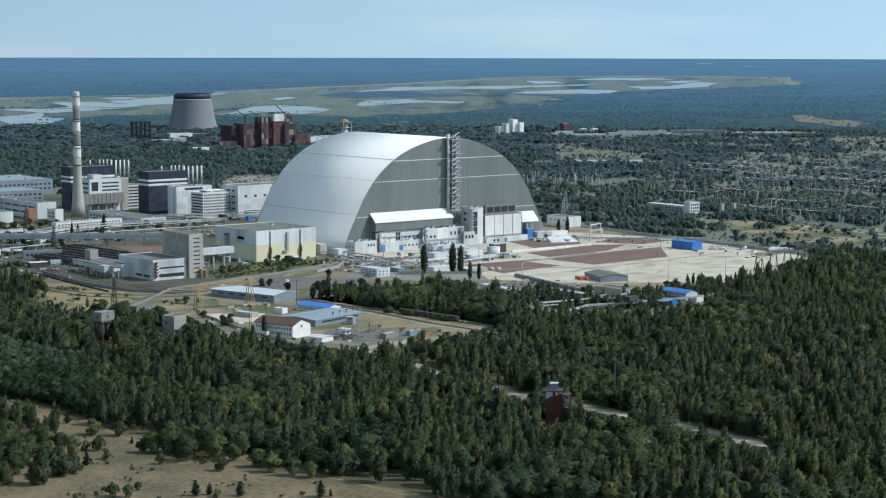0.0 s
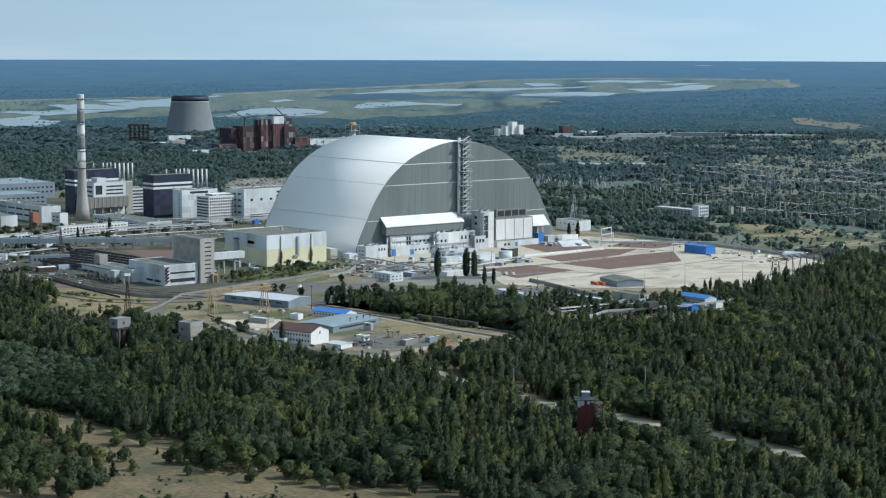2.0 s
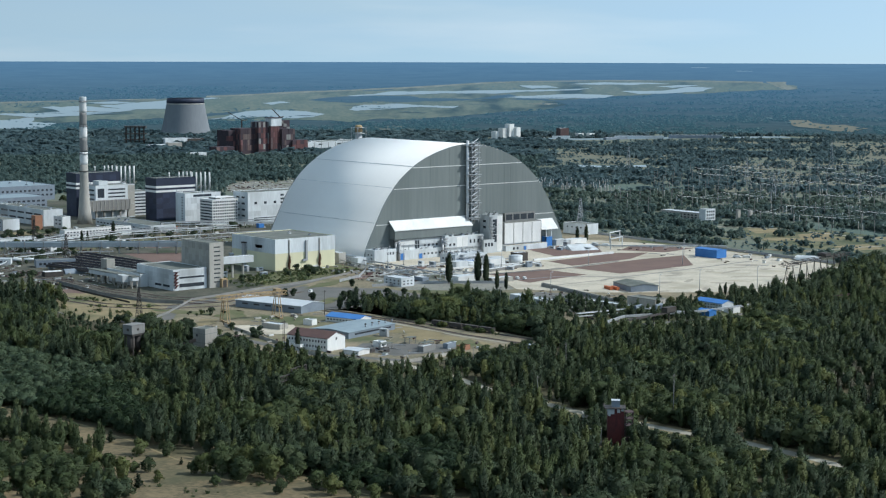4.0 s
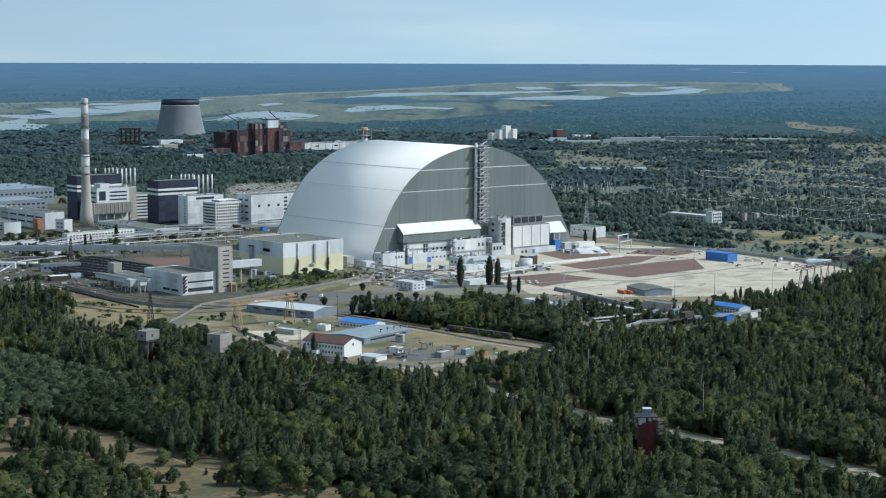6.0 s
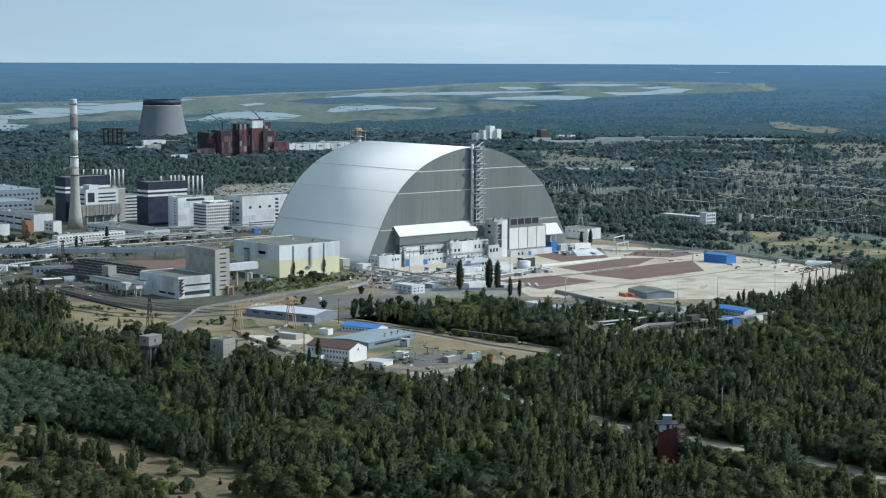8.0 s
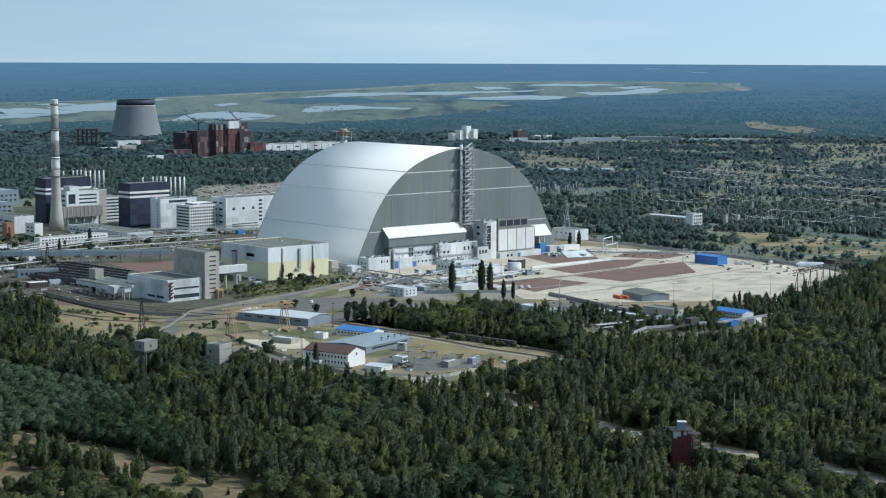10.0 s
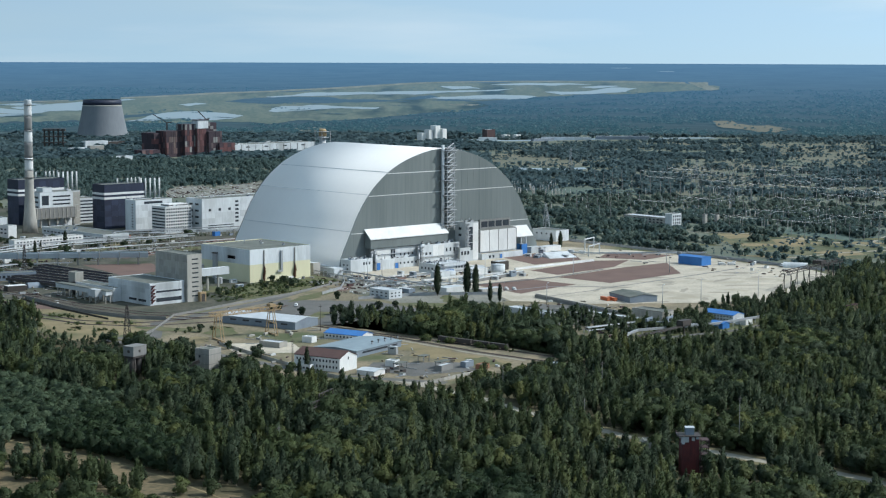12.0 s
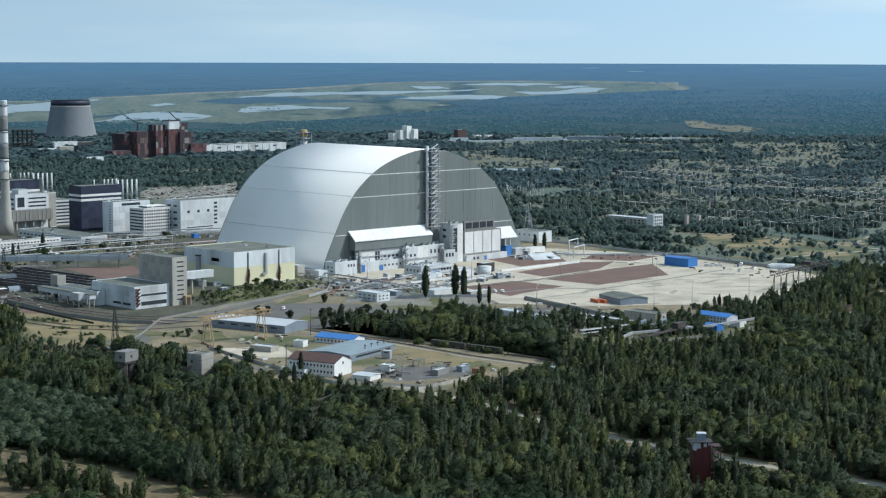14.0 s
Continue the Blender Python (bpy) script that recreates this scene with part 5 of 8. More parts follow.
def stamped(name, shapes, xs, ys, hs, ws, mat, label, category, zs=None):
    """Many trees of a wood in one mesh."""
    rng = np.random.default_rng(len(xs))
    which = rng.integers(0, len(shapes), len(xs))
    turn = rng.uniform(0, math.tau, len(xs))
    zs = np.zeros(len(xs)) if zs is None else zs
    tone = np.clip(rng.random(len(xs)) * 0.6 + 0.4 * wave(xs, ys, 34, 91), 0, 1) if len(xs) else xs
    V, F, G, N, T, base = [], [], [], [], [], 0
    for i, (v, f, g, nv) in enumerate(shapes):
        k = np.where(which == i)[0]
        if not len(k):
            continue
        c, s = np.cos(turn[k])[:, None], np.sin(turn[k])[:, None]
        w = (hs[k] * ws[k])[:, None]
        p = np.stack([(v[:, 0] * c - v[:, 1] * s) * w + xs[k][:, None], (v[:, 0] * s + v[:, 1] * c) * w + ys[k][:, None], v[None, :, 2] * hs[k][:, None] + zs[k][:, None] - 0.1], -1)
        V.append(p.reshape(-1, 3))
        N.append(np.stack([nv[:, 0] * c - nv[:, 1] * s, nv[:, 0] * s + nv[:, 1] * c, np.broadcast_to(nv[:, 2], (len(k), len(nv)))], -1).reshape(-1, 3))
        F.append((f[None] + (np.arange(len(k)) * len(v))[:, None, None] + base).reshape(-1, 3))
        G.append(np.tile(g, len(k)))
        T.append(np.repeat(tone[k], len(f)))
        base += len(k) * len(v)
    V, F, G = np.concatenate(V), np.concatenate(F), np.concatenate(G)
    me = bpy.data.meshes.new(name)
    me.vertices.add(len(V))
    me.vertices.foreach_set("co", V.astype(np.float32).ravel())
    me.loops.add(F.size)
    me.loops.foreach_set("vertex_index", F.astype(np.int32).ravel())
    me.polygons.add(len(F))
    me.polygons.foreach_set("loop_start", (np.arange(len(F)) * 3).astype(np.int32))
    me.materials.append(mat)
    me.materials.append(M_BARK)
    me.polygons.foreach_set("material_index", G.astype(np.int32))
    me.attributes.new("tone", "FLOAT", "FACE").data.foreach_set("value", np.concatenate(T).astype(np.float32))
    me.update()
    me.normals_split_custom_set_from_vertices(np.concatenate(N).astype(np.float32))
    return tagged(new(name, me), label, category, kind="stuff")


def scatter(d0, d1, step, b0, b1, seed):
    """Jittered places on a grid, within a ring sector of the land."""
    rng = np.random.default_rng(seed)
    half = d1 + 50
    gx, gy = np.meshgrid(np.arange(HUB[0], HUB[0] + half, step), np.arange(HUB[1], HUB[1] + half, step))
    x = gx.ravel() + rng.uniform(-0.5, 0.5, gx.size) * step
    y = gy.ravel() + rng.uniform(-0.5, 0.5, gx.size) * step
    d, b = np.hypot(x - HUB[0], y - HUB[1]), np.degrees(np.arctan2(x - HUB[0], y - HUB[1]))
    k = (d > d0) & (d < d1) & (b > b0) & (b < b1)
    return x[k], y[k], d[k]


def wave(x, y, s, seed):
    """Smooth uneven field from 0 to 1, with waves of about s metres."""
    r = np.random.default_rng(seed)
    v = np.zeros(len(x))
    for _ in range(7):
        a, ph, q = r.uniform(0, math.tau), r.uniform(0, math.tau), r.uniform(0.6, 1.9)
        v += np.sin((x * math.cos(a) + y * math.sin(a)) * math.tau / s * q + ph)
    return 0.5 + v / 7


def open_wood(x, y):
    x, y = x + 5 * wave(x, y, 21, 34) - 2.5, y + 5 * wave(x, y, 19, 35) - 2.5
    shade = np.zeros(len(x), bool)
    for s in (0, 7, 13):      # open ground, with no tall trees close before it
        shade |= inside(x + 0.5 * s, y + 0.86 * s, MEADOW)
    for s in (0, 6, 12):
        for pts in SEEN:
            shade |= near_line(x + 0.67 * s, y + 0.74 * s, pts, 4.5)
    return ~(inside(x, y, YARD) | shade | near_line(x, y, ROAD, 4.2) | near_line(x, y, TRACK, 3) | near_line(x, y, CROSSROAD, 7) | inside(x, y, APRON)
             | (np.hypot(x + 526, y + 722) < 9) | (np.hypot(x + 524, y + 343) < 10))


POP = [tree_shape("poplar", 290, s, (6, 4)) for s in range(10)]
POP_MID = [tree_shape("poplar", 165, s + 20, (5, 4)) for s in range(9)]
POP_LOW = [tree_shape("poplar", 84, s + 40, (4, 4), False) for s in range(8)]
RND = [tree_shape("round", 320, s + 60, (6, 4)) for s in range(9)]
RND_MID = [tree_shape("round", 150, s + 70, (5, 4)) for s in range(8)]
RND_LOW = [tree_shape("round", 48, s + 80, (5, 3), False, 0.3) for s in range(8)]
RND_FAR = [tree_shape("round", 7, s + 100, (4, 3), False, 0.7) for s in range(8)]
TINY = [tree_shape("round", 6, s + 140, (4, 2), False, 0.6) for s in range(6)]
PIN = [tree_shape("pine", 200, s + 120, (6, 5)) for s in range(6)]
rng = np.random.default_rng(5)


def lone_trees(shapes, mat, name, label, group):
    """Single trees with a trunk and a crown of their own, to be copied."""
    protos = []
    for v, f, g, nv in shapes:
        t = new(name)
        tagged(t, label, "tree", group)
        for nm, k, m in (("trunk", g == 1, M_BARK), ("crown", g == 0, mat)):
            ids, inv = np.unique(f[k], return_inverse=True)
            me = bpy.data.meshes.new(nm)
            me.from_pydata(v[ids].tolist(), [], inv.reshape(-1, 3).tolist())
            me.materials.append(m)
            me.normals_split_custom_set_from_vertices(nv[ids].astype(np.float32))
            new(nm, me).parent = t
        protos.append(t)
    return protos


def plant(protos, x, y, h, w):
    """Sets copies of lone trees; the first ones are the shapes themselves."""
    used = {}
    for i in range(len(x)):
        p = protos[i % len(protos)]
        m = pose(x[i], y[i], -0.1, 0, 0, float(rng.uniform(0, 360))) @ Matrix.Diagonal((h[i] * w[i], h[i] * w[i], h[i], 1))
        if p not in used:
            used[p] = m
        else:
            copy_thing(p, m)
    for p, m in used.items():
        p.matrix_basis = m
    for p in protos:
        if p not in used:
            for o in (*p.children, p):
                bpy.data.objects.remove(o)


for d0, d1, step, pops, rnds, seed in ((740, 1060, 6.7, POP, RND, 1), (1060, 1340, 6.7, POP_MID, RND_MID, 2), (1340, 1720, 6.7, POP_LOW, RND_LOW, 3)):
    x, y, d = scatter(d0, d1, step, 24.5, 60, seed)
    k = open_wood(x, y)
    x, y = x[k], y[k]
    bx, by = x + 14 * wave(x, y, 45, 14) - 7, y + 14 * wave(x, y, 40, 17) - 7      # ragged edges between the stands
    silver, olive, dead = inside(bx, by, SILVER), inside(bx, by, OLIVE), inside(bx, by, DEADWOOD) & (rng.random(len(x)) < 0.4)
    bushy = inside(bx, by, BUSHY)
    locust = np.zeros(len(x), bool)
    for pts in LOCUST:
        locust |= inside(bx, by, pts)
    gap = wave(x, y, 75, 7) + 0.45 * wave(x, y, 23, 8)
    k = ((gap > 0.40) | silver | locust) & ~(bushy & (wave(x, y, 30, 18) < 0.5))
    x, y, gap, silver, olive, dead, locust, bushy = x[k], y[k], gap[k], silver[k], olive[k], dead[k], locust[k], bushy[k]
    dice = rng.random(len(x))
    patch = wave(x, y, 130, 9) + rng.normal(0, 0.09, len(x))
    poplar = (dice < 0.68 - 0.52 * (patch > 0.66) - 0.6 * olive - 0.7 * bushy) & ~silver & ~locust & ~dead
    tall = np.where(poplar, 9.5 + 9.0 * rng.beta(1.6, 1.9, len(x)), 6.0 + 5.5 * rng.beta(1.5, 2.0, len(x)) + 2.5 * (patch > 0.66)) * (0.62 + 0.25 * np.clip(gap, 0, 1) + 0.42 * wave(x, y, 38, 16))
    tall = np.where(silver, 6.5 + 2.5 * rng.random(len(x)), np.where(locust, 7.5 + 3.5 * rng.random(len(x)), tall))
    low = np.zeros(len(x), bool)
    for s in range(5, 45, 9):
        for px, py, pr in ((-522, -724, 8), (-521, -342, 10), (-577, -340, 8)):
            low |= np.hypot(x + 0.62 * s - px, y + 0.78 * s - py) < pr
    low |= (np.hypot(x + 541, y + 744) < 14) | (np.hypot(x + 552, y + 372) < 14) | (np.hypot(x + 600, y + 370) < 12)
    tall = np.where(inside(x, y, CLEAR), np.minimum(tall, 2.6 + 5.0 * rng.random(len(x)) ** 2), tall)
    tall = np.where((inside(x, y, STRIP) & (rng.random(len(x)) < 0.8)), np.minimum(tall, 2.6), tall)
    tall = np.where(inside(x, y, TIP) & (rng.random(len(x)) < 0.85), np.minimum(tall, 9.0), tall)
    edge = inside(x + 12, y + 15, YARD) | inside(x + 26, y + 32, YARD) | inside(x + 20, y + 24, APRON)
    tall *= np.where(edge & (rng.random(len(x)) < 0.85), 0.62, 1.0)
    tall *= np.where(low & (rng.random(len(x)) < 0.92), 0.32, 1.0)
    for s in range(6, 66, 6):      # only low growth before the open stretches of the road
        for pts in SEEN:
            k = near_line(x + 0.67 * s, y + 0.74 * s, pts, 4.5)
            tall[k] = np.minimum(tall[k], 0.17 * s)
    tone = wave(x, y, 95, 15) + rng.normal(0, 0.12, len(x)) + 0.5 * olive + 0.3 * bushy
    first = np.hypot(x - HUB[0], y - HUB[1]) < 795
    broad = ~poplar & ~silver & ~locust & ~dead
    sets = (("poplar_wood", pops, poplar & (tone < 0.62), M_LEAF, 1.16, "dense wood of tall green poplars"), ("olive_wood", pops, poplar & (tone >= 0.62), M_LEAF_OLIVE, 1.18, "yellowish green poplars in the wood"),
            ("mixed_wood", rnds, broad & (tone < 0.55), M_LEAF, 1.05, "broad dark green trees of the mixed wood"), ("bush_wood", rnds, broad & (tone >= 0.55), M_LEAF_OLIVE, 1.05, "broad yellowish green trees of the wood"),
            ("silver_wood", rnds, silver, M_LEAF_SILVER, 1.25, "silvery green thicket of broad trees"), ("locust_wood", rnds, locust, M_LEAF_DARK, 1.25, "close dark green grove of broad trees"),
            ("bare_wood", pops, dead, M_DEADWOOD, 1.1, "grey half-dead trees in the wood"))
    for name, shapes, k, mat, fat, label in sets:
        wide = fat * rng.uniform(0.8, 1.2, len(x)) * np.where(poplar, 0.95, 1 + 0.2 * (patch > 0.66))
        if (k & first).any():
            j = np.where(k & first)[0]
            plant(lone_trees(shapes[:5], mat, {"poplar_wood": "poplar", "olive_wood": "poplar"}.get(name, "broad_tree"),
                             {"poplar_wood": "tall slim green poplar at the wood's edge", "olive_wood": "tall yellowish green poplar in the wood"}.get(name, "low broad green tree in the wood"), "trees of the near wood"), x[j], y[j], tall[j], wide[j])
        k = k & ~first
        if k.any():
            stamped(name, shapes, x[k], y[k], tall[k], wide[k], mat, label, "trees")
# scattered trees on the meadow
MEADOW_TREES = [(-724, -645, 6.7), (-720, -649, 10.5), (-714, -654, 13.8), (-709, -655, 12.2), (-717, -674, 12.5), (-706, -664, 14.3), (-702, -670, 16.5), (-703, -679, 12.0), (-715, -703, 7.4), (-699, -688, 8.6), (-730, -673, 5.4), (-745, -647, 5.5), (-739, -628, 7.3), (-744, -624, 5.6), (-689, -681, 8.2), (-780, -716, 6.5), (-775, -721, 6.0), (-765, -712, 4.1), (-744, -745, 4.0), (-697, -706, 9.0), (-698, -720, 9.4), (-694, -732, 8.8), (-690, -741, 7.8), (-723, -593, 8.7), (-714, -604, 8.1)]
MEADOW_PINES = [(-759, -653, 7.0), (-719, -558, 6.6), (-750, -737, 7.5), (-744, -739, 5.5), (-735, -750, 7.0), (-708, -774, 7.9), (-704, -776, 3.5), (-718, -624, 3.4), (-716, -584, 3.5), (-714, -479, 2.6)]
for spots, shapes, mat, nm, lab, wide in ((MEADOW_TREES, RND[:5], M_LEAF_OLIVE, "meadow_tree", "bushy olive green tree on the dry meadow", 1.15), (MEADOW_PINES, PIN[:4], M_PINE, "young_pine", "young dark green pine on the dry meadow", 1.5)):
    x, y, h = (np.array(c) for c in zip(*spots))
    plant(lone_trees(shapes, mat, nm, lab, "trees on the meadow"), x, y, h, np.full(len(x), wide))
x, y, d = scatter(740, 1000, 4.0, 24.5, 45, 21)
k = inside(x, y, MEADOW) & ~near_line(x, y, TRACK, 2) & (wave(x, y, 30, 22) + 0.5 * rng.random(len(x)) > 1.06)
stamped("meadow_tufts", TINY, x[k], y[k], 0.5 + 1.2 * rng.random(k.sum()) ** 2, rng.uniform(1.2, 2.2, k.sum()), M_LEAF_OLIVE, "low tufts and bushes on the dry meadow", "weeds")
# lone trees and bushes about the plant
LONE_PINES = [(-328, -155, 7), (-322, -158, 6.5), (-324, -188, 7), (-305, -203, 8), (-249, -140, 7), (-284, -222, 9), (-262, -205, 7), (-300, -205, 8), (-244, -205, 6)]
plant(lone_trees(RND[4:7], M_PINE, "dark_tree", "round dark green tree beside the parking ground", "trees by the parking ground"), *[np.array(c) for c in list(zip(*LONE_PINES))], np.full(len(LONE_PINES), 1.15))
CYPRESS = [(-172, -176, 27), (-148, -186, 27), (-143, -191, 25), (-166, -231, 17), (-160, -236, 15), (-498, -400, 13), (-474, -378, 15), (-196, 352, 17), (-262, 300, 15), (-250, 310, 12), (160, -3, 19), (152, 2, 17), (-40, -372, 9), (-5, -388, 10), (20, -392, 13)]
plant(lone_trees([tree_shape("column", 700, s + 160, (7, 7)) for s in range(3)], M_PINE, "dark_poplar", "slim dark green poplar standing alone", "lone poplars of the plant"), *[np.array(c) for c in list(zip(*CYPRESS))], np.full(len(CYPRESS), 1.05))
# shrubs within the plant
x, y, d = scatter(1250, 2650, 9.0, 25, 58, 31)
spots = [(20, 800, 40), (60, 700, 34), (-20, 745, 20), (45, 640, 22), (100, 560, 30), (130, 480, 26), (150, 400, 18), (90, 800, 30), (-275, 425, 22), (-225, 425, 9), (-300, 400, 26), (-150, 332, 14), (-180, 375, 12), (-205, 350, 12), (-130, 400, 9), (-95, 330, 12), (-60, 345, 9), (-340, 250, 24), (-380, 180, 18), (-240, 290, 18), (-160, 275, 14), (-330, 290, 26), (-400, 330, 40), (-290, 345, 22), (-110, 355, 18), (-40, 350, 16), (-180, 420, 26), (-240, 440, 30), (-330, 460, 40), (-250, 250, 24), (-310, 230, 16), (-200, -350, 22), (-205, -400, 26), (-160, -330, 16), (-100, -385, 18), (-30, -395, 16), (-215, -45, 30), (-270, 20, 18), (-165, 345, 24), (-230, 330, 20), (-120, 330, 20), (-330, 330, 30), (-140, -372, 26), (-60, -385, 22), (-85, 350, 16), (-430, 90, 20), (-310, -60, 20), (-470, -300, 22), (-430, -200, 16), (40, -400, 30), (-180, -360, 16)]
k = np.zeros(len(x), bool)
for sx, sy, sr in spots:
    k |= np.hypot(x - sx, y - sy) < sr
k &= rng.random(len(x)) < 0.6
k &= np.array([free_spot(a, b, 3.0) for a, b in zip(x, y)])
stamped("shrubs", RND_MID, x[k], y[k], 2.0 + 5.5 * rng.random(k.sum()) ** 2, rng.uniform(1.0, 1.8, k.sum()), M_LEAF, "green shrubs between the plant buildings", "shrubs")
# trees between the apron, the gatehouse and the crane rail
x, y, d = scatter(1350, 1800, 5.6, 36, 58, 81)
belt = [(-195, -222), (-198, -283), (-200, -330), (-163, -320), (-182, -385), (-149, -388), (-90, -385), (-55, -370), (20, -345), (35, -395), (-79, -460), (-205, -470), (-290, -430), (-293, -343)]
k = (inside(x, y, belt) & (wave(x, y, 40, 82) + 0.3 * rng.random(len(x)) > 0.52)) | inside(x, y, [(60, -368), (150, -352), (240, -315), (225, -345), (129, -400), (30, -410), (22, -392)])
for px, py, pr in ((-140, -452, 12), (-112, -430, 14), (-125, -440, 14), (-135, -462, 14), (-115, -462, 12)):
    k &= np.hypot(x - px, y - py) > pr
for step in range(0, 50, 8):      # an open view of the gatehouse
    for px, py, pr in ((-136, -448, 13), (-112, -442, 13)):
        k &= np.hypot(x + 0.72 * step - px, y + 0.69 * step - py) > pr
k &= ~inside(x, y, APRON) & np.array([free_spot(a, b, 2.2) for a, b in zip(x, y)])
x, y = x[k], y[k]
slim = rng.random(len(x)) < 0.65
for k, shapes, lo, hi, lab in ((slim, POP_LOW, 5.0, 6.5, "young poplars round the gatehouse and the crane rail"), (~slim, RND_LOW, 3.5, 4.5, "low green trees round the gatehouse and the crane rail")):
    stamped("belt_wood", shapes, x[k], y[k], lo + hi * rng.random(k.sum()) ** 1.4 + np.where(x[k] > 70, 4.5, 0), rng.uniform(0.9, 1.3, k.sum()), M_LEAF, lab, "trees")
# dense belts of trees behind the apron
x, y, d = scatter(1640, 2350, 6.6, 42, 57, 51)
k = ~inside(x, y, YARD) & ~inside(x, y, APRON) & (wave(x, y, 120, 52) + 0.5 * wave(x, y, 38, 53) > 0.82) & ~near_line(x, y, [(300, -215), (383, -199), (520, -150), (800, -60)], 12)
for step in (0, 22, 44):      # the grassland stays open, with the trees before it low and few
    k &= ~(inside(x + step, y + step, LEA) & (wave(x, y, 55, 57) < 0.80))
k &= ~inside(x, y, [(430, 70), (470, 70), (470, 170), (430, 170)]) & ~inside(x + 12, y + 10, [(430, 70), (470, 70), (470, 90), (430, 90)])
x, y = x[k], y[k]
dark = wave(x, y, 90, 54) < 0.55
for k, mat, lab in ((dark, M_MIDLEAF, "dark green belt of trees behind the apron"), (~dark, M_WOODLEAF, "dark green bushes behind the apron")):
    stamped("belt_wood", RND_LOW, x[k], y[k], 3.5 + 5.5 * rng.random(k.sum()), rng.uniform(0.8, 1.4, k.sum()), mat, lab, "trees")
# land beyond the plant
x, y, d = scatter(1720, 4390, 9.0, 26, 58, 4)
b = np.degrees(np.arctan2(x - HUB[0], y - HUB[1]))
thick = wave(x, y, 420, 11) * 0.6 + wave(x, y, 110, 12) * 0.45 + 0.25 * wave(x, y, 40, 13)
open_side = np.clip((b - 43.5) / 2.5, 0, 1) * np.clip((4250 - d) / 150, 0, 1)
k = (thick > 0.44 + 0.07 * open_side + 0.06 * np.clip((b - 49) / 2, 0, 1) * open_side + 0.16 * rng.random(len(x)) * open_side)
for f in (0.0, 0.016, 0.03):      # openings, with the trees before them kept low
    fx, fy = (x - HUB[0]) * f, (y - HUB[1]) * f
    for pts in SANDY:
        k &= ~(inside(x + fx, y + fy, pts) & (rng.random(len(x)) < 0.94))
    for pts in GRASSY:
        k &= ~(inside(x + fx, y + fy, pts) & (rng.random(len(x)) < 0.48))
k &= ~near_line(x + 45, y + 50, CANAL, 85) & ~near_line(x + 30, y + 30, [(1030, 920), (1140, 838)], 45)
k &= ~inside(x, y, YARD) & ~inside(x, y, [(-450, 900), (-450, 380), (20, 330), (190, 300), (60, 900)])
k &= ~inside(x, y, [(740, 1510), (1150, 1500), (1150, 1600), (740, 1640)]) & ~(np.hypot(x - 1085, y - 2258) < 70)
k &= (d < 2600) | (rng.random(len(x)) < 0.75)
k &= (d > 2600) | (rng.random(len(x)) < 0.85)
k &= ~inside(x, y, [(180, 420), (330, 640), (130, 760), (60, 600)])
x, y, d = x[k], y[k], d[k]
near = d < 2600
keep = ~((d < 2300) & (np.degrees(np.arctan2(x - HUB[0], y - HUB[1])) > 43))
x, y, d, near = x[keep], y[keep], d[keep], near[keep]
side = np.degrees(np.arctan2(x - HUB[0], y - HUB[1])) < 43.5
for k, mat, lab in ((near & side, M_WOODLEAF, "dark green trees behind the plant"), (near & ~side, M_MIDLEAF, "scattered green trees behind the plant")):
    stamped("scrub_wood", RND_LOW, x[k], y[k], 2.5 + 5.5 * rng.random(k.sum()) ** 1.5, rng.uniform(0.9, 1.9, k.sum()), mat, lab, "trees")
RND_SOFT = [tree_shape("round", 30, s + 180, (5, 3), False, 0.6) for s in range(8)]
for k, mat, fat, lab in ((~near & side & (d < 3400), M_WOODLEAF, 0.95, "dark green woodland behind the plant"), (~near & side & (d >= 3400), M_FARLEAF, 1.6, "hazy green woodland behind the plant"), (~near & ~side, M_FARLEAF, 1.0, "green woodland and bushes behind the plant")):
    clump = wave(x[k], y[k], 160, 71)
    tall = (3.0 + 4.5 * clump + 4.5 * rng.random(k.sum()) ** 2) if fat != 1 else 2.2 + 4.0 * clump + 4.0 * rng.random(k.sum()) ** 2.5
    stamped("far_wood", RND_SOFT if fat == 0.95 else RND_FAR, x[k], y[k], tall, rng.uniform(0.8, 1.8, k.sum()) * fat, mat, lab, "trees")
# low bushes between them
x, y, d = scatter(1800, 4230, 11.5, 43, 58, 61)
k = (wave(x, y, 150, 62) + 0.6 * wave(x, y, 45, 63) + rng.normal(0, 0.15, len(x)) > 0.85) & ~inside(x, y, YARD) & ~inside(x, y, APRON) & ~near_line(x + 20, y + 20, CANAL, 60)
x, y, d = x[k], y[k], d[k]
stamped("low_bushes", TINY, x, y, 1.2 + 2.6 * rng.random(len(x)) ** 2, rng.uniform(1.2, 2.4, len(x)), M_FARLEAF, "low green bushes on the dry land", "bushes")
# bushes along the foot of the wood by the yard
x, y, d = scatter(1080, 1500, 2.6, 30, 50, 86)
k = near_line(x, y, [(-296, -222), (-275, -250), (-228, -252), (-226, -291), (-238, -342), (-252, -387), (-268, -427)], 5.5) & ~near_line(x, y, [(-345, -240), (-342, -300), (-337, -328), (-332, -359), (-327, -397), (-323, -446)], 5)
k |= near_line(x, y, [(-330, -290), (-320, -340), (-313, -385), (-312, -435)], 3.0)
k |= near_line(x, y, [(-339, -340), (-332, -390), (-328, -425)], 1.6) & (wave(x, y, 24, 88) > 0.5)
k &= np.array([free_spot(a, b, 1.5) for a, b in zip(x, y)])
stamped("foot_bushes", RND_LOW, x[k], y[k], 2.0 + 3.2 * rng.random(k.sum()) ** 1.5, rng.uniform(0.9, 1.4, k.sum()), M_LEAF_OLIVE, "low green bushes at the foot of the wood", "bushes")
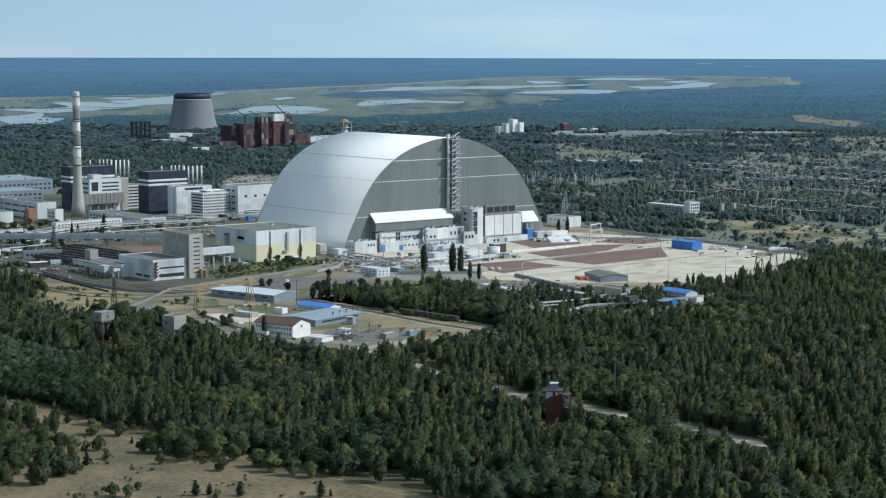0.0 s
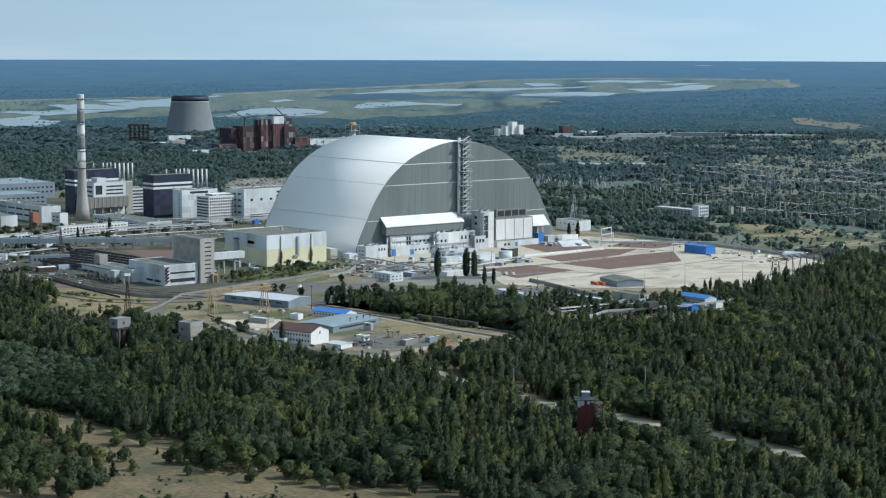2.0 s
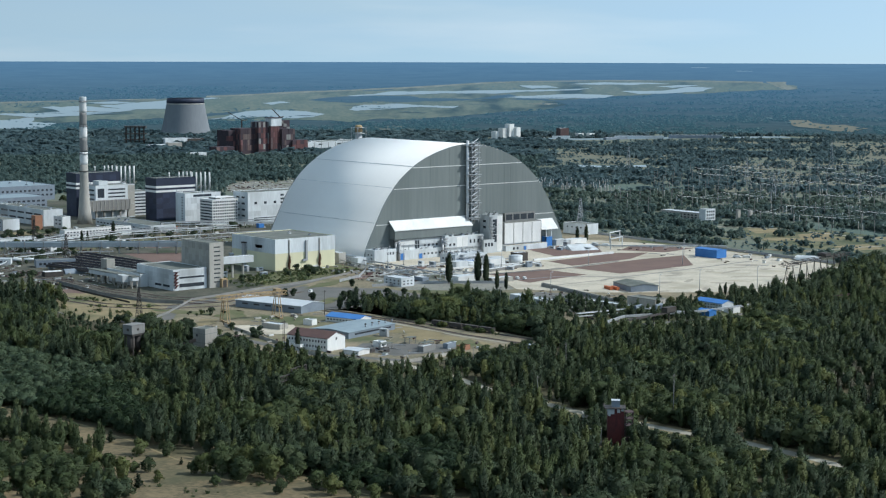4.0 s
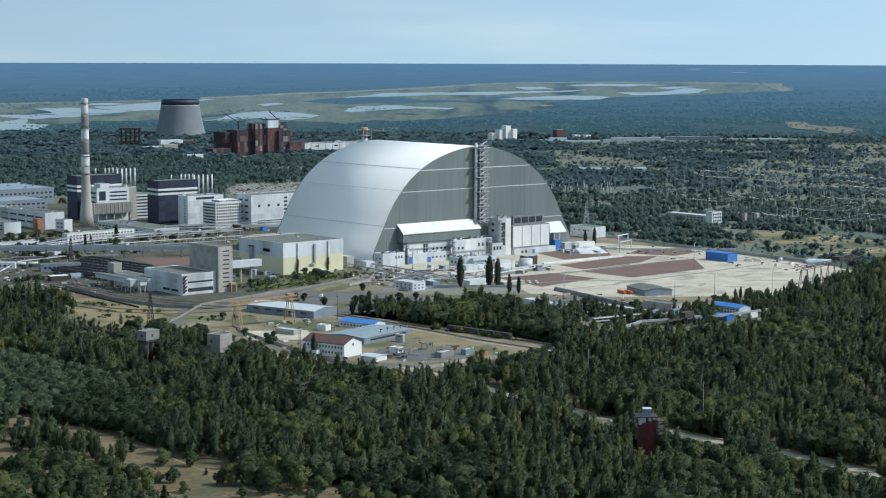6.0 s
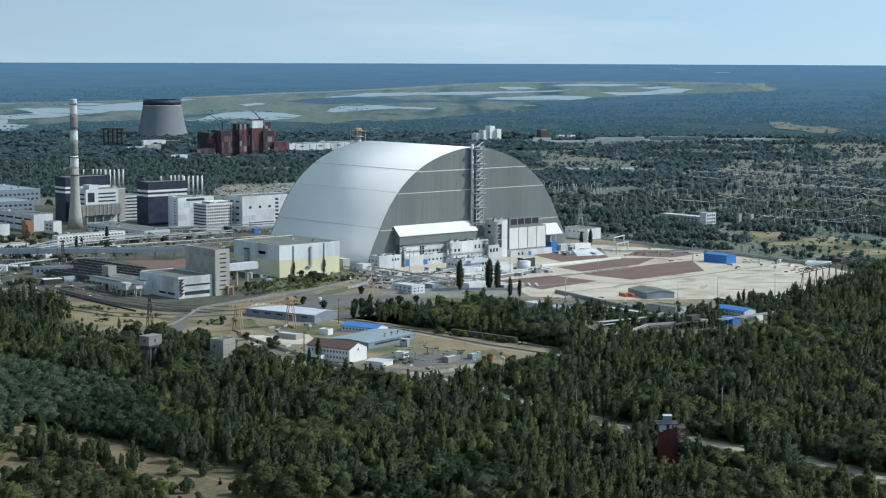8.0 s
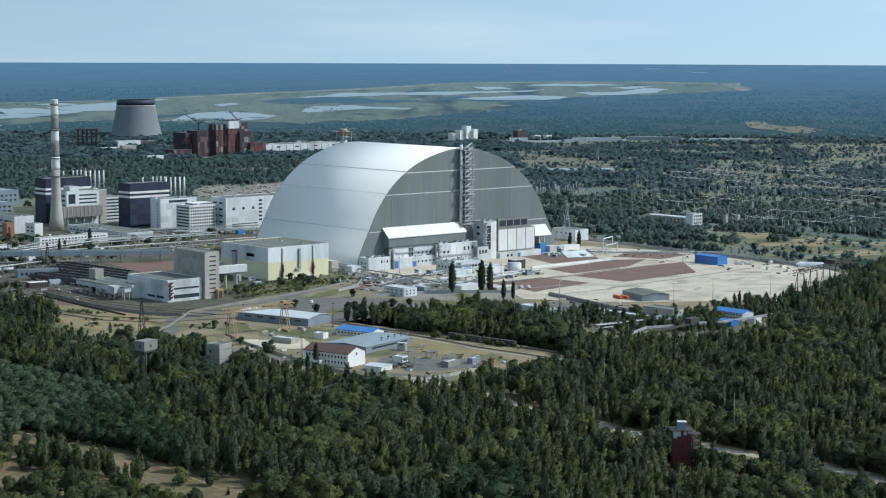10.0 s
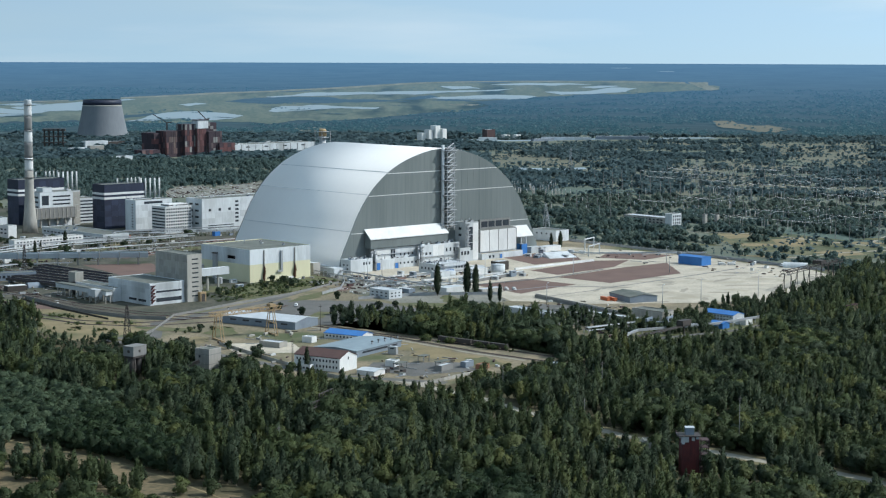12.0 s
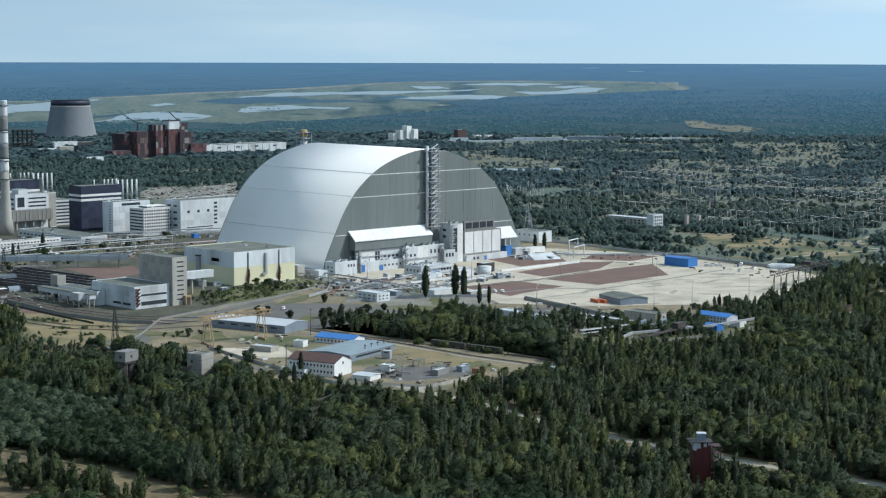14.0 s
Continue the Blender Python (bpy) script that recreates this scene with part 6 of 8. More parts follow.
# weeds on the grass below the storage building and along the plant road
x, y, d = scatter(1250, 1650, 3.4, 26, 45, 66)
k = (inside(x, y, [(-330, -88), (-240, -80), (-160, -46), (-152, -8), (-238, -12), (-300, -30)]) | (inside(x, y, [(-508, -160), (-478, -30), (-440, -70), (-440, -150)]) & (wave(x, y, 50, 68) > 0.74))) & (wave(x, y, 22, 67) + 0.4 * rng.random(len(x)) > 0.62)
k &= np.array([free_spot(a, b, 1.5) for a, b in zip(x, y)])
stamped("weeds", TINY, x[k], y[k], 0.8 + 1.6 * rng.random(k.sum()) ** 2, rng.uniform(1.2, 2.4, k.sum()), M_LEAF_OLIVE, "green weeds and low bushes on the rough grass", "weeds")
# woodland and tree belts on the far land
n = 36000
b, d = rng.uniform(25, 58, n), 4400 * np.exp(rng.random(n) ** 1.5 * math.log(2.2))
mass = wave(b * 70, d * 0.55, 420, 41) + 0.5 * wave(b * 70, d * 0.9, 110, 42)
near_rim = np.interp(b, [26, 28, 30, 37.5, 40.6, 42, 44, 44.5, 46, 48.4, 51], [4420, 4780, 5230, 4990, 5420, 5750, 6400, 7250, 7900, 8370, 9300])
far_rim = np.interp(b, [26, 31.5, 35.7, 39, 42, 46, 51], [6650, 7140, 8180, 9120, 10700, 11600, 10300])
wet = (d > near_rim - 40) & (d < far_rim + 80) & (b < 51)
k = np.where(wet, mass > 1.2, mass > 0.60)
k &= ~((b > 50.1) & (b < 53.5) & (d > 4400) & (d < 5350 - 230 * np.abs(b - 51.2)) & (rng.random(n) < 0.85))
b, d = b[k], d[k]
spots = np.array([land(bb, dd) for bb, dd in zip(b, d)])
stamped("distant_wood", TINY, spots[:, 0], spots[:, 1], (2.0 + 2.4 * rng.random(len(b)) ** 1.5) * 5200 / (d + 800), rng.uniform(1.6, 2.8, len(b)), M_BACKLEAF, "woodland towards the horizon in painted blue haze", "trees", spots[:, 2])

# ---------------------------------------------------------------- the arch's surroundings
old_stack = thing("old_vent_stack", pose(8, 188, 0), "pale vent stack with yellow top behind the arch", "stack")
part("shaft", lathe([(4.2, 0), (3.8, 60), (3.6, 112)], 16), M_OFFWHITE, old_stack)
part("cap", lathe([(4.0, 112), (4.0, 118), (3.2, 119.5)], 16), M_CRANE, old_stack, "faded yellow cap")
for x in (-5.5, 5.5):
    for y in (-5.5, 5.5):
        part("post", beams(0.5, ((x, y, 0), (x, y, 117))), M_STEEL, old_stack)
for z in (104, 110.5, 116.5):
    part("platform", lathe([(6.4, z), (6.4, z + 0.5)], 12), M_STEEL, old_stack)

roof_rng = random.Random(4)


def roof_plant(x0, x1, y0, y1, z, n, big=2.2):
    """Small plant boxes, ducts and rails on a flat roof, each a thing of its own."""
    for _ in range(n * 7 // 10):
        sx, sy, sz = (roof_rng.uniform(0.8, big) for _ in range(3))
        x, y = roof_rng.uniform(x0, x1), roof_rng.uniform(y0, y1)
        if roof_rng.random() < 0.6:
            t = thing("roof_unit", pose(x, y, z), "small grey air handling unit on a flat roof", "roof unit", "roof units")
            part("casing", box(-sx, sx, -sy, sy, 0, sz), roof_rng.choice((M_STEEL, M_OFFWHITE, M_STEELBLUE)), t)
            part("cowl", lathe([(min(sx, sy) * 0.6, sz), (min(sx, sy) * 0.6, sz + 0.5)], 10), M_STEELDARK, t)
        else:
            t = thing("vent_pipe", pose(x, y, z), "thin metal vent pipe on a roof", "vent pipe", "roof vents")
            part("pipe", lathe([(0.35, 0), (0.35, 1.5 + sz)], 8), M_STEEL, t)
            part("cap", lathe([(0.6, 1.5 + sz), (0.6, 1.8 + sz)], 8), M_STEELDARK, t)


roof_plant(-96, -42, -10.8, -8, 8.8, 14, 1.3)
roof_plant(-38, 6, -11, -3, 18.8, 34, 2.2)
roof_plant(-75, -40, -70, -53, 8.8, 26, 2.0)
roof_plant(17, 31, -13, -3, 36.9, 6)
roof_plant(-126, -104, -13, -3, 11.7, 16, 1.8)
roof_plant(-230, -175, -2, 55, 28.2, 7, 1.2)
roof_plant(-52, -8, 440, 460, 33.7, 8)
roof_plant(-45, -16, 391, 411, 29.2, 5)
roof_plant(0, 110, 380, 404, 36.2, 12)
roof_plant(-198, -178, 505, 605, 18.2, 14)
roof_plant(-85, -15, 835, 925, 19.2, 14)
roof_plant(-140, -114, 368, 480, 7.2, 10)
roof_plant(-106, -58, 549, 568, 39.2, 10)
roof_plant(920, 1100, 1545, 1578, 18.3, 8, 4)


def pipe_run(pts, r, mat, label, name="pipeline", legs=8.0):
    """A pipe on short trestles."""
    t = thing(name, pose(0, 0, 0), label, "pipeline")
    part("pipe", beams(2 * r, *zip(pts, pts[1:])), mat, t)
    for a, b in zip(pts, pts[1:]):
        a, b = Vector(a), Vector(b)
        n = max(1, int((b - a).length / legs))
        for k in range(n):
            p = a.lerp(b, (k + 0.5) / n)
            if p.z - r > 0.4:
                part("trestle", box(p.x - 0.2, p.x + 0.2, p.y - 0.2, p.y + 0.2, -0.1, p.z - r + 0.05), M_STEEL, t)
    return t


pipe_run([(-142, 10, 4.5), (-144, -56, 4.5), (-150, -120, 4.5), (-158, -165, 4.5)], 0.55, M_STEEL, "pale insulated pipeline on trestles in front of the arch")
pipe_run([(-150, 20, 3), (-160, -60, 3), (-172, -130, 3)], 0.4, M_STEEL, "thin grey pipeline on trestles in front of the arch")
pipe_run([(1, -95, 1.2), (107, -96, 1.2)], 0.9, M_WHITE, "white pipe lying across the gravel beds")
pipe_run([(-128, -112, 3.2), (-86, -113, 3.2), (-40, -120, 3.2)], 0.7, M_WHITE, "white pipe beside the tank")
pipe_run([(128, -20, 2), (150, -60, 2), (235, -130, 2)], 0.7, M_OFFWHITE, "pale pipe along the edge of the apron")
pipe_run([(-245, -440, 4.5), (-215, -428, 4.5), (-150, -445, 4.5), (-90, -446, 4.5)], 0.8, M_STEEL, "grey heating pipe on trestles by the gatehouse")
pipe_run([(-309, 317, 6), (-256, 351, 6), (-183, 350, 6), (-110, 340, 6)], 0.45, M_STEEL, "pale pipe rack across the plant")
pipe_run([(-300, 330, 4), (-190, 362, 4), (-60, 330, 4)], 0.4, M_OFFWHITE, "white pipe rack across the plant")
pipe_run([(-100, 392, 7), (-30, 372, 7), (40, 340, 7)], 0.5, M_STEEL, "pale pipe rack beside the office block")
pipe_run([(-80, 372, 5), (-20, 352, 5), (30, 330, 5)], 0.6, M_OFFWHITE, "thick white pipe beside the office block")
pipe_run([(-450, 130, 3), (-380, 215, 3), (-320, 228, 3)], 0.4, M_OFFWHITE, "white pipeline beside the rail yard")
pipe_run([(-370, 250, 3), (-280, 205, 3)], 0.4, M_STEEL, "pale pipeline beside the gallery")

# tanks and small plant in front of the arch


def tank(x, y, r, h, mat, label):
    t = thing("storage_tank", pose(x, y, 0), label, "tank")
    part("shell", lathe([(r, 0), (r, h)], 28), mat, t)
    part("roof", lathe([(r + 0.15, h), (r + 0.15, h + 0.3), (0.5, h + 1.0)], 28), M_METALROOF, t)
    part("ladder", beams(0.3, ((-r - 0.3, -0.5, 0), (-r - 0.3, -0.5, h + 1)), ((-r - 0.3, 0.5, 0), (-r - 0.3, 0.5, h + 1))), M_STEEL, t)
    return t


tank(-31, -105, 6.4, 8.5, M_OFFWHITE, "round pale steel tank on the apron")
tank(-76, -88, 6.5, 4.5, M_OFFWHITE, "low round pale tank")
tank(-236, 62, 3, 10, M_STEEL, "slim grey tank behind the storage building")
tank(-226, 55, 3, 10, M_STEEL, "slim grey tank behind the storage building")
for x, y, sx, sy, h, mat, lab in ((-64, -106, 19, 11, 7, M_WHITE, "white plant box beside the tank"), (-96, -96, 14, 10, 6, M_OFFWHITE, "pale plant box on the apron"), (-44, -90, 12, 10, 6, M_OFFWHITE, "pale pump house beside the tank"),
                                  (-14, -88, 14, 9, 8, M_STEELDARK, "dark open frame shelter"), (-158, -172, 22, 12, 4.5, M_WHITE, "low white-roofed shed"), (-140, -196, 24, 8, 4, M_CONC, "low grey shed behind the poplars"),
                                  (-154, 6, 8, 20, 9.5, M_CONC, "pale concrete block beside the arch"), (-162, 24, 6, 26, 7, M_CONC, "pale concrete block beside the arch"), (-150, -18, 10, 10, 6.5, M_OFFWHITE, "white block at the arch's foot"),
                                  (98, -9, 8, 7, 10, M_BLUE, "blue plant box under the small canopy"), (113, -8, 14, 7, 6, M_OFFWHITE, "pale block at the arch's foot"), (132, -8, 24, 9, 5, M_WHITE, "low white block beside the arch"),
                                  (-180, -150, 7, 12, 3.4, M_STEELBLUE, "grey site container")):
    house("plant_box", x, y, sx, sy, h, 0, mat, M_METALROOF, lab + " with flat roof", "plant box", parapet=0.3)
for x0, x1, y0, y1, lab in ((-106, -13, -137, -134, "dark low retaining wall on the apron"),):
    t = thing("retaining_wall", pose(0, 0, 0), lab, "wall")
    part("wall", beams(2.6, ((-106, -136, 1.2), (-13, -119, 1.2))), M_CONC_DARK, t)
    part("coping", beams(0.8, ((-106, -136, 2.8), (-13, -119, 2.8))), M_OFFWHITE, t)
t = thing("retaining_wall", pose(0, 0, 0), "long dark low wall along the apron's edge", "wall")
part("wall", beams(2.8, ((-120, -238, 1.2), (-146, -352, 1.2))), M_CONC_DARK, t)
part("coping", beams(1.0, ((-120, -238, 2.9), (-146, -352, 2.9))), M_CONC, t)
strip("drain_channel", [(-142, -190), (-66, -196), (-16, -236), (60, -232), (173, -224)], 3, 0.24, M_CONC_DARK, "dark drain channel across the concrete apron")
strip("drain_channel", [(-110, -240), (-60, -240), (-16, -236)], 2, 0.24, M_CONC_DARK, "dark drain channel across the concrete apron")
flat("gravel_bed", [(176, -54), (207, -113), (153, -121), (133, -79)], 0.22, M_GRAVEL, "red-brown gravel bed set in the concrete")
flat("gravel_bed", [(-140, -68), (-110, -50), (-104, -68), (-131, -86)], 0.22, M_GRAVEL, "heap of red-brown gravel by the arch")
flat("gravel_bed", [(-290, 100), (-238, 120), (-215, 170), (-270, 205)], 0.12, M_GRAVEL, "reddish gravel ground behind the rail yard")
bm = bmesh.new()
pts = [bm.verts.new(p) for p in ((0, 0, 0.1), (30, 0, 0.1), (30, -18, 0.1), (0, -18, 0.1), (2, 0, 4.5), (28, 0, 4.5))]
for f in ((0, 3, 4), (3, 2, 5, 4), (2, 1, 5), (0, 4, 5, 1)):
    bm.faces.new([pts[i] for i in f])
bmesh.ops.recalc_face_normals(bm, faces=bm.faces)
ramp_ob = part("concrete_ramp", bm, M_OFFWHITE)
ramp_ob.matrix_world = pose(98, -36, 0.1, 0, 0, -20)
tagged(ramp_ob, "white concrete ramp on the red gravel", "ramp")


def portal(x, y, rot, span, h, mat, label, name="pipe_portal", w=0.9):
    t = thing(name, pose(x, y, 0, 0, 0, rot), label, "portal")
    for k in (0, span):
        part("post", box(k - w / 2, k + w / 2, -w / 2, w / 2, -0.2, h), mat, t)
    part("beam", box(-w, span + w, -w / 2, w / 2, h, h + w), mat, t)
    return t


portal(133, -66, 20, 28, 10, M_OFFWHITE, "pale steel portal over the apron road")
portal(178, -20, 20, 24, 10, M_OFFWHITE, "pale steel portal over the apron road")

# lamp posts of the apron


def lamp_post(x, y, h, label="tall thin grey lamp post of the apron"):
    t = thing("lamp_post", pose(x, y, 0), label, "lamp post", "lamp posts")
    part("pole", lathe([(0.32, -0.2), (0.18, h)], 8), M_STEEL, t)
    part("arm", beams(0.2, ((0, 0, h), (1.6, 0, h + 0.3))), M_STEEL, t)
    part("head", box(1.0, 2.4, -0.35, 0.35, h + 0.3, h + 0.6), M_OFFWHITE, t)


for x, y, h in ((-97, -352, 19), (-47, -350, 19), (9, -364, 19), (91, -203, 15), (-155, -69, 20), (-117, -45, 20), (-138, -267, 16), (-60, -118, 18), (20, -150, 15), (150, -150, 15)):
    lamp_post(x, y, h)


def van(x, y, rot, mat, label, long=6.0):
    t = thing("van", pose(x, y, 0.12, 0, 0, rot), label, "van", "parked vans")
    bm = bmesh.new()
    prof = [(0, 0.5), (0, 1.2), (0.9, 1.4), (1.6, 2.4), (long, 2.4), (long, 0.5)]
    sides = [[bm.verts.new((px, py, pz)) for px, pz in prof] for py in (-1, 1)]
    bm.faces.new(sides[0])
    bm.faces.new(sides[1][::-1])
    for k in range(6):
        bm.faces.new((sides[0][k], sides[1][k], sides[1][(k + 1) % 6], sides[0][(k + 1) % 6]))
    bmesh.ops.recalc_face_normals(bm, faces=bm.faces)
    part("body", bm, mat, t)
    part("windscreen", beams(0.15, ((1.0, -0.85, 1.75), (1.0, 0.85, 1.75)), ((1.25, -0.85, 2.0), (1.25, 0.85, 2.0))), M_GLASS, t)
    for wx in (1.2, long - 1.2):
        for wy in (-1.0, 1.0):
            wheel = part("wheel", lathe([(0.38, -0.12), (0.38, 0.12)], 12), M_STEELDARK, t)
            wheel.matrix_local = pose(wx, wy, 0.38, 90)
            part("rim", lathe([(0.2, -0.14), (0.2, 0.14)], 8), M_STEEL, wheel)


for x, y, r, m, l in ((176, -201, 120, M_WHITE, 8), (183, -207, 120, M_WHITE, 8), (200, -215, 30, M_WHITE, 9), (205, -243, 30, M_WHITE, 9), (-105, -191, 70, M_WHITE, 5), (-101, -196, 70, M_WHITE, 5),
                      (-205, -6, 10, M_WHITE, 9), (-196, -8, 0, M_WHITE, 7), (-300, -150, 40, M_WHITE, 5), (-446, -420, 15, M_STEELDARK, 5), (-440, -428, 15, M_STEELDARK, 5)):
    van(x, y, r, m, "parked white van or truck on the paved ground" if m is M_WHITE else "parked dark van in the yard", l)
for k in range(2):
    t = thing("cargo_container", pose(-92 + 3 * k, -292 - 5 * k, 0.12, 0, 0, 70), "red-orange steel cargo container on the apron", "container", "cargo containers")
    part("body", box(0, 12, -1.25, 1.25, 0, 2.6), M_ORANGE, t)
    part("door", box(11.96, 12.06, -1.15, 1.15, 0.1, 2.5), M_RUST, t)


def half_barrel(x, y, rot, long, r, mat, label):
    t = thing("arched_shelter", pose(x, y, 0, 0, 0, rot), label, "shelter")
    bm = bmesh.new()
    n = 12
    rows = [[bm.verts.new((r * math.cos(math.pi * k / n), yy, r * math.sin(math.pi * k / n))) for k in range(n + 1)] for yy in (0, long)]
    for k in range(n):
        bm.faces.new((rows[0][k], rows[0][k + 1], rows[1][k + 1], rows[1][k]))
    bm.faces.new(rows[0])
    bm.faces.new(rows[1][::-1])
    bmesh.ops.recalc_face_normals(bm, faces=bm.faces)
    part("shell", bm, mat, t)
    part("door", box(-r * 0.5, r * 0.5, -0.1, 0.05, 0, r * 0.7), M_STEELDARK, t)
    return t


half_barrel(215, -265, 30, 22, 5, M_OFFWHITE, "pale half-round shelter at the apron's edge")
half_barrel(-395, 92, -100, 30, 4.5, M_STEELBLUE, "blue-grey half-round shelter by the rail yard")

# storage building details
for x, lab in ((-221, "red climbing plant on the yellow wall"), (-187, "red climbing plant on the yellow wall")):
    v, f, g, nv = RND[3]
    me = bpy.data.meshes.new("vine")
    me.from_pydata((v * [4.2, 2, 13.5] + [x, -9.1, 0]).tolist(), [], f.tolist())
    me.materials.append(M_REDLEAF)
    tagged(new("climbing_plant", me), lab, "plant", "climbing plants")
t = thing("wall_duct", pose(-202, -8.2, 0), "tall grey duct on the yellow wall", "duct")
part("duct", box(-1, 1, -1.4, 0, 9, 26), M_STEEL, t)
part("elbow", box(-4.5, 1.0, -1.6, -0.2, 7.5, 9.0), M_STEEL, t)
for x in (-221, -187):
    t = thing("rain_pipe", pose(x, -8.2, 0), "dark rain pipe down the yellow wall", "pipe", "rain pipes")
    part("pipe", box(-0.5, 0.5, -0.6, 0, 0, 27.5), M_CONC_DARK, t)
t = thing("wall_duct", pose(-236, 40, 0), "tall grey duct on the north wall", "duct")
part("duct", box(-3, 0, -2, 2, 0, 22), M_STEEL, t)
part("hood", box(-3.4, 0.2, -2.4, 2.4, 22, 23), M_STEELDARK, t)
t = thing("footbridge", pose(-333, -40, 0), "covered white bridge between tower and storage building", "bridge")
part("deck", box(0, 60, 12, 18, 13, 19), M_OFFWHITE, t)
for k in range(5):
    part("column", box(6 + 11 * k, 7.2 + 11 * k, 14, 16, 0, 13), M_CONC, t)
# red stair on the white hall's corner
t = thing("fire_stair", pose(-381, -69, 0), "rusty red fire stair on the white hall's corner", "stair")
for k in range(5):
    part("flight", beams(0.8, ((1.2, -0.9, 2 + 2.8 * k), (4.2, -0.9, 4.4 + 2.8 * k))), M_RUSTDARK, t)
    part("landing", box(0.4, 5.0, -1.8, -0.15, 4.3 + 2.8 * k, 4.6 + 2.8 * k), M_RUSTDARK, t)
part("backing", box(0.2, 6, -0.14, -0.02, 0, 16.5), M_OFFWHITE, t, "pale pinkish wall panel")
t = thing("wall_portal", pose(-345, -72, 0), "brown doorway frame at the tower's foot", "doorway")
part("frame", box(8, 13.5, -3.5, -0.1, 0, 7.5), M_CRANE, t)
part("opening", box(9, 12.5, -3.62, -3.4, 0, 6.2), M_STEELDARK, t)
house("head_house", -389, 26, 8, 10, 18, 0, M_CONC, M_ROOFGREY, "narrow concrete head house on the annex")
t = thing("loading_gallery", pose(-400, -36, 0), "pale loading gallery on concrete columns", "gallery")
part("deck", box(0, 6, 0, 74, 6.5, 10), M_OFFWHITE, t)
part("roof", box(-0.6, 6.6, -0.6, 74.6, 10, 10.5), M_ROOFGREY, t)
part("cabin", box(-6, 0, 6, 16, 5.5, 11), M_OFFWHITE, t, "pale side cabin on legs")
for k in range(8):
    for x in (0.6, 5.0):
        part("column", box(x - 0.4, x + 0.4, 1 + 10 * k, 1.9 + 10 * k, -0.2, 6.5), M_CONC, t)
for y in (7, 15):
    part("column", box(-5.6, -4.8, y - 0.4, y + 0.4, -0.2, 5.5), M_CONC, t)

# gallery across the plant
t = thing("conveyor_gallery", pose(0, 0, 0), "long blue-grey elevated gallery on columns", "gallery")
A, B = Vector((-520, 385, 0)), Vector((-222, 166, 0))
part("body", beams(4.6, ((A.x, A.y, 9.2), (B.x, B.y, 9.2))), M_GALLERY, t)
part("roof", beams(1.0, ((A.x, A.y, 12.0), (B.x, B.y, 12.0))), M_ROOFBLUE, t)
for k in range(20):
    p = A.lerp(B, (k + 0.5) / 20)
    part("column", box(p.x - 0.6, p.x + 0.6, p.y - 0.6, p.y + 0.6, -0.2, 6.8), M_CONC, t)
    part("joint", box(p.x - 0.35, p.x + 0.35, p.y - 2.9, p.y + 2.9, 6.6, 11.9), M_CONC_DARK, t)
house("long_office", -246, 366, 84, 10, 8, 4, M_WHITE, M_ROOFGREY, "long white office range with window bands", wins=[("W", 2, 82, 1, 7.5, 20, 2, 0.6, 0.4)])
house("long_office", -350, 340, 60, 10, 6, 4, M_OFFWHITE, M_ROOFGREY, "low pale range beside the pipe racks", wins=[("W", 2, 58, 1, 5.5, 14, 1, 0.6, 0.5)])
house("low_store", -440, 215, 50, 10, 5, -35, M_OFFWHITE, M_METALROOF, "low white range beside the rail yard", wins=[("W", 2, 48, 1, 4.5, 10, 1, 0.6, 0.5)])
house("low_store", -392, 150, 36, 12, 6, -20, M_STEELBLUE, M_ROOFGREY, "low blue-grey range by the rail yard", wins=[("W", 2, 34, 1, 5.5, 8, 1, 0.6, 0.5)])
house("open_shelter", -420, 80, 17, 9, 4.5, -10, M_STEELDARK, M_WHITE, "dark open shelter with white roof", parapet=0, over=1.5)
house("brick_house", -226, 470, 9, 9, 15, 0, M_BRICK, M_ROOFGREY, "orange brick stair house beside the workshop")
house("workshop", -260, 480, 20, 60, 12, 0, M_OFFWHITE, M_ROOFGREY, "white workshop with dark window strips", wins=[("N", 4, 56, 3, 11, 5, 2, 0.8, 0.3)])
house("long_shop", -230, 640, 60, 40, 15, 0, M_OFFWHITE, M_ROOFBLUE, "pale shop building behind the stack", wins=[("W", 2, 58, 3, 13, 10, 2, 0.6, 0.4)])
house("long_shop", -160, 700, 70, 60, 16, 0, M_STEELBLUE, M_ROOFBLUE, "blue-grey shop building behind the stack", wins=[("W", 2, 68, 3, 14, 10, 2, 0.6, 0.4)])
# bridge between the stack and the white block
t = thing("cable_bridge", pose(-125, 535, 0), "panelled grey bridge on columns beside the stack", "bridge")
part("deck", box(0, 58, 0, 8, 10, 22), M_CONC_DARK, t)
for k in range(11):
    part("rib", box(1 + 5.5 * k, 1.8 + 5.5 * k, -0.5, -0.02, 9.5, 22.5), M_CONC, t)
for k in range(6):
    part("column", box(2 + 10.6 * k, 3.6 + 10.6 * k, 2, 5, -0.2, 10), M_CONC, t)
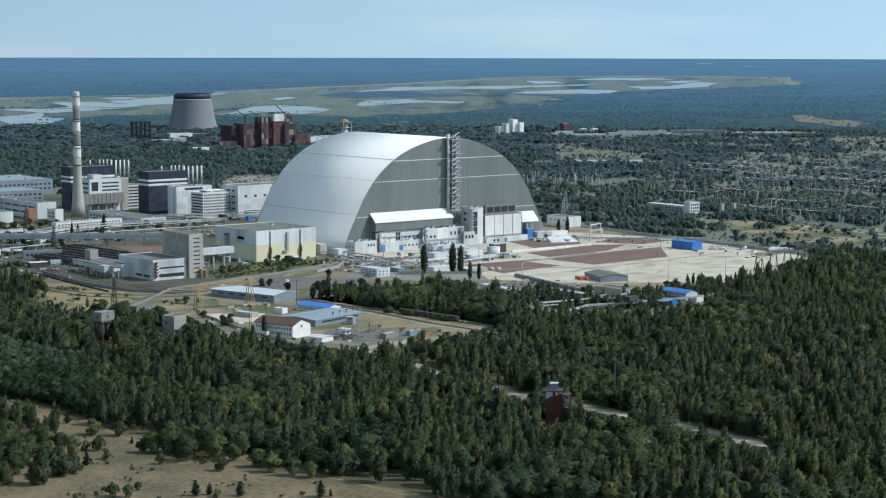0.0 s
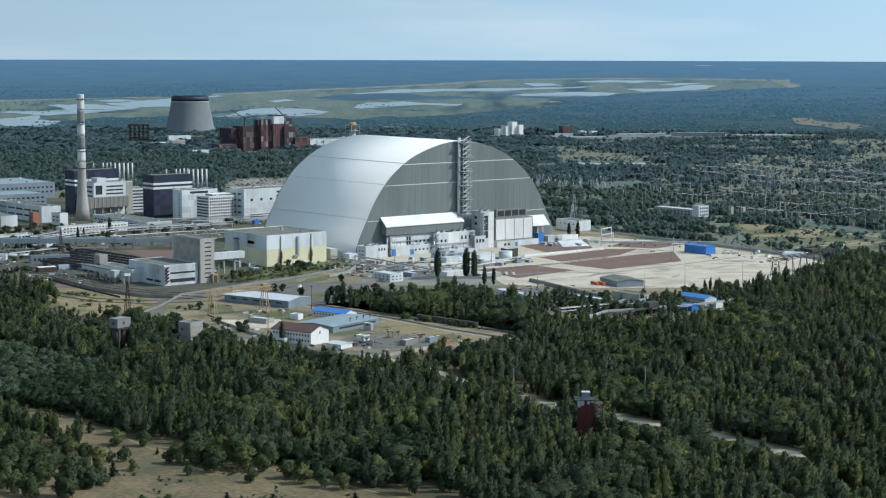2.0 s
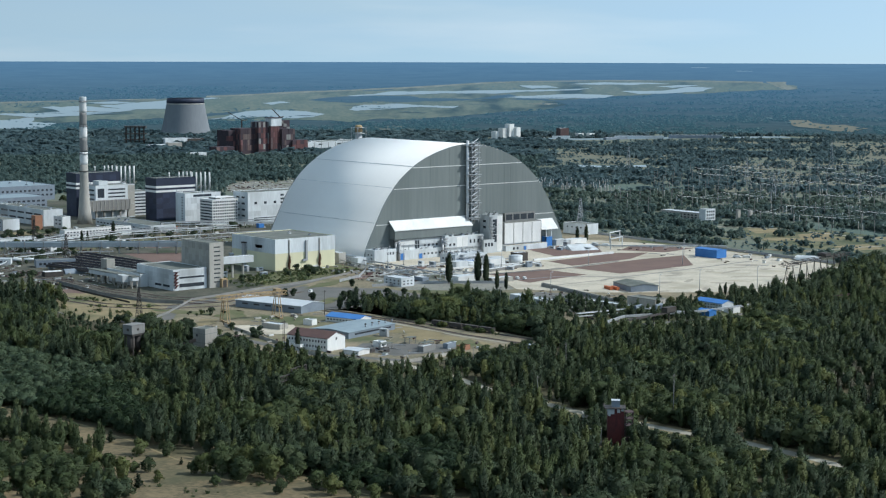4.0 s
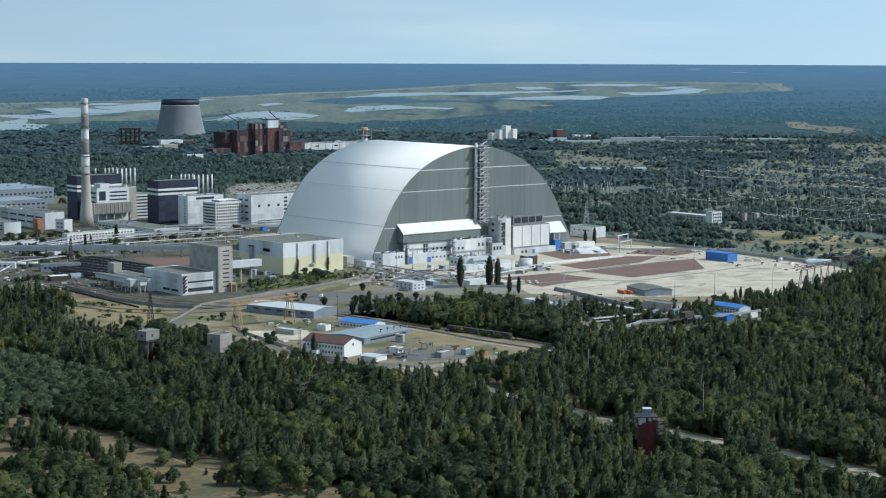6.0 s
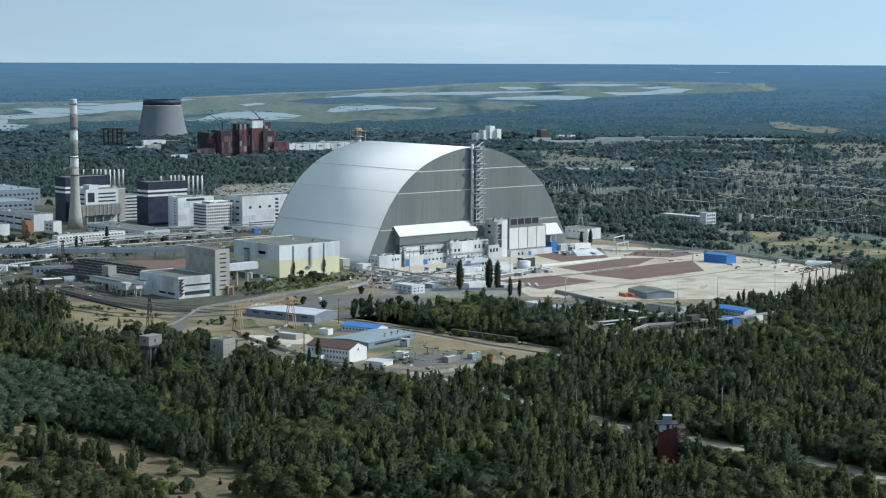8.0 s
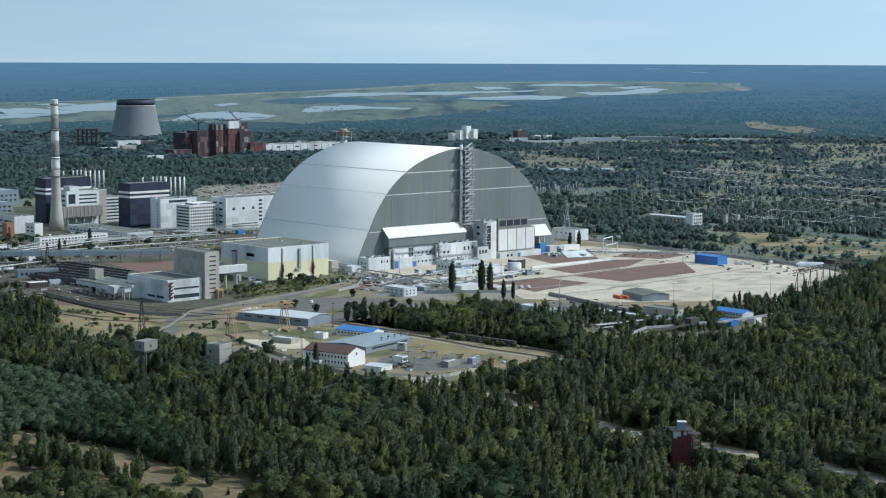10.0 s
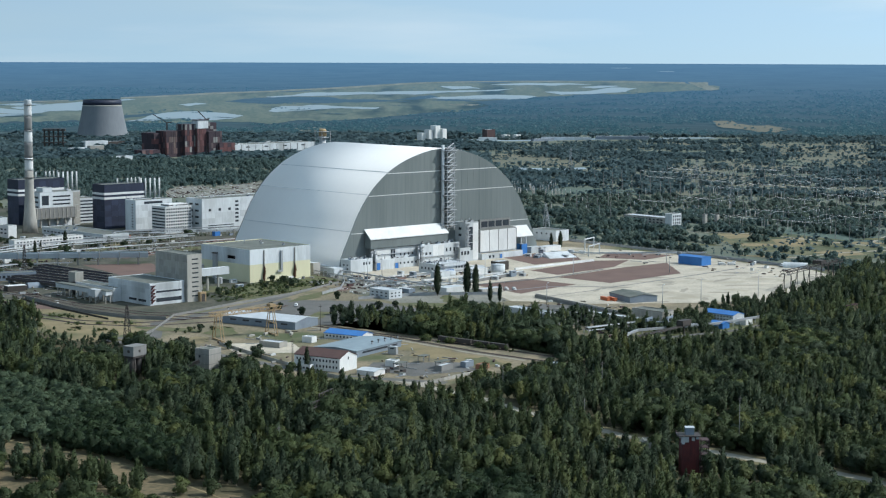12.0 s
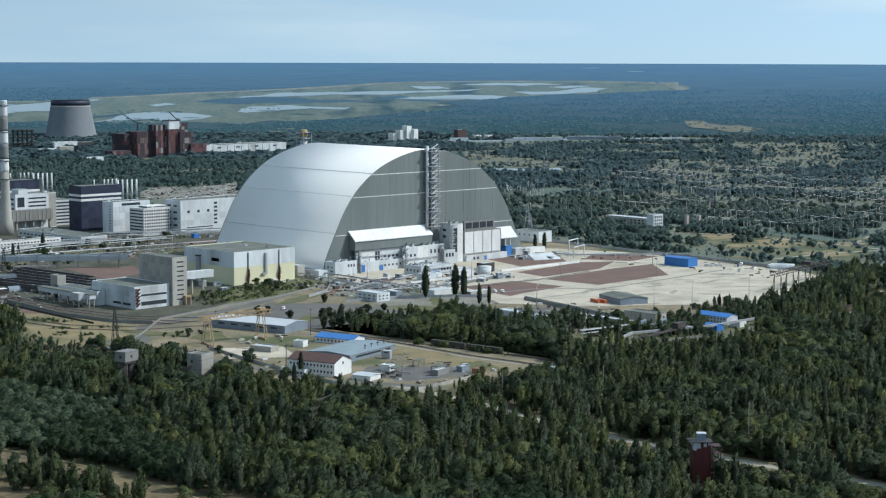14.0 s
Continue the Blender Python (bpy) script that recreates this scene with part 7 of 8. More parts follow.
# white vent pipes of the units
for x0, y0, zb in ((4, 474, 34), (-8, 628, 34)):
    for k in range(5):
        t = thing("flue_pipe", pose(x0 - 5.2 * k, y0 + 1.5 * k, zb), "tall white flue pipe on the reactor block", "flue pipe", "flue pipes")
        part("pipe", lathe([(0.95, -1.0), (0.95, 21.0)], 12), M_WHITE, t)
        part("top", lathe([(1.1, 21.0), (1.1, 21.6)], 12), M_STEELDARK, t)
        part("bracket", beams(0.5, ((0, 0, 6), (-3, 6, 2))), M_OFFWHITE, t)
    for k in range(5):
        t = thing("flue_pipe", pose(x0 - 16 - 5.4 * k - (8 if k == 4 else 0), y0 + 16, 49), "short white flue pipe behind the block", "flue pipe", "flue pipes")
        part("pipe", lathe([(0.85, -1.0), (0.85, 6.5)], 12), M_WHITE, t)
        part("top", lathe([(1.0, 6.5), (1.0, 7.0)], 12), M_STEELDARK, t)
# dark sidings under long roofs
for k in range(7):
    t = thing("siding_roof", pose(-315 - 12 * k, 199 - 11 * k, 0, 0, 0, 183.5 + 0.8 * k), "long dark flat roof over a siding", "roof", "siding roofs")
    part("roof", box(-4.4, 4.4, 0, 100 + 4 * k, 4.0, 4.5), M_TAR, t)
    part("fascia", box(4.42, 4.6, 0, 100 + 4 * k, 2.6, 4.6), M_STEELDARK, t)
    part("gutter", box(-4.75, -4.42, 0, 100 + 4 * k, 4.1, 4.65), M_CONC, t, "pale gutter edge")
    for j in range(6):
        part("post", box(-0.2, 0.2, 4 + 17 * j, 4.4 + 17 * j, -0.1, 4.0), M_STEELDARK, t)
# railway


def railway(pts, label):
    strip("ballast_bed", pts, 5.0, 0.16, M_BALLAST, label)
    t = thing("railway_track", pose(0, 0, 0), "two rusty rails on a grey ballast bed", "railway")
    for s in (-0.76, 0.76):
        part("rail", beams(0.16, *(((a[0] + s, a[1], 0.32), (b[0] + s, b[1], 0.32)) for a, b in zip(pts, pts[1:]))), M_RUST, t)


railway([(-425, 160), (-426, 50), (-432, -40), (-424, -100), (-405, -150)], "dark ballast of a siding")
railway([(-418, 150), (-419, 50), (-424, -40), (-414, -100), (-390, -150)], "dark ballast of a siding")
railway([(-411, 140), (-412, 60), (-416, -30), (-404, -100), (-370, -140)], "dark ballast of a siding")
railway([(-352, -240), (-349, -300), (-345, -328), (-345, -359), (-346, -397), (-341, -446), (-325, -520)], "dark ballast of a railway")
railway([(-345, -240), (-342, -300), (-337, -328), (-332, -359), (-327, -397), (-323, -446), (-312, -520)], "dark ballast of a railway")
railway([(-466, 74), (-473, -24), (-463, -102), (-436, -140), (-382, -152), (-300, -128)], "dark ballast of a railway along the plant wall")
railway([(-477, 55), (-483, -41), (-472, -118), (-446, -155), (-393, -172), (-300, -140)], "dark ballast of a railway along the plant wall")
strip("path_road", [(-358, -240), (-355, -300), (-351, -328), (-351, -359), (-352, -397), (-347, -446)], 3.2, 0.20, M_ROAD, "pale gravel path beside the railway")
for k in range(4):
    a = Vector((-333.5, -350)).lerp(Vector((-325.5, -410)), k / 4)
    t = thing("freight_wagon", pose(a.x, a.y, 0.4, 0, 0, 7.5), "dark grey freight wagon on the track", "wagon", "freight wagons")
    part("body", box(-1.5, 1.5, -13.5, 0, 1.1, 3.6), M_STEELDARK, t)
    part("frame", box(-1.3, 1.3, -13.9, 0.4, 0.7, 1.1), M_STEELDARK, t)
    for wy in (-11.5, -9.7, -3.8, -2.0):
        wheel = part("wheelset", lathe([(0.47, -0.9), (0.47, 0.9)], 10), M_STEELDARK, t)
        wheel.matrix_local = pose(0, wy, 0.35, 0, 90)

for k in range(3):
    t = thing("tank_wagon", pose(-396 + 9.5 * k, 204 - 5.5 * k, 0.4, 0, 0, 60), "pale tank wagon on the siding", "wagon", "tank wagons")
    shell_part = part("shell", lathe([(0.6, -4.6), (1.4, -4.3), (1.4, 4.3), (0.6, 4.6)], 14), M_OFFWHITE, t)
    shell_part.matrix_local = pose(0, 0, 2.4, 90)
    part("frame", box(-1.2, 1.2, -5, 5, 0.6, 1.0), M_STEELDARK, t)
    part("dome", lathe([(0.7, 3.7), (0.7, 4.3)], 10), M_OFFWHITE, t)
# fences and walls
fence_mesh = {}


def fence(pts, h, mat, label, step=6.0):
    t = thing("fence", pose(0, 0, 0), label, "fence")
    for a, b in zip(pts, pts[1:]):
        a, b = Vector(a), Vector(b)
        n = max(1, round((b - a).length / step))
        L = (b - a).length / n
        ang = math.degrees(math.atan2(b.y - a.y, b.x - a.x))
        key = (round(L, 1), h, mat.name)
        if key not in fence_mesh:
            made = []
            for nm, bx in (("panel", (0.15, L - 0.15, -0.08, 0.08, 0.05, h)), ("post", (-0.15, 0.15, -0.16, 0.16, -0.3, h + 0.15))):
                me = bpy.data.meshes.new(nm)
                bm = box(*bx)
                bm.to_mesh(me)
                bm.free()
                me.materials.append(mat)
                made.append((nm, me))
            fence_mesh[key] = made
        for k in range(n):
            p = a.lerp(b, k / n)
            for nm, me in fence_mesh[key]:
                o = new(nm, me)
                o.parent = t
                o.matrix_local = pose(p.x, p.y, 0, 0, 0, ang)


fence([(-500, -215), (-452, -178), (-400, -128), (-330, -108), (-260, -92), (-180, -60)], 1.9, M_CONC_DARK, "grey concrete panel wall along the plant road")
fence([(-430, 40), (-440, -60), (-430, -120), (-415, -140)], 2.6, M_CONC_DARK, "dark concrete panel wall along the rail yard")
fence([(-455, -260), (-470, -340), (-482, -430), (-478, -470), (-395, -458)], 2.2, M_CONC, "grey concrete wall of the yard")
fence([(-250, -466), (-222, -446), (-138, -462), (-84, -450), (-40, -405)], 1.5, M_CONC_DARK, "low grey concrete wall by the gatehouse")
fence([(228, 48), (222, -60), (218, -150), (207, -290)], 2.6, M_STEEL, "grey mesh fence round the apron", 8)
fence([(-235, -150), (-180, -165), (-130, -205)], 2.4, M_STEEL, "grey mesh fence in front of the arch", 8)

fence([(-238, -108), (-205, -92), (-175, -62), (-158, -40)], 2.6, M_STEEL, "grey mesh fence below the storage building", 8)
fence([(-436, 45), (-443, -32), (-446, -110)], 1.5, M_STEELDARK, "dark low fence between the road and the rail yard", 7)

# yellow gantry crane
t = thing("gantry_crane", pose(0, 0, 0), "rusty yellow gantry crane over the stock yard", "crane")
for nm, feet, top in (("portal_leg", ((-443, -237), (-448, -255)), (-445.5, -246)), ("portal_leg", ((-398, -239), (-403, -257)), (-400.5, -248))):
    for fx, fy in feet:
        for s in (-1.2, 1.2):
            part(nm, beams(0.45, ((fx + s, fy, 0), (top[0] + s * 0.6, top[1] + (fy - top[1]) * 0.25, 17.5))), M_CRANE, t)
    part("sill", beams(0.9, ((feet[0][0], feet[0][1], 0.8), (feet[1][0], feet[1][1], 0.8))), M_CRANE, t)
    part("tie", beams(0.5, ((feet[0][0] * 0.5 + top[0] * 0.5, feet[0][1] * 0.5 + top[1] * 0.5 + 1.2, 9), (feet[1][0] * 0.5 + top[0] * 0.5, feet[1][1] * 0.5 + top[1] * 0.5 - 1.2, 9))), M_CRANE, t)
for y in (-1.8, 1.8):
    for z in (17.5, 20.2):
        part("girder", beams(0.4, ((-452, -245.5 + y, z), (-393, -248.5 + y, z))), M_CRANE, t)
bm = bmesh.new()
for k in range(20):
    for y in (-1.8, 1.8):
        x = -452 + 2.95 * k
        add_beam(bm, (x, -245.5 + y - 0.15 * k, 17.5 if k % 2 else 20.2), (x + 2.95, -245.6 + y - 0.15 * k, 20.2 if k % 2 else 17.5), 0.35)
part("bracing", bm, M_CRANE, t)
part("trolley", box(-403, -398, -250, -246, 20.4, 22.0), M_CRANE, t)

# red tower in the wood
t = thing("red_tower", pose(-521.3, -723.9, 0, 0, 0, -42) @ Matrix.Diagonal((0.92, 0.92, 0.91, 1)), "dark red ruined tower with pale cabin on top", "tower")
part("body", box(-4.6, 4.6, -4.6, 4.6, -0.5, 17.8), M_RUSTDARK, t)
part("upper_wall", box(-4.5, 4.5, -4.5, 4.5, 17.8, 21.0), M_RUSTDARK, t)
for x0, x1, z0, z1 in ((-4.5, -3.0, 17.0, 20.9), (-3.0, -0.9, 18.0, 20.9), (0.6, 2.2, 18.8, 20.7), (2.8, 4.4, 19.6, 20.8)):
    part("bare_panel", box(x0, x1, -4.72, -4.52, z0, z1), M_OFFWHITE, t, "pale panel where the red paint is gone")
for y0, y1, z0, z1 in ((-4.4, -2.0, 17.4, 20.9), (0.5, 2.6, 18.8, 20.8)):
    part("bare_panel", box(-4.72, -4.52, y0, y1, z0, z1), M_OFFWHITE, t, "pale panel where the red paint is gone")
part("deck", box(-6.6, 5.4, -5.4, 5.2, 21.0, 21.4), M_STEELDARK, t)
part("cabin", box(-2.2, 2.2, -2.2, 2.2, 21.4, 25.0), M_STEELBLUE, t)
part("cabin_roof", box(-2.4, 2.4, -2.4, 2.4, 25.0, 25.3), M_METALROOF, t, "pale metal cabin roof")
for x, y in ((-6.4, -5.2), (5.2, -5.2)):
    part("railing", beams(0.15, ((x, y, 21.4), (x, y, 22.5)), ((x, y, 22.5), (x, 5.0, 22.5)), ((x, 5.0, 22.5), (x, 5.0, 21.4))), M_RUST, t)
bm = bmesh.new()
for x, y in ((5.4, -4), (9.5, -4), (5.4, 3), (9.5, 3)):
    add_beam(bm, (x, y, 0), (x, y, 19.5), 0.4)
part("scaffold_post", bm, M_RUST, t)
for k in range(5):
    z = 3.5 + 3.8 * k
    part("scaffold_deck", box(5.0, 9.9, -4.3, 3.3, z, z + 0.25), M_RUST, t)
    part("scaffold_brace", beams(0.3, ((5.4, -4, z - 3.2), (9.5, -4, z)), ((9.5, -4, z - 3.2), (5.4, -4, z))), M_RUST, t)
house("tower_annex", -531.5, -716, 6, 6, 6.5, -42, M_CONC, M_METALROOF, "small concrete annex with pale roof beside the red tower", "annex")
house("wood_hut", -499, -677, 9, 8, 5, -42, M_CONC, M_ROOFGREY, "small ruined concrete hut among the trees", "hut")
house("wood_hut", -357, -482, 6, 8, 3.5, 20, M_STEELBLUE, M_METALROOF, "small blue-grey hut among the trees", "hut")
house("wood_hut", -330, -500, 12, 4, 4.5, 20, M_STEELDARK, M_OFFWHITE, "dark shelter with pale roof among the trees", "shelter")
t = thing("silo_tower", pose(-577, -340, 0, 0, 0, 15), "ruined concrete bunker on dark steel silos", "silo")
part("bunker", box(-6, 6, -4, 4, 16.5, 22.2), M_CONC_DARK, t)
part("roof", box(-6.2, 6.2, -4.2, 4.2, 22.2, 22.6), M_CONC_DARK, t)
part("window", box(-1.2, 0.4, -4.1, -3.9, 18.6, 20.2), M_STEELDARK, t)
part("window", box(-6.1, -5.9, -1.2, 0.6, 18.6, 20.2), M_STEELDARK, t)
part("skirt", box(-5.6, 5.6, -3.6, 3.6, 15.2, 16.5), M_STEELDARK, t)
for x in (-3, 3):
    part("silo", lathe([(0.5, 3.5), (2.6, 7.5), (2.6, 16.5)], 14), M_STEELDARK, t).matrix_local = pose(x, 0, 0)
for x in (-4.6, 4.6):
    for y in (-3.6, 3.6):
        part("leg", box(x - 0.3, x + 0.3, y - 0.3, y + 0.3, -0.2, 16.5), M_STEELDARK, t)
t = thing("loading_chute", pose(-535, -352, 0), "sloping dark chute beside the ruined tower", "chute")
part("chute", beams(2.0, ((0, 4, 9), (-16, 14, 2))), M_STEELDARK, t)
part("post", beams(0.5, ((-10, 10, 0), (-10, 10, 4))), M_STEELDARK, t)


def lattice(x, y, h, w, arms, mat=None, label="dark lattice pylon"):
    t = thing("lattice_pylon", pose(x, y, 0, 0, 0, 35), label, "pylon", "pylons")
    mat = mat or M_STEELDARK
    for sx in (-1, 1):
        for sy in (-1, 1):
            part("leg", beams(0.28, ((sx * w, sy * w, -0.2), (sx * w * 0.2, sy * w * 0.2, h))), mat, t)
    n = 7
    for side in range(4):
        c, s = math.cos(side * math.pi / 2), math.sin(side * math.pi / 2)
        for first in (1, -1):
            bm = bmesh.new()
            prev = None
            for k in range(n + 1):      # one bent bar that zigzags up the face
                a, wk, z = first * (1 - 2 * (k % 2)), w * (1 - 0.8 * k / n), h * k / n
                p = Vector((wk * c - a * wk * s, wk * s + a * wk * c, z))
                ring = [bm.verts.new(p + Vector((i * c * 0.09, i * s * 0.09, j * 0.11))) for i, j in ((1, 1), (-1, 1), (-1, -1), (1, -1))]
                if prev:
                    for q in range(4):
                        bm.faces.new((prev[q], prev[(q + 1) % 4], ring[(q + 1) % 4], ring[q]))
                prev = ring
            part("bracing", bm, mat, t)
    for z, reach in arms:
        part("cross_arm", beams(0.3, ((-reach, 0, z), (reach, 0, z))), mat, t)


lattice(-500, -216, 27, 2.4, ((24, 4), (20, 5)), label="dark lattice pylon at the wood's edge")
lattice(-346, 178, 26, 2.2, ((23, 4), (19, 4)), label="dark lattice pylon beside the sidings")
lattice(-428, 180, 26, 2.2, ((23, 4), (19, 4)), label="dark lattice pylon beside the gallery")
lattice(-300, 330, 26, 2.2, ((23, 4), (19, 4)), label="dark lattice pylon beside the pipe racks")
for x, y, h, lab in ((-486, -378, 21, "slim dark power pole beside the white house"), (-482, -374, 20, "slim dark power pole beside the white house"), (-364, -258, 19, "slim dark power pole beside the warehouse"),
                     (-458, -705, 27, "tall pale pole beside the forest road"), (-470, -610, 14, "grey pole beside the forest road"), (-640, -560, 15, "grey pole at the meadow's edge"), (-400, -560, 20, "tall grey pole in the wood"),
                     (-437, -515, 16, "grey pole in the wood"), (-250, -330, 20, "slim grey pole between the trees"), (-655, -665, 11, "grey pole at the meadow's edge")):
    t = thing("power_pole", pose(x, y, 0), lab, "pole", "power poles")
    part("pole", lathe([(0.24, -0.2), (0.13, h)], 8), M_CONC_DARK if "pale" in lab or "grey" in lab else M_STEELDARK, t)
    part("cross_arm", box(-1.5, 1.5, -0.12, 0.12, h - 1.4, h - 1.1), M_STEELDARK, t)

# dark crane rail at the apron's corner
t = thing("crane_trestle", pose(68, -350, 0, 0, 0, 12), "rusty dark steel crane trestle among the trees", "trestle")
for k in range(5):
    for y in (-4, 4):
        part("leg", beams(0.42, ((26 * k - 2.5, y, 0), (26 * k, y * 0.7, 14.5))), M_STEELDARK, t)
        part("leg", beams(0.42, ((26 * k + 2.5, y, 0), (26 * k, y * 0.7, 14.5))), M_STEELDARK, t)
for y in (-2.8, 2.8):
    for z in (14.5, 17.0):
        part("chord", beams(0.45, ((-10, y, z), (112, y, z))), M_STEELDARK, t)
bm = bmesh.new()
for k in range(24):
    for y in (-2.8, 2.8):
        add_beam(bm, (-10 + 5 * k, y, 14.5 if k % 2 else 17), (-5 + 5 * k, y, 17 if k % 2 else 14.5), 0.28)
part("bracing", bm, M_STEELDARK, t)
part("trolley", box(60, 70, -4, 4, 17.2, 20.0), M_STEELDARK, t)
t = thing("crane_trestle", pose(20, -470, 0, 0, 0, -12), "low rusty steel trestle in the wood", "trestle")
for y in (-2, 2):
    part("chord", beams(0.7, ((-40, y, 7), (60, y, 7))), M_RUST, t)
for k in range(5):
    part("leg", beams(0.7, ((-38 + 24 * k, 0, 0), (-38 + 24 * k, 0, 7))), M_RUST, t)
t = thing("crane_trestle", pose(-215, -455, 0, 0, 0, 10), "dark steel conveyor trestle between the trees", "trestle")
for y in (-1.5, 1.5):
    part("chord", beams(0.8, ((-40, y, 8), (30, y, 8))), M_STEELDARK, t)
for k in range(4):
    part("leg", beams(0.7, ((-36 + 20 * k, 0, 0), (-36 + 20 * k, 0, 8))), M_STEELDARK, t)
part("drive_head", box(18, 30, -2.5, 2.5, 8.4, 12), M_STEELDARK, t)
for x, y, r, L in ((-560, -500, 25, 18), (-585, -520, 25, 14)):
    t = thing("crane_trestle", pose(x, y, 0, 0, 0, r), "short dark steel frame in the wood", "trestle")
    for z in (11, 14):
        part("chord", beams(0.6, ((-L / 2, 0, z), (L / 2, 0, z))), M_STEELDARK, t)
    part("brace", beams(0.35, *(((-L / 2 + 3 * k, 0, 11 if k % 2 else 14), (-L / 2 + 3 * k + 3, 0, 14 if k % 2 else 11)) for k in range(int(L / 3)))), M_STEELDARK, t)
    for k in (-1, 1):
        part("leg", beams(0.6, ((k * L / 2, 0, 0), (k * L / 2, 0, 14))), M_STEELDARK, t)

# yard clutter
house("kiosk", -426, -407, 6, 7, 3.4, 15, M_WHITE, M_METALROOF, "small white kiosk in the yard", "cabin", wins=[("W", 0.6, 5.4, 0.5, 3.2, 1, 1, 0.8, 0.6)])
house("lean_to", -416, -440, 14, 5, 3.2, 15, M_CONC_DARK, M_METALROOF, "grey open lean-to in the yard", "shed")
house("lean_to", -475.5, -383, 4, 18, 3.4, 15, M_WHITE, M_METALROOF, "white porch along the house", "porch", wins=[("N", 1, 17, 0.6, 3.2, 6, 1, 0.6, 0.5)])
house("store_box", -404, -297, 6, 8, 3.6, 15, M_WHITE, M_METALROOF, "white store box beside the barrack", "cabin")
house("store_box", -392, -452, 9, 5, 2.6, 15, M_BRICK, M_ROOFGREY, "brick-red steel box in the yard", "container")
house("store_box", -395, -440, 10, 4, 3, 15, M_STEELBLUE, M_METALROOF, "grey-blue store box in the yard", "container")
for k in range(6):
    x, y = -440 + 60 * roof_rng.random(), -300 + 60 * roof_rng.random()
    t = thing("concrete_slab", pose(x, y, 0.06, 0, 0, roof_rng.uniform(0, 90)), "stack of pale concrete slabs in the yard", "slabs", "slab stacks")
    for j in range(3):
        part("slab", box(-3, 3, -0.8, 0.8, 0.45 * j, 0.45 * j + 0.36), M_CONC, t)
flat("slab_pavement", [(-470, -300), (-452, -258), (-412, -285), (-432, -325)], 0.15, M_APRON, "pale concrete ground of the stock yard")
flat("slab_pavement", [(-445, -400), (-425, -385), (-380, -425), (-395, -450), (-440, -440)], 0.15, M_ASPHALT, "grey paved ground of the yard")

# ---------------------------------------------------------------- far buildings
ruin_rng = random.Random(41)
ruin_mesh = {}


def ruin_block(x, y, sx, sy, h, z0, mats, label, holes=0.16, cell=(5.0, 11.0)):
    """A raw block skinned with odd panels, some fallen out."""
    # solid wall coloured dark, so that gaps read as shaded openings
    t = house("reactor_ruin", x, y, sx, sy, h, 0, M_RUINDARK, M_RUINDARK, label, "ruin", parapet=0)
    for face, length in (("W", sx), ("N", sy)):
        nu, nz = max(2, round(length / cell[0])), max(2, round((h - z0) / cell[1]))
        du, dz = length / nu, (h - z0) / nz
        for i in range(nu):
            for k in range(nz):
                if ruin_rng.random() < holes:
                    continue
                m = ruin_rng.choice(mats)
                key = (round(du, 2), round(dz, 2), m.name)
                if key not in ruin_mesh:
                    bm = box(-du / 2 + 0.2, du / 2 - 0.2, -0.5, -0.03, 0.2, dz - 0.2)
                    ruin_mesh[key] = bpy.data.meshes.new("panel")
                    bm.to_mesh(ruin_mesh[key])
                    bm.free()
                    ruin_mesh[key].materials.append(m)
                ob = new("panel", ruin_mesh[key])
                ob.parent = t
                u, z = (i + 0.5) * du, z0 + k * dz
                ob.matrix_local = pose(u, 0, z) if face == "W" else pose(0, u, z, 0, 0, -90)
    return t


RED = (M_RUINRED, M_RUINRED, M_RUINDARK, M_RUINDARK, M_RUINPALE)
ruin_block(757, 1580, 20, 40, 44, 4, (M_RUINDARK, M_RUINDARK, M_RUINRED), "dark maroon end block of the unfinished reactor building", 0.3, (8, 9))
ruin_block(772, 1562, 36, 34, 48, 6, RED, "dark red unfinished reactor building with fallen panels", 0.15)
ruin_block(806, 1552, 26, 26, 60, 8, (M_RUINDARK, M_CONC_DARK, M_RUINRED, M_RUINRED), "rust-red and grey unfinished reactor hall", 0.2)
tower_block = ruin_block(830, 1546, 25, 24, 52, 8, (M_RUINRED, M_RUINRED, M_RUINRED, M_RUINPALE), "rust-red tower of the ruin with pale box on top", 0.1)
part("top_box", box(0.5, 24.5, -1.2, 18, 51.9, 67), M_OFFWHITE, tower_block, "pale grey clad box")
part("box_roof", box(-0.5, 26, -2, 19, 67, 68.2), M_RUINDARK, tower_block)
ruin_block(855, 1550, 22, 28, 62, 8, (M_RUINDARK, M_CONC_DARK, M_RUINDARK, M_RUINRED), "dark stair tower of the ruin", 0.3, (7, 6))
ruin_block(852, 1540, 30, 9, 46, 4, (M_CONC_DARK, M_RUINPALE, M_RUINRED, M_RUINDARK), "grey and red frame of an unfinished hall", 0.25)
ruin_block(873, 1535, 36, 30, 24, 0, (M_RUINRED, M_RUINRED, M_RUINDARK), "dark red low hall of the ruin", 0.08, (9, 8))
ruin_block(703, 1540, 40, 24, 16, 0, (M_RUINRED, M_RUINRED, M_RUINDARK), "dark red low ruin", 0.1, (8, 8))
windows_hall = house("long_hall", 911, 1541, 196, 40, 18.5, 0, M_OFFWHITE, M_ROOFGREY, "long pale unfinished turbine hall", wins=[("W", 10, 190, 11, 17, 4, 1, 0.2, 0.4)])
for k in range(11):
    part("pilaster", box(17 * k, 17 * k + 0.8, -0.6, -0.05, 0, 18), M_CONC_DARK, windows_hall)
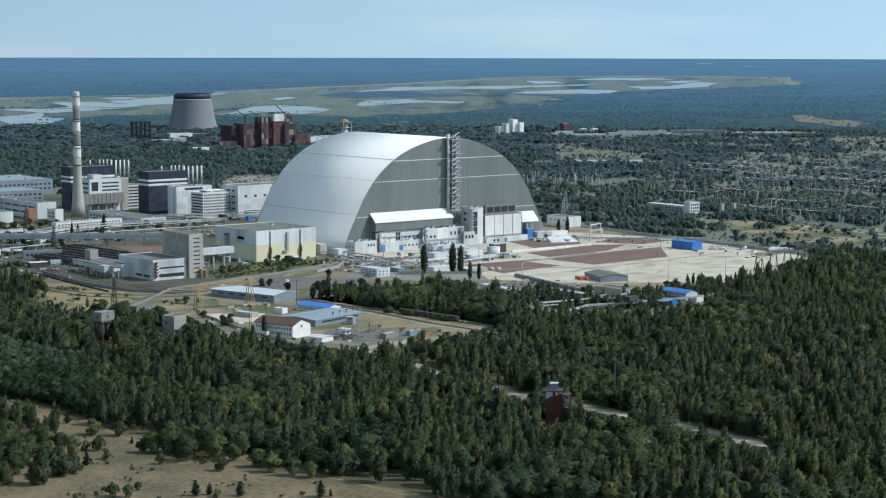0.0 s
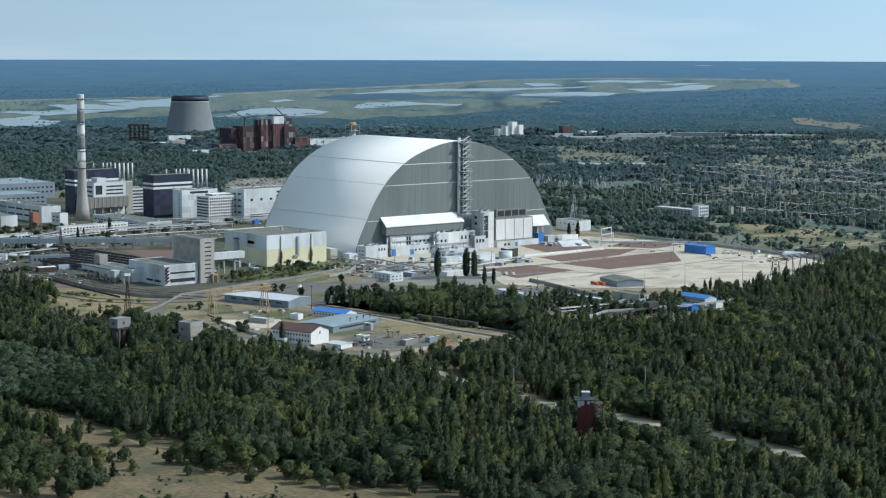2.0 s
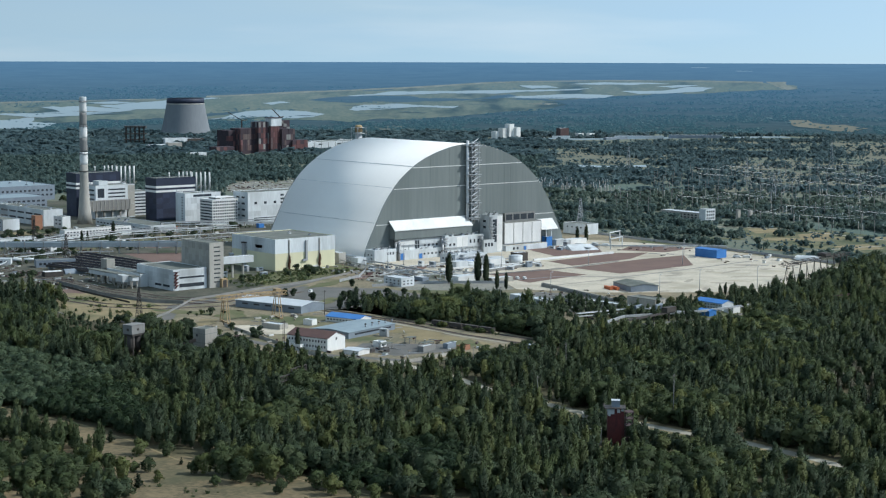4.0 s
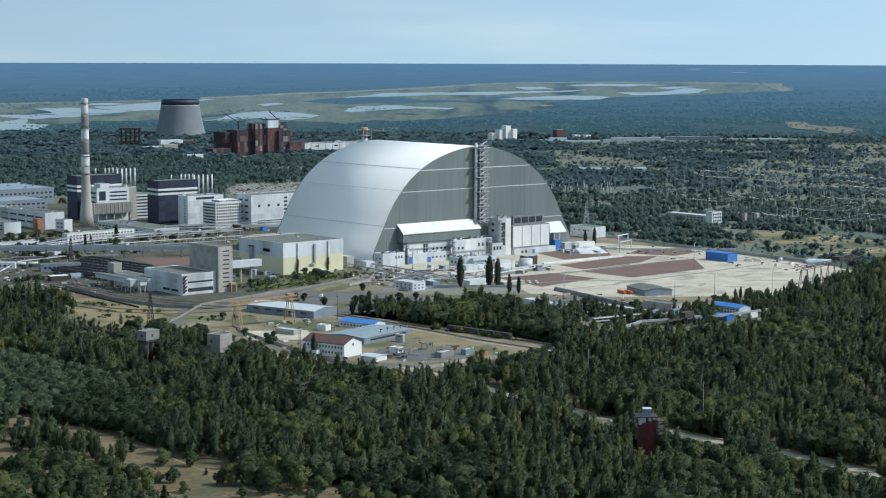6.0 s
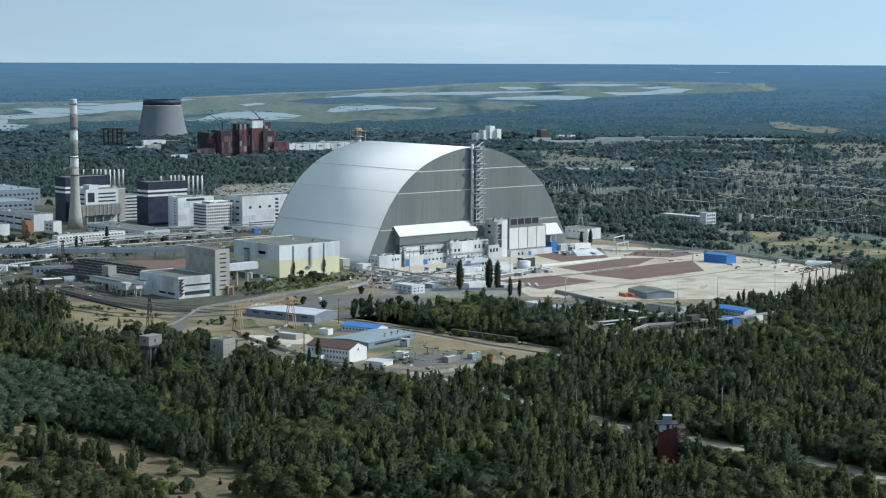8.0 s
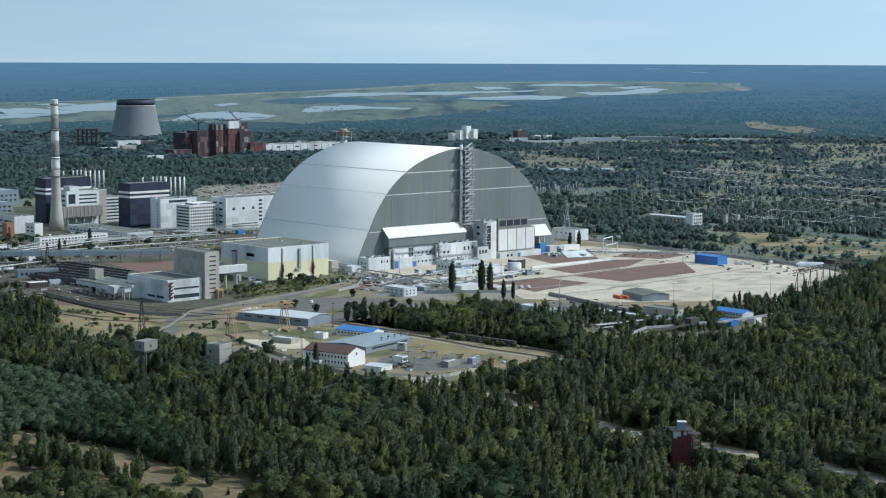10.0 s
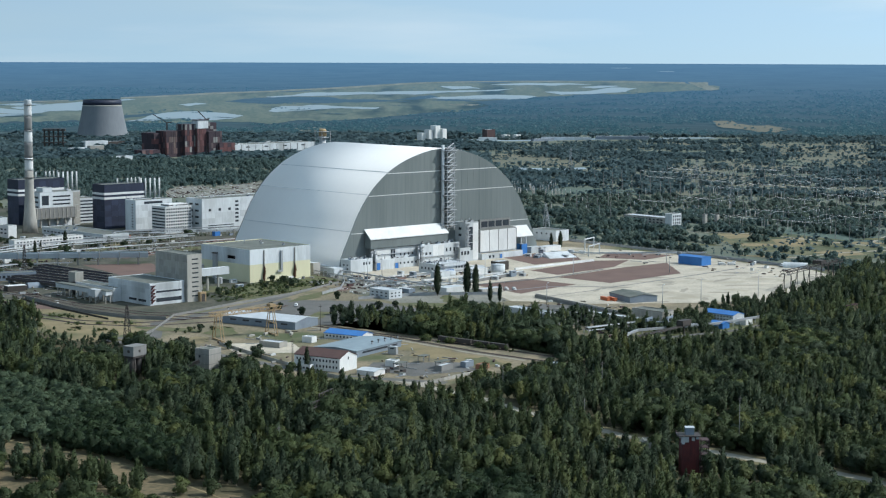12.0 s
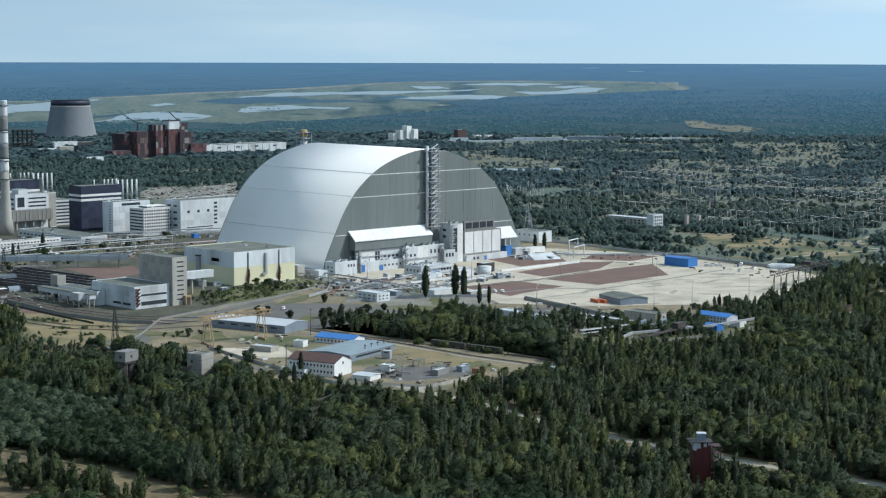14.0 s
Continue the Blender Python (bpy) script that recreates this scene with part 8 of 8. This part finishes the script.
for x, y, rot, h in ((800, 1600, 150, 62), (890, 1600, 200, 66)):
    t = thing("tower_crane", pose(x, y, 0, 0, 0, rot), "dark abandoned tower crane beside the red ruin", "crane", "tower cranes")
    part("mast", box(-1.3, 1.3, -1.3, 1.3, 0, h), M_STEELDARK, t)
    part("jib", beams(1.4, ((0, 0, h), (26, 0, h + 16))), M_STEELDARK, t)
    part("counter_jib", beams(1.6, ((0, 0, h), (-10, 0, h + 1))), M_STEELDARK, t)
t = thing("steel_frame", pose(745, 1945, 0, 0, 0, -38), "dark open steel frame among the far trees", "steel frame")
for k in range(5):
    for y in (0, 14):
        part("post", box(9 * k, 9 * k + 1.6, y, y + 1.6, 0, 40), M_STEELDARK, t)
for z in (12, 24, 36, 39):
    part("beam", box(-3, 42, -0.5, 16, z, z + 1.6), M_STEELDARK, t)
for x, y, sx, sy, h, mat, lab in ((700, 1775, 55, 14, 10, M_OFFWHITE, "low white far building among trees"), (735, 1762, 30, 12, 14, M_CONC, "pale far building among trees"), (800, 1880, 50, 16, 16, M_OFFWHITE, "white far building with dark end"),
                                  (850, 1880, 40, 16, 14, M_STEELDARK, "dark far building among trees"), (617, 1495, 34, 14, 10, M_OFFWHITE, "small white far building among trees"), (905, 1790, 40, 16, 12, M_CONC, "pale far building behind the ruin"),
                                  (1655, 1640, 40, 12, 6, M_WHITE, "long low white far building"),
                                  (1690, 1650, 24, 16, 22, M_RUST, "red-brown far tower house"), (1730, 1635, 16, 12, 10, M_WHITE, "small white far house among trees"), (1752, 1620, 14, 12, 10, M_WHITE, "small white far house among trees"),
                                  (1772, 1560, 110, 14, 6, M_METALROOF, "long pale far shed with metal roof"), (1885, 1500, 120, 16, 7, M_STEELBLUE, "long grey far shed"), (1715, 1530, 60, 10, 5, M_STEELBLUE, "low blue-grey far shed")):
    house("far_building", x, y, sx, sy, h, -40 if "long" in lab else -5, mat, M_METALROOF, lab, "building", parapet=0.5)
for x, y, s, h in ((1540, 1700, 12, 17), (1552, 1690, 12, 24), (1566, 1684, 14, 33), (1580, 1676, 12, 26)):
    house("far_plant", x, y, s, 16, h, 0, M_WHITE, M_METALROOF, "stepped white plant tower among far trees", parapet=0.5)
# the canals share the lakes' painted sky tone and glow
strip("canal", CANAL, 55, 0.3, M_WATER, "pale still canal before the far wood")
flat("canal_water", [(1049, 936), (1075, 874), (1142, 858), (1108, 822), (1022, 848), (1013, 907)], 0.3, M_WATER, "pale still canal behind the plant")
for pts in SANDY:
    flat("dry_ground", pts, 0.07, M_DRYFAR if pts is SANDY[0] else M_GREYGROUND, "bare dry sandy ground with thin grass" if pts is SANDY[0] else "bare grey-brown rubble ground behind the plant")
for pts in GRASSY:
    flat("grass_ground", pts, 0.07, M_DRYFAR, "dry yellowish grass between the bushes")
for pts in ([(900, 100), (1150, -60), (1250, 60), (1000, 220)], [(190, 440), (300, 620), (150, 740), (80, 600)]):
    flat("dry_ground", pts, 0.07, M_DRYFAR, "bare dry ground with thin grass")

# ---------------------------------------------------------------- switchyard
yard_rng = random.Random(9)
proto = thing("switchyard_gantry", pose(0, 0, 0), "thin grey steel gantry of the switchyard", "gantry", "switchyard gantries")
for k in (-27, -9, 9, 27):
    part("post", beams(0.45, ((0, k, 0), (0, k, 17)), ((0, k, 17), (0, k, 22 if abs(k) > 10 else 17.5))), M_CONC_DARK, proto)
part("beam", beams(0.3, ((0, -27, 16.6), (0, 27, 16.6))), M_STEELDARK, proto)
spot = {}
for r in range(10):
    for c in range(10):
        p = Vector((455 + 86 * c + yard_rng.uniform(-6, 6), -250 + 92 * r + yard_rng.uniform(-5, 5), 0))
        b = math.degrees(math.atan2(p.x - HUB[0], p.y - HUB[1]))
        if 46.6 < b < 58.0 and math.hypot(p.x - 455, p.y - 90) > 52:
            spot[r, c] = p
for i, p in enumerate(spot.values()):
    m = Matrix.Translation(p)
    if i == 0:
        proto.matrix_basis = m
    else:
        copy_thing(proto, m)
wires, insul = bmesh.new(), bmesh.new()
for (r, c), p in spot.items():
    q = spot.get((r, c + 1))
    if not q or yard_rng.random() < 0.35:
        continue
    sag = yard_rng.uniform(4.0, 6.0)
    for dy in (-18, 0, 18):
        a, b = p + Vector((0, dy, 16.4)), q + Vector((0, dy, 16.4))
        prev = a
        for k in range(1, 13):
            u = (0.05, 0.10, 0.2, 0.3, 0.4, 0.5, 0.6, 0.7, 0.8, 0.90, 0.95, 1.0)[k - 1]
            cur = a.lerp(b, u) - Vector((0, 0, sag * 4 * u * (1 - u)))
            near_end = k in (1, 2, 3)
            add_beam(insul if near_end else wires, prev, cur, 0.26 if near_end else 0.13)
            prev = cur
for nm, b, mat, lab in (("overhead_wire", wires, M_METALROOF, "thin sagging overhead wires of the switchyard"), ("insulator_strings", insul, M_WHITE, "white insulator strings on the overhead wires")):
    tagged(part(nm, b, mat), lab, "wires", kind="stuff")
proto = thing("switch_post", pose(0, 0, 0), "thin pale switchgear post", "post", "switchgear posts")
part("post", box(-0.35, 0.35, -0.35, 0.35, 0, 7), M_CONC, proto)
part("insulator", lathe([(0.35, 7), (0.35, 9)], 8), M_OFFWHITE, proto)
proto.matrix_basis = Matrix.Translation((520, 60, 0))
along, across = Vector((0.78, -0.62, 0)), Vector((0.62, 0.78, 0))
for _ in range(280):
    p = Vector((455 + 86 * yard_rng.randint(0, 6) + 43, -240 + yard_rng.uniform(0, 640), 0)) + Vector((yard_rng.uniform(-14, 14), 0, 0)) if _ % 5 < 3 else Vector((690, 575, 0)) + along * yard_rng.uniform(-90, 60) + across * yard_rng.uniform(-110, 90)
    copy_thing(proto, Matrix.Translation(p))
for x, y in ((470, 60), (482, 52)):
    t = thing("concrete_pillar", pose(x, y, 0), "bare concrete pillar beside the pale ruin", "pillar", "concrete pillars")
    part("pillar", box(-2, 2, -2, 2, -0.2, 13), M_CONC, t)
    part("cap", box(-2.3, 2.3, -2.3, 2.3, 13, 13.6), M_CONC_DARK, t)
for x, y, h in ((300, 150, 30), (420, 420, 40), (700, 200, 38), (900, 420, 42), (1150, 260, 42), (1350, 620, 44), (1000, 760, 42), (250, 100, 26)):
    lattice(x, y, h, 3.4, ((h - 3, 7), (h - 8, 9)), M_STEEL, "grey lattice pylon of the overhead line")
for x, y, h in ((2150, 2450, 46), (2400, 2300, 46), (1900, 2700, 46)):
    lattice(x, y, h, 5, ((h - 4, 9), (h - 10, 12)), M_STEEL, "far grey lattice pylon among the meadows")

# doors, ducts and stairs of the technical blocks
for x, y, w, h in ((-96.2, -11.6, 6.5, 6.6), (-71.5, -11.6, 4, 5), (60, -16.6, 3, 4)):
    t = thing("steel_door", pose(x, y, 0), "blue steel door of the technical block", "door", "blue doors")
    part("leaf", box(0, w, -0.25, -0.02, 0, h), M_BLUE, t)
    part("frame", beams(0.4, ((-0.2, -0.1, 0), (-0.2, -0.1, h + 0.2)), ((-0.2, -0.1, h + 0.2), (w + 0.2, -0.1, h + 0.2)), ((w + 0.2, -0.1, h + 0.2), (w + 0.2, -0.1, 0))), M_STEEL, t)
for x, y, z0, z1 in ((-38, -13.2, 0, 18), (8, -13.2, 0, 18), (20, -14.7, 0, 36), (-66, -72.2, 0, 9)):
    t = thing("service_stair", pose(x, y, 0), "grey steel service stair on the block's corner", "stair", "service stairs")
    n = int((z1 - z0) / 3)
    for k in range(n):
        part("flight", beams(0.6, ((0, -0.8, z0 + 3 * k), (4.5 if k % 2 else -4.5, -0.8, z0 + 3 * k + 3)) if k % 2 == 0 else ((-4.5, -1.6, z0 + 3 * k), (0, -1.6, z0 + 3 * k + 3))), M_STEEL, t)
        part("landing", box(-5.4, 0.8, -2.0, -0.1, z0 + 3 * k + 2.9, z0 + 3 * k + 3.1), M_STEEL, t)
for x0, x1, y, z in ((-92, -42, -8.0, 13.5), (-38, 6, -14.0, 8), (-75, -40, -73, 6.5), (40, 86, -12.0, 6.9)):
    t = thing("cable_tray", pose(0, 0, 0), "thin grey cable tray along the wall", "cable tray", "cable trays")
    part("tray", beams(0.6, ((x0, y, z), (x1, y, z))), M_STEEL, t)
    for k in range(6):
        u = x0 + (x1 - x0) * (k + 0.5) / 6
        part("bracket", beams(0.25, ((u, y, z), (u, y + 1.2, z - 1))), M_STEELDARK, t)
for k in range(5):
    t = thing("rain_pipe", pose(38.5 + 12.4 * k, -11.4, 0), "dark rain pipe down the white hall", "pipe", "rain pipes")
    part("pipe", box(-0.2, 0.2, -0.2, 0, 0, 27.5), M_CONC_DARK, t)

# odds and ends on the ground between the plant buildings
clut = random.Random(12)
for x0, x1, y0, y1, n in ((-340, -120, 300, 420, 46), (-200, -140, -150, 10, 40), (-440, -300, 40, 210, 40), (-130, -20, -120, -60, 24), (-120, 0, 330, 400, 24), (-470, -350, -320, -260, 4), (-450, -380, -460, -400, 3), (-230, -110, -420, -340, 18), (120, 220, -260, -60, 14)):
    for _ in range(n * 7 // 10):
        x, y = clut.uniform(x0, x1), clut.uniform(y0, y1)
        a, b, c = clut.uniform(0.8, 3.2), clut.uniform(0.6, 1.6), clut.uniform(0.8, 2.6)
        if not free_spot(x, y, 3.5):
            continue
        t = thing("equipment_box", pose(x, y, 0.1, 0, 0, clut.choice((0, 90, 15, 105))), clut.choice(("small pale equipment box on the ground", "small grey equipment box on the ground")), "box", "equipment boxes")
        part("body", box(-a, a, -b, b, 0, c), clut.choice((M_OFFWHITE, M_STEEL, M_WHITE, M_CONC_DARK, M_STEELBLUE, M_RUST)), t)
        part("lid", box(-a - 0.1, a + 0.1, -b - 0.1, b + 0.1, c, c + 0.15), M_ROOFGREY, t)

# pipe racks through the plant


def pipe_rack(a, b, h, n, label):
    """Steel frames carrying several pipes on two levels."""
    a, b = Vector(a), Vector(b)
    d = (b - a).normalized()
    s = Vector((-d.y, d.x))
    t = thing("pipe_rack", pose(0, 0, 0), label, "pipe rack", "pipe racks")
    for k in range(n):
        o = (k % 3 - 1) * 1.5
        z = h - (2.2 if k >= 3 else 0)
        part("pipe", beams(0.6, ((a.x + s.x * o, a.y + s.y * o, z), (b.x + s.x * o, b.y + s.y * o, z))), (M_OFFWHITE, M_STEEL, M_CONC_DARK)[k % 3], t)
    m = max(2, int((b - a).length / 16))
    for k in range(m + 1):
        p = a.lerp(b, k / m)
        for o in (-2.6, 2.6):
            part("post", box(p.x + s.x * o - 0.25, p.x + s.x * o + 0.25, p.y + s.y * o - 0.25, p.y + s.y * o + 0.25, -0.1, h - 0.4), M_CONC, t)
        part("cross_beam", beams(0.4, ((p.x - s.x * 2.9, p.y - s.y * 2.9, h - 0.6), (p.x + s.x * 2.9, p.y + s.y * 2.9, h - 0.6))), M_STEELDARK, t)
    return t


pipe_rack((-345, 282), (-205, 325), 7, 6, "white and grey pipes on a concrete rack")
pipe_rack((-205, 325), (-60, 318), 7, 6, "white and grey pipes on a concrete rack")
pipe_rack((-150, 425), (-60, 372), 6.5, 5, "white and grey pipes on a concrete rack")
pipe_rack((-60, 372), (20, 325), 6.5, 6, "white and grey pipes on a concrete rack")
pipe_rack((-210, 400), (-120, 352), 5.5, 4, "white and grey pipes on a concrete rack")
pipe_rack((-170, -95), (-120, -160), 4.5, 4, "white and grey pipes on a low rack")
pipe_rack((-232, -395), (-175, -402), 4.5, 4, "white and grey pipes by the gatehouse")
pipe_rack((-175, -402), (-160, -440), 4.5, 4, "white and grey pipes by the gatehouse")
for x, y in ((-186, -412), (-170, -418)):
    portal(x, y, 20, 9, 7, M_STEELBLUE, "blue-grey pipe portal by the gatehouse", w=1.3)
house("low_store", -206, -330, 10, 46, 4.5, -8, M_OFFWHITE, M_METALROOF, "long pale low shed beside the apron wall", "building")
house("low_store", -185, -352, 9, 40, 4.0, -8, M_CONC, M_ROOFGREY, "long grey low shed beside the apron wall", "building", wins=[("N", 2, 38, 0.8, 3.6, 9, 1, 0.5, 0.5)])
flat("slab_pavement", [(-222, -300), (-150, -262), (-128, -300), (-160, -372), (-228, -360)], 0.13, M_ASPHALT, "grey paved strip beside the apron wall")
flat("lawn_grass", [(-240, -455), (-212, -480), (-150, -477), (-60, -432), (-75, -400), (-130, -395), (-175, -380), (-230, -385)], 0.11, M_GRASS, "weedy grass round the gatehouse")
# blue roof tank and excavators among the pipe racks
house("plant_box", -20, 336, 7, 5, 4.5, 0, M_BLUE, M_STEELBLUE, "blue plant box on the pipe racks with flat roof", "plant box", parapet=0.3)
for x, y, r in ((-118, 372, 20), (-104, 376, 140)):
    t = thing("excavator", pose(x, y, 0.1, 0, 0, r), "orange excavator parked between pipe racks", "excavator", "excavators")
    part("track", box(-2.2, 2.2, -1.6, -0.9, 0, 1.0), M_STEELDARK, t)
    part("track", box(-2.2, 2.2, 0.9, 1.6, 0, 1.0), M_STEELDARK, t)
    part("cab", box(-2.4, 1.4, -1.4, 1.4, 1.1, 3.4), M_ORANGE, t)
    part("boom", beams(0.6, ((1.0, 0, 2.4), (5.0, 0, 5.6)), ((5.0, 0, 5.6), (7.4, 0, 2.2))), M_ORANGE, t)
    part("bucket", box(7.0, 8.4, -0.7, 0.7, 1.0, 2.2), M_STEELDARK, t)

# site containers and plant in front of the arch
box_rng = random.Random(77)
taken = []
for x0, x1, y0, y1, n in ((-195, -112, -150, -62, 3), (-112, -20, -135, -62, 16), (82, 150, -60, -16, 7), (-330, -240, -30, 40, 6), (-215, -120, 380, 450, 10), (-330, -230, 250, 300, 8), (-445, -360, -445, -300, 1)):
    for _ in range(n * 3):
        x, y = box_rng.uniform(x0, x1), box_rng.uniform(y0, y1)
        if n <= 0 or not free_spot(x, y, 5.5) or any(abs(x - p) < 7 and abs(y - q) < 8 for p, q in taken):
            continue
        n -= 1
        taken.append((x, y))
        m = box_rng.choice((M_WHITE, M_WHITE, M_OFFWHITE, M_STEEL, M_STEELBLUE))
        h = box_rng.choice((2.6, 2.6, 3.0, 5.2))
        t = thing("site_container", pose(x, y, 0.12, 0, 0, box_rng.choice((0, 0, 90, 15))), "pale flat-roofed site container on the plant ground" if m in (M_WHITE, M_OFFWHITE) else "grey flat-roofed site container on the plant ground", "container", "site containers")
        part("body", box(-1.4, 1.4, -3.2, 3.2, 0, h), m, t)
        part("roof", box(-1.5, 1.5, -3.3, 3.3, h, h + 0.15), M_METALROOF, t)
        part("window", box(-1.5, -1.38, -1.8, 1.2, h - 1.6, h - 0.8), M_GLASS, t)
for pts, r, m, lab in (([(-128, -66, 2.2), (-60, -66, 2.2), (-38, -70, 2.2)], 0.35, M_WHITE, "thin white pipe along the technical blocks"), ([(-120, -84, 3.0), (-80, -80, 3.0), (-10, -80, 3.0)], 0.45, M_STEEL, "grey pipe between the plant boxes"),
                       ([(-196, -110, 3.2), (-150, -90, 3.2), (-132, -60, 3.2)], 0.4, M_STEEL, "thin grey pipeline past the site containers"), ([(-205, -140, 2.5), (-160, -128, 2.5), (-122, -140, 2.5)], 0.35, M_WHITE, "thin white pipeline past the site containers"),
                       ([(-110, -150, 1.0), (-20, -160, 1.0), (60, -150, 1.0)], 0.35, M_CONC_DARK, "dark pipe lying on the apron"), ([(-340, 300, 4), (-250, 290, 4), (-160, 285, 4), (-40, 270, 4)], 0.35, M_OFFWHITE, "white pipe rack behind the gallery"),
                       ([(-330, 270, 3), (-200, 262, 3), (-60, 250, 3)], 0.35, M_STEEL, "pale pipe behind the gallery")):
    pipe_run(pts, r, m, lab, legs=14.0)

# loose pipes, blocks, pallets and scrap lying about the plant
M_WOODGREY = material("weathered_wood", (0.24, 0.20, 0.15), (0.15, 0.13, 0.10), 0.9, 0.3, 2.0)
debris = random.Random(31)
AREAS = ((-480, -300, -20, 330, 10), (-340, -60, 225, 430, 11), (240, 500, 730, 950, 9), (-215, -112, -160, 0, 4), (-112, -20, -135, -60, 2), (-480, -360, -465, -240, 2), (-235, -110, -425, -260, 3), (130, 215, -300, -40, 1))
for name, mat, label, long_one in (("scrap", M_RUST, "rusty scrap lying about the plant ground", 1.0), ("concrete_blocks", M_CONC, "pale concrete blocks lying about the plant ground", 0.5),
                                   ("pallets", M_WOODGREY, "weathered wooden pallets and crates on the plant ground", 0.4), ("loose_pipes", M_STEEL, "grey steel pipes lying on the plant ground", 3.0), ("white_boxes", M_WHITE, "small white boxes and tanks on the plant ground", 0.6)):
    bm = bmesh.new()
    for x0, x1, y0, y1, share in AREAS:
        for _ in range(share * (6 if mat in (M_WHITE, M_CONC) else 16)):
            x, y = debris.uniform(x0, x1), debris.uniform(y0, y1)
            a, r = debris.uniform(0, 6.28), debris.uniform(0.5, 1.6) * (1 + long_one)
            if not free_spot(x, y, r + 0.8):
                continue
            w, dx, dy = debris.uniform(0.4, 1.3) if long_one < 2 else 0.4, r * math.cos(a), r * math.sin(a)
            add_beam(bm, (x - dx, y - dy, 0.2 + w / 2), (x + dx, y + dy, 0.2 + w / 2), w)
    tagged(part(name, bm, mat), label, name.replace("_", " "), kind="stuff")
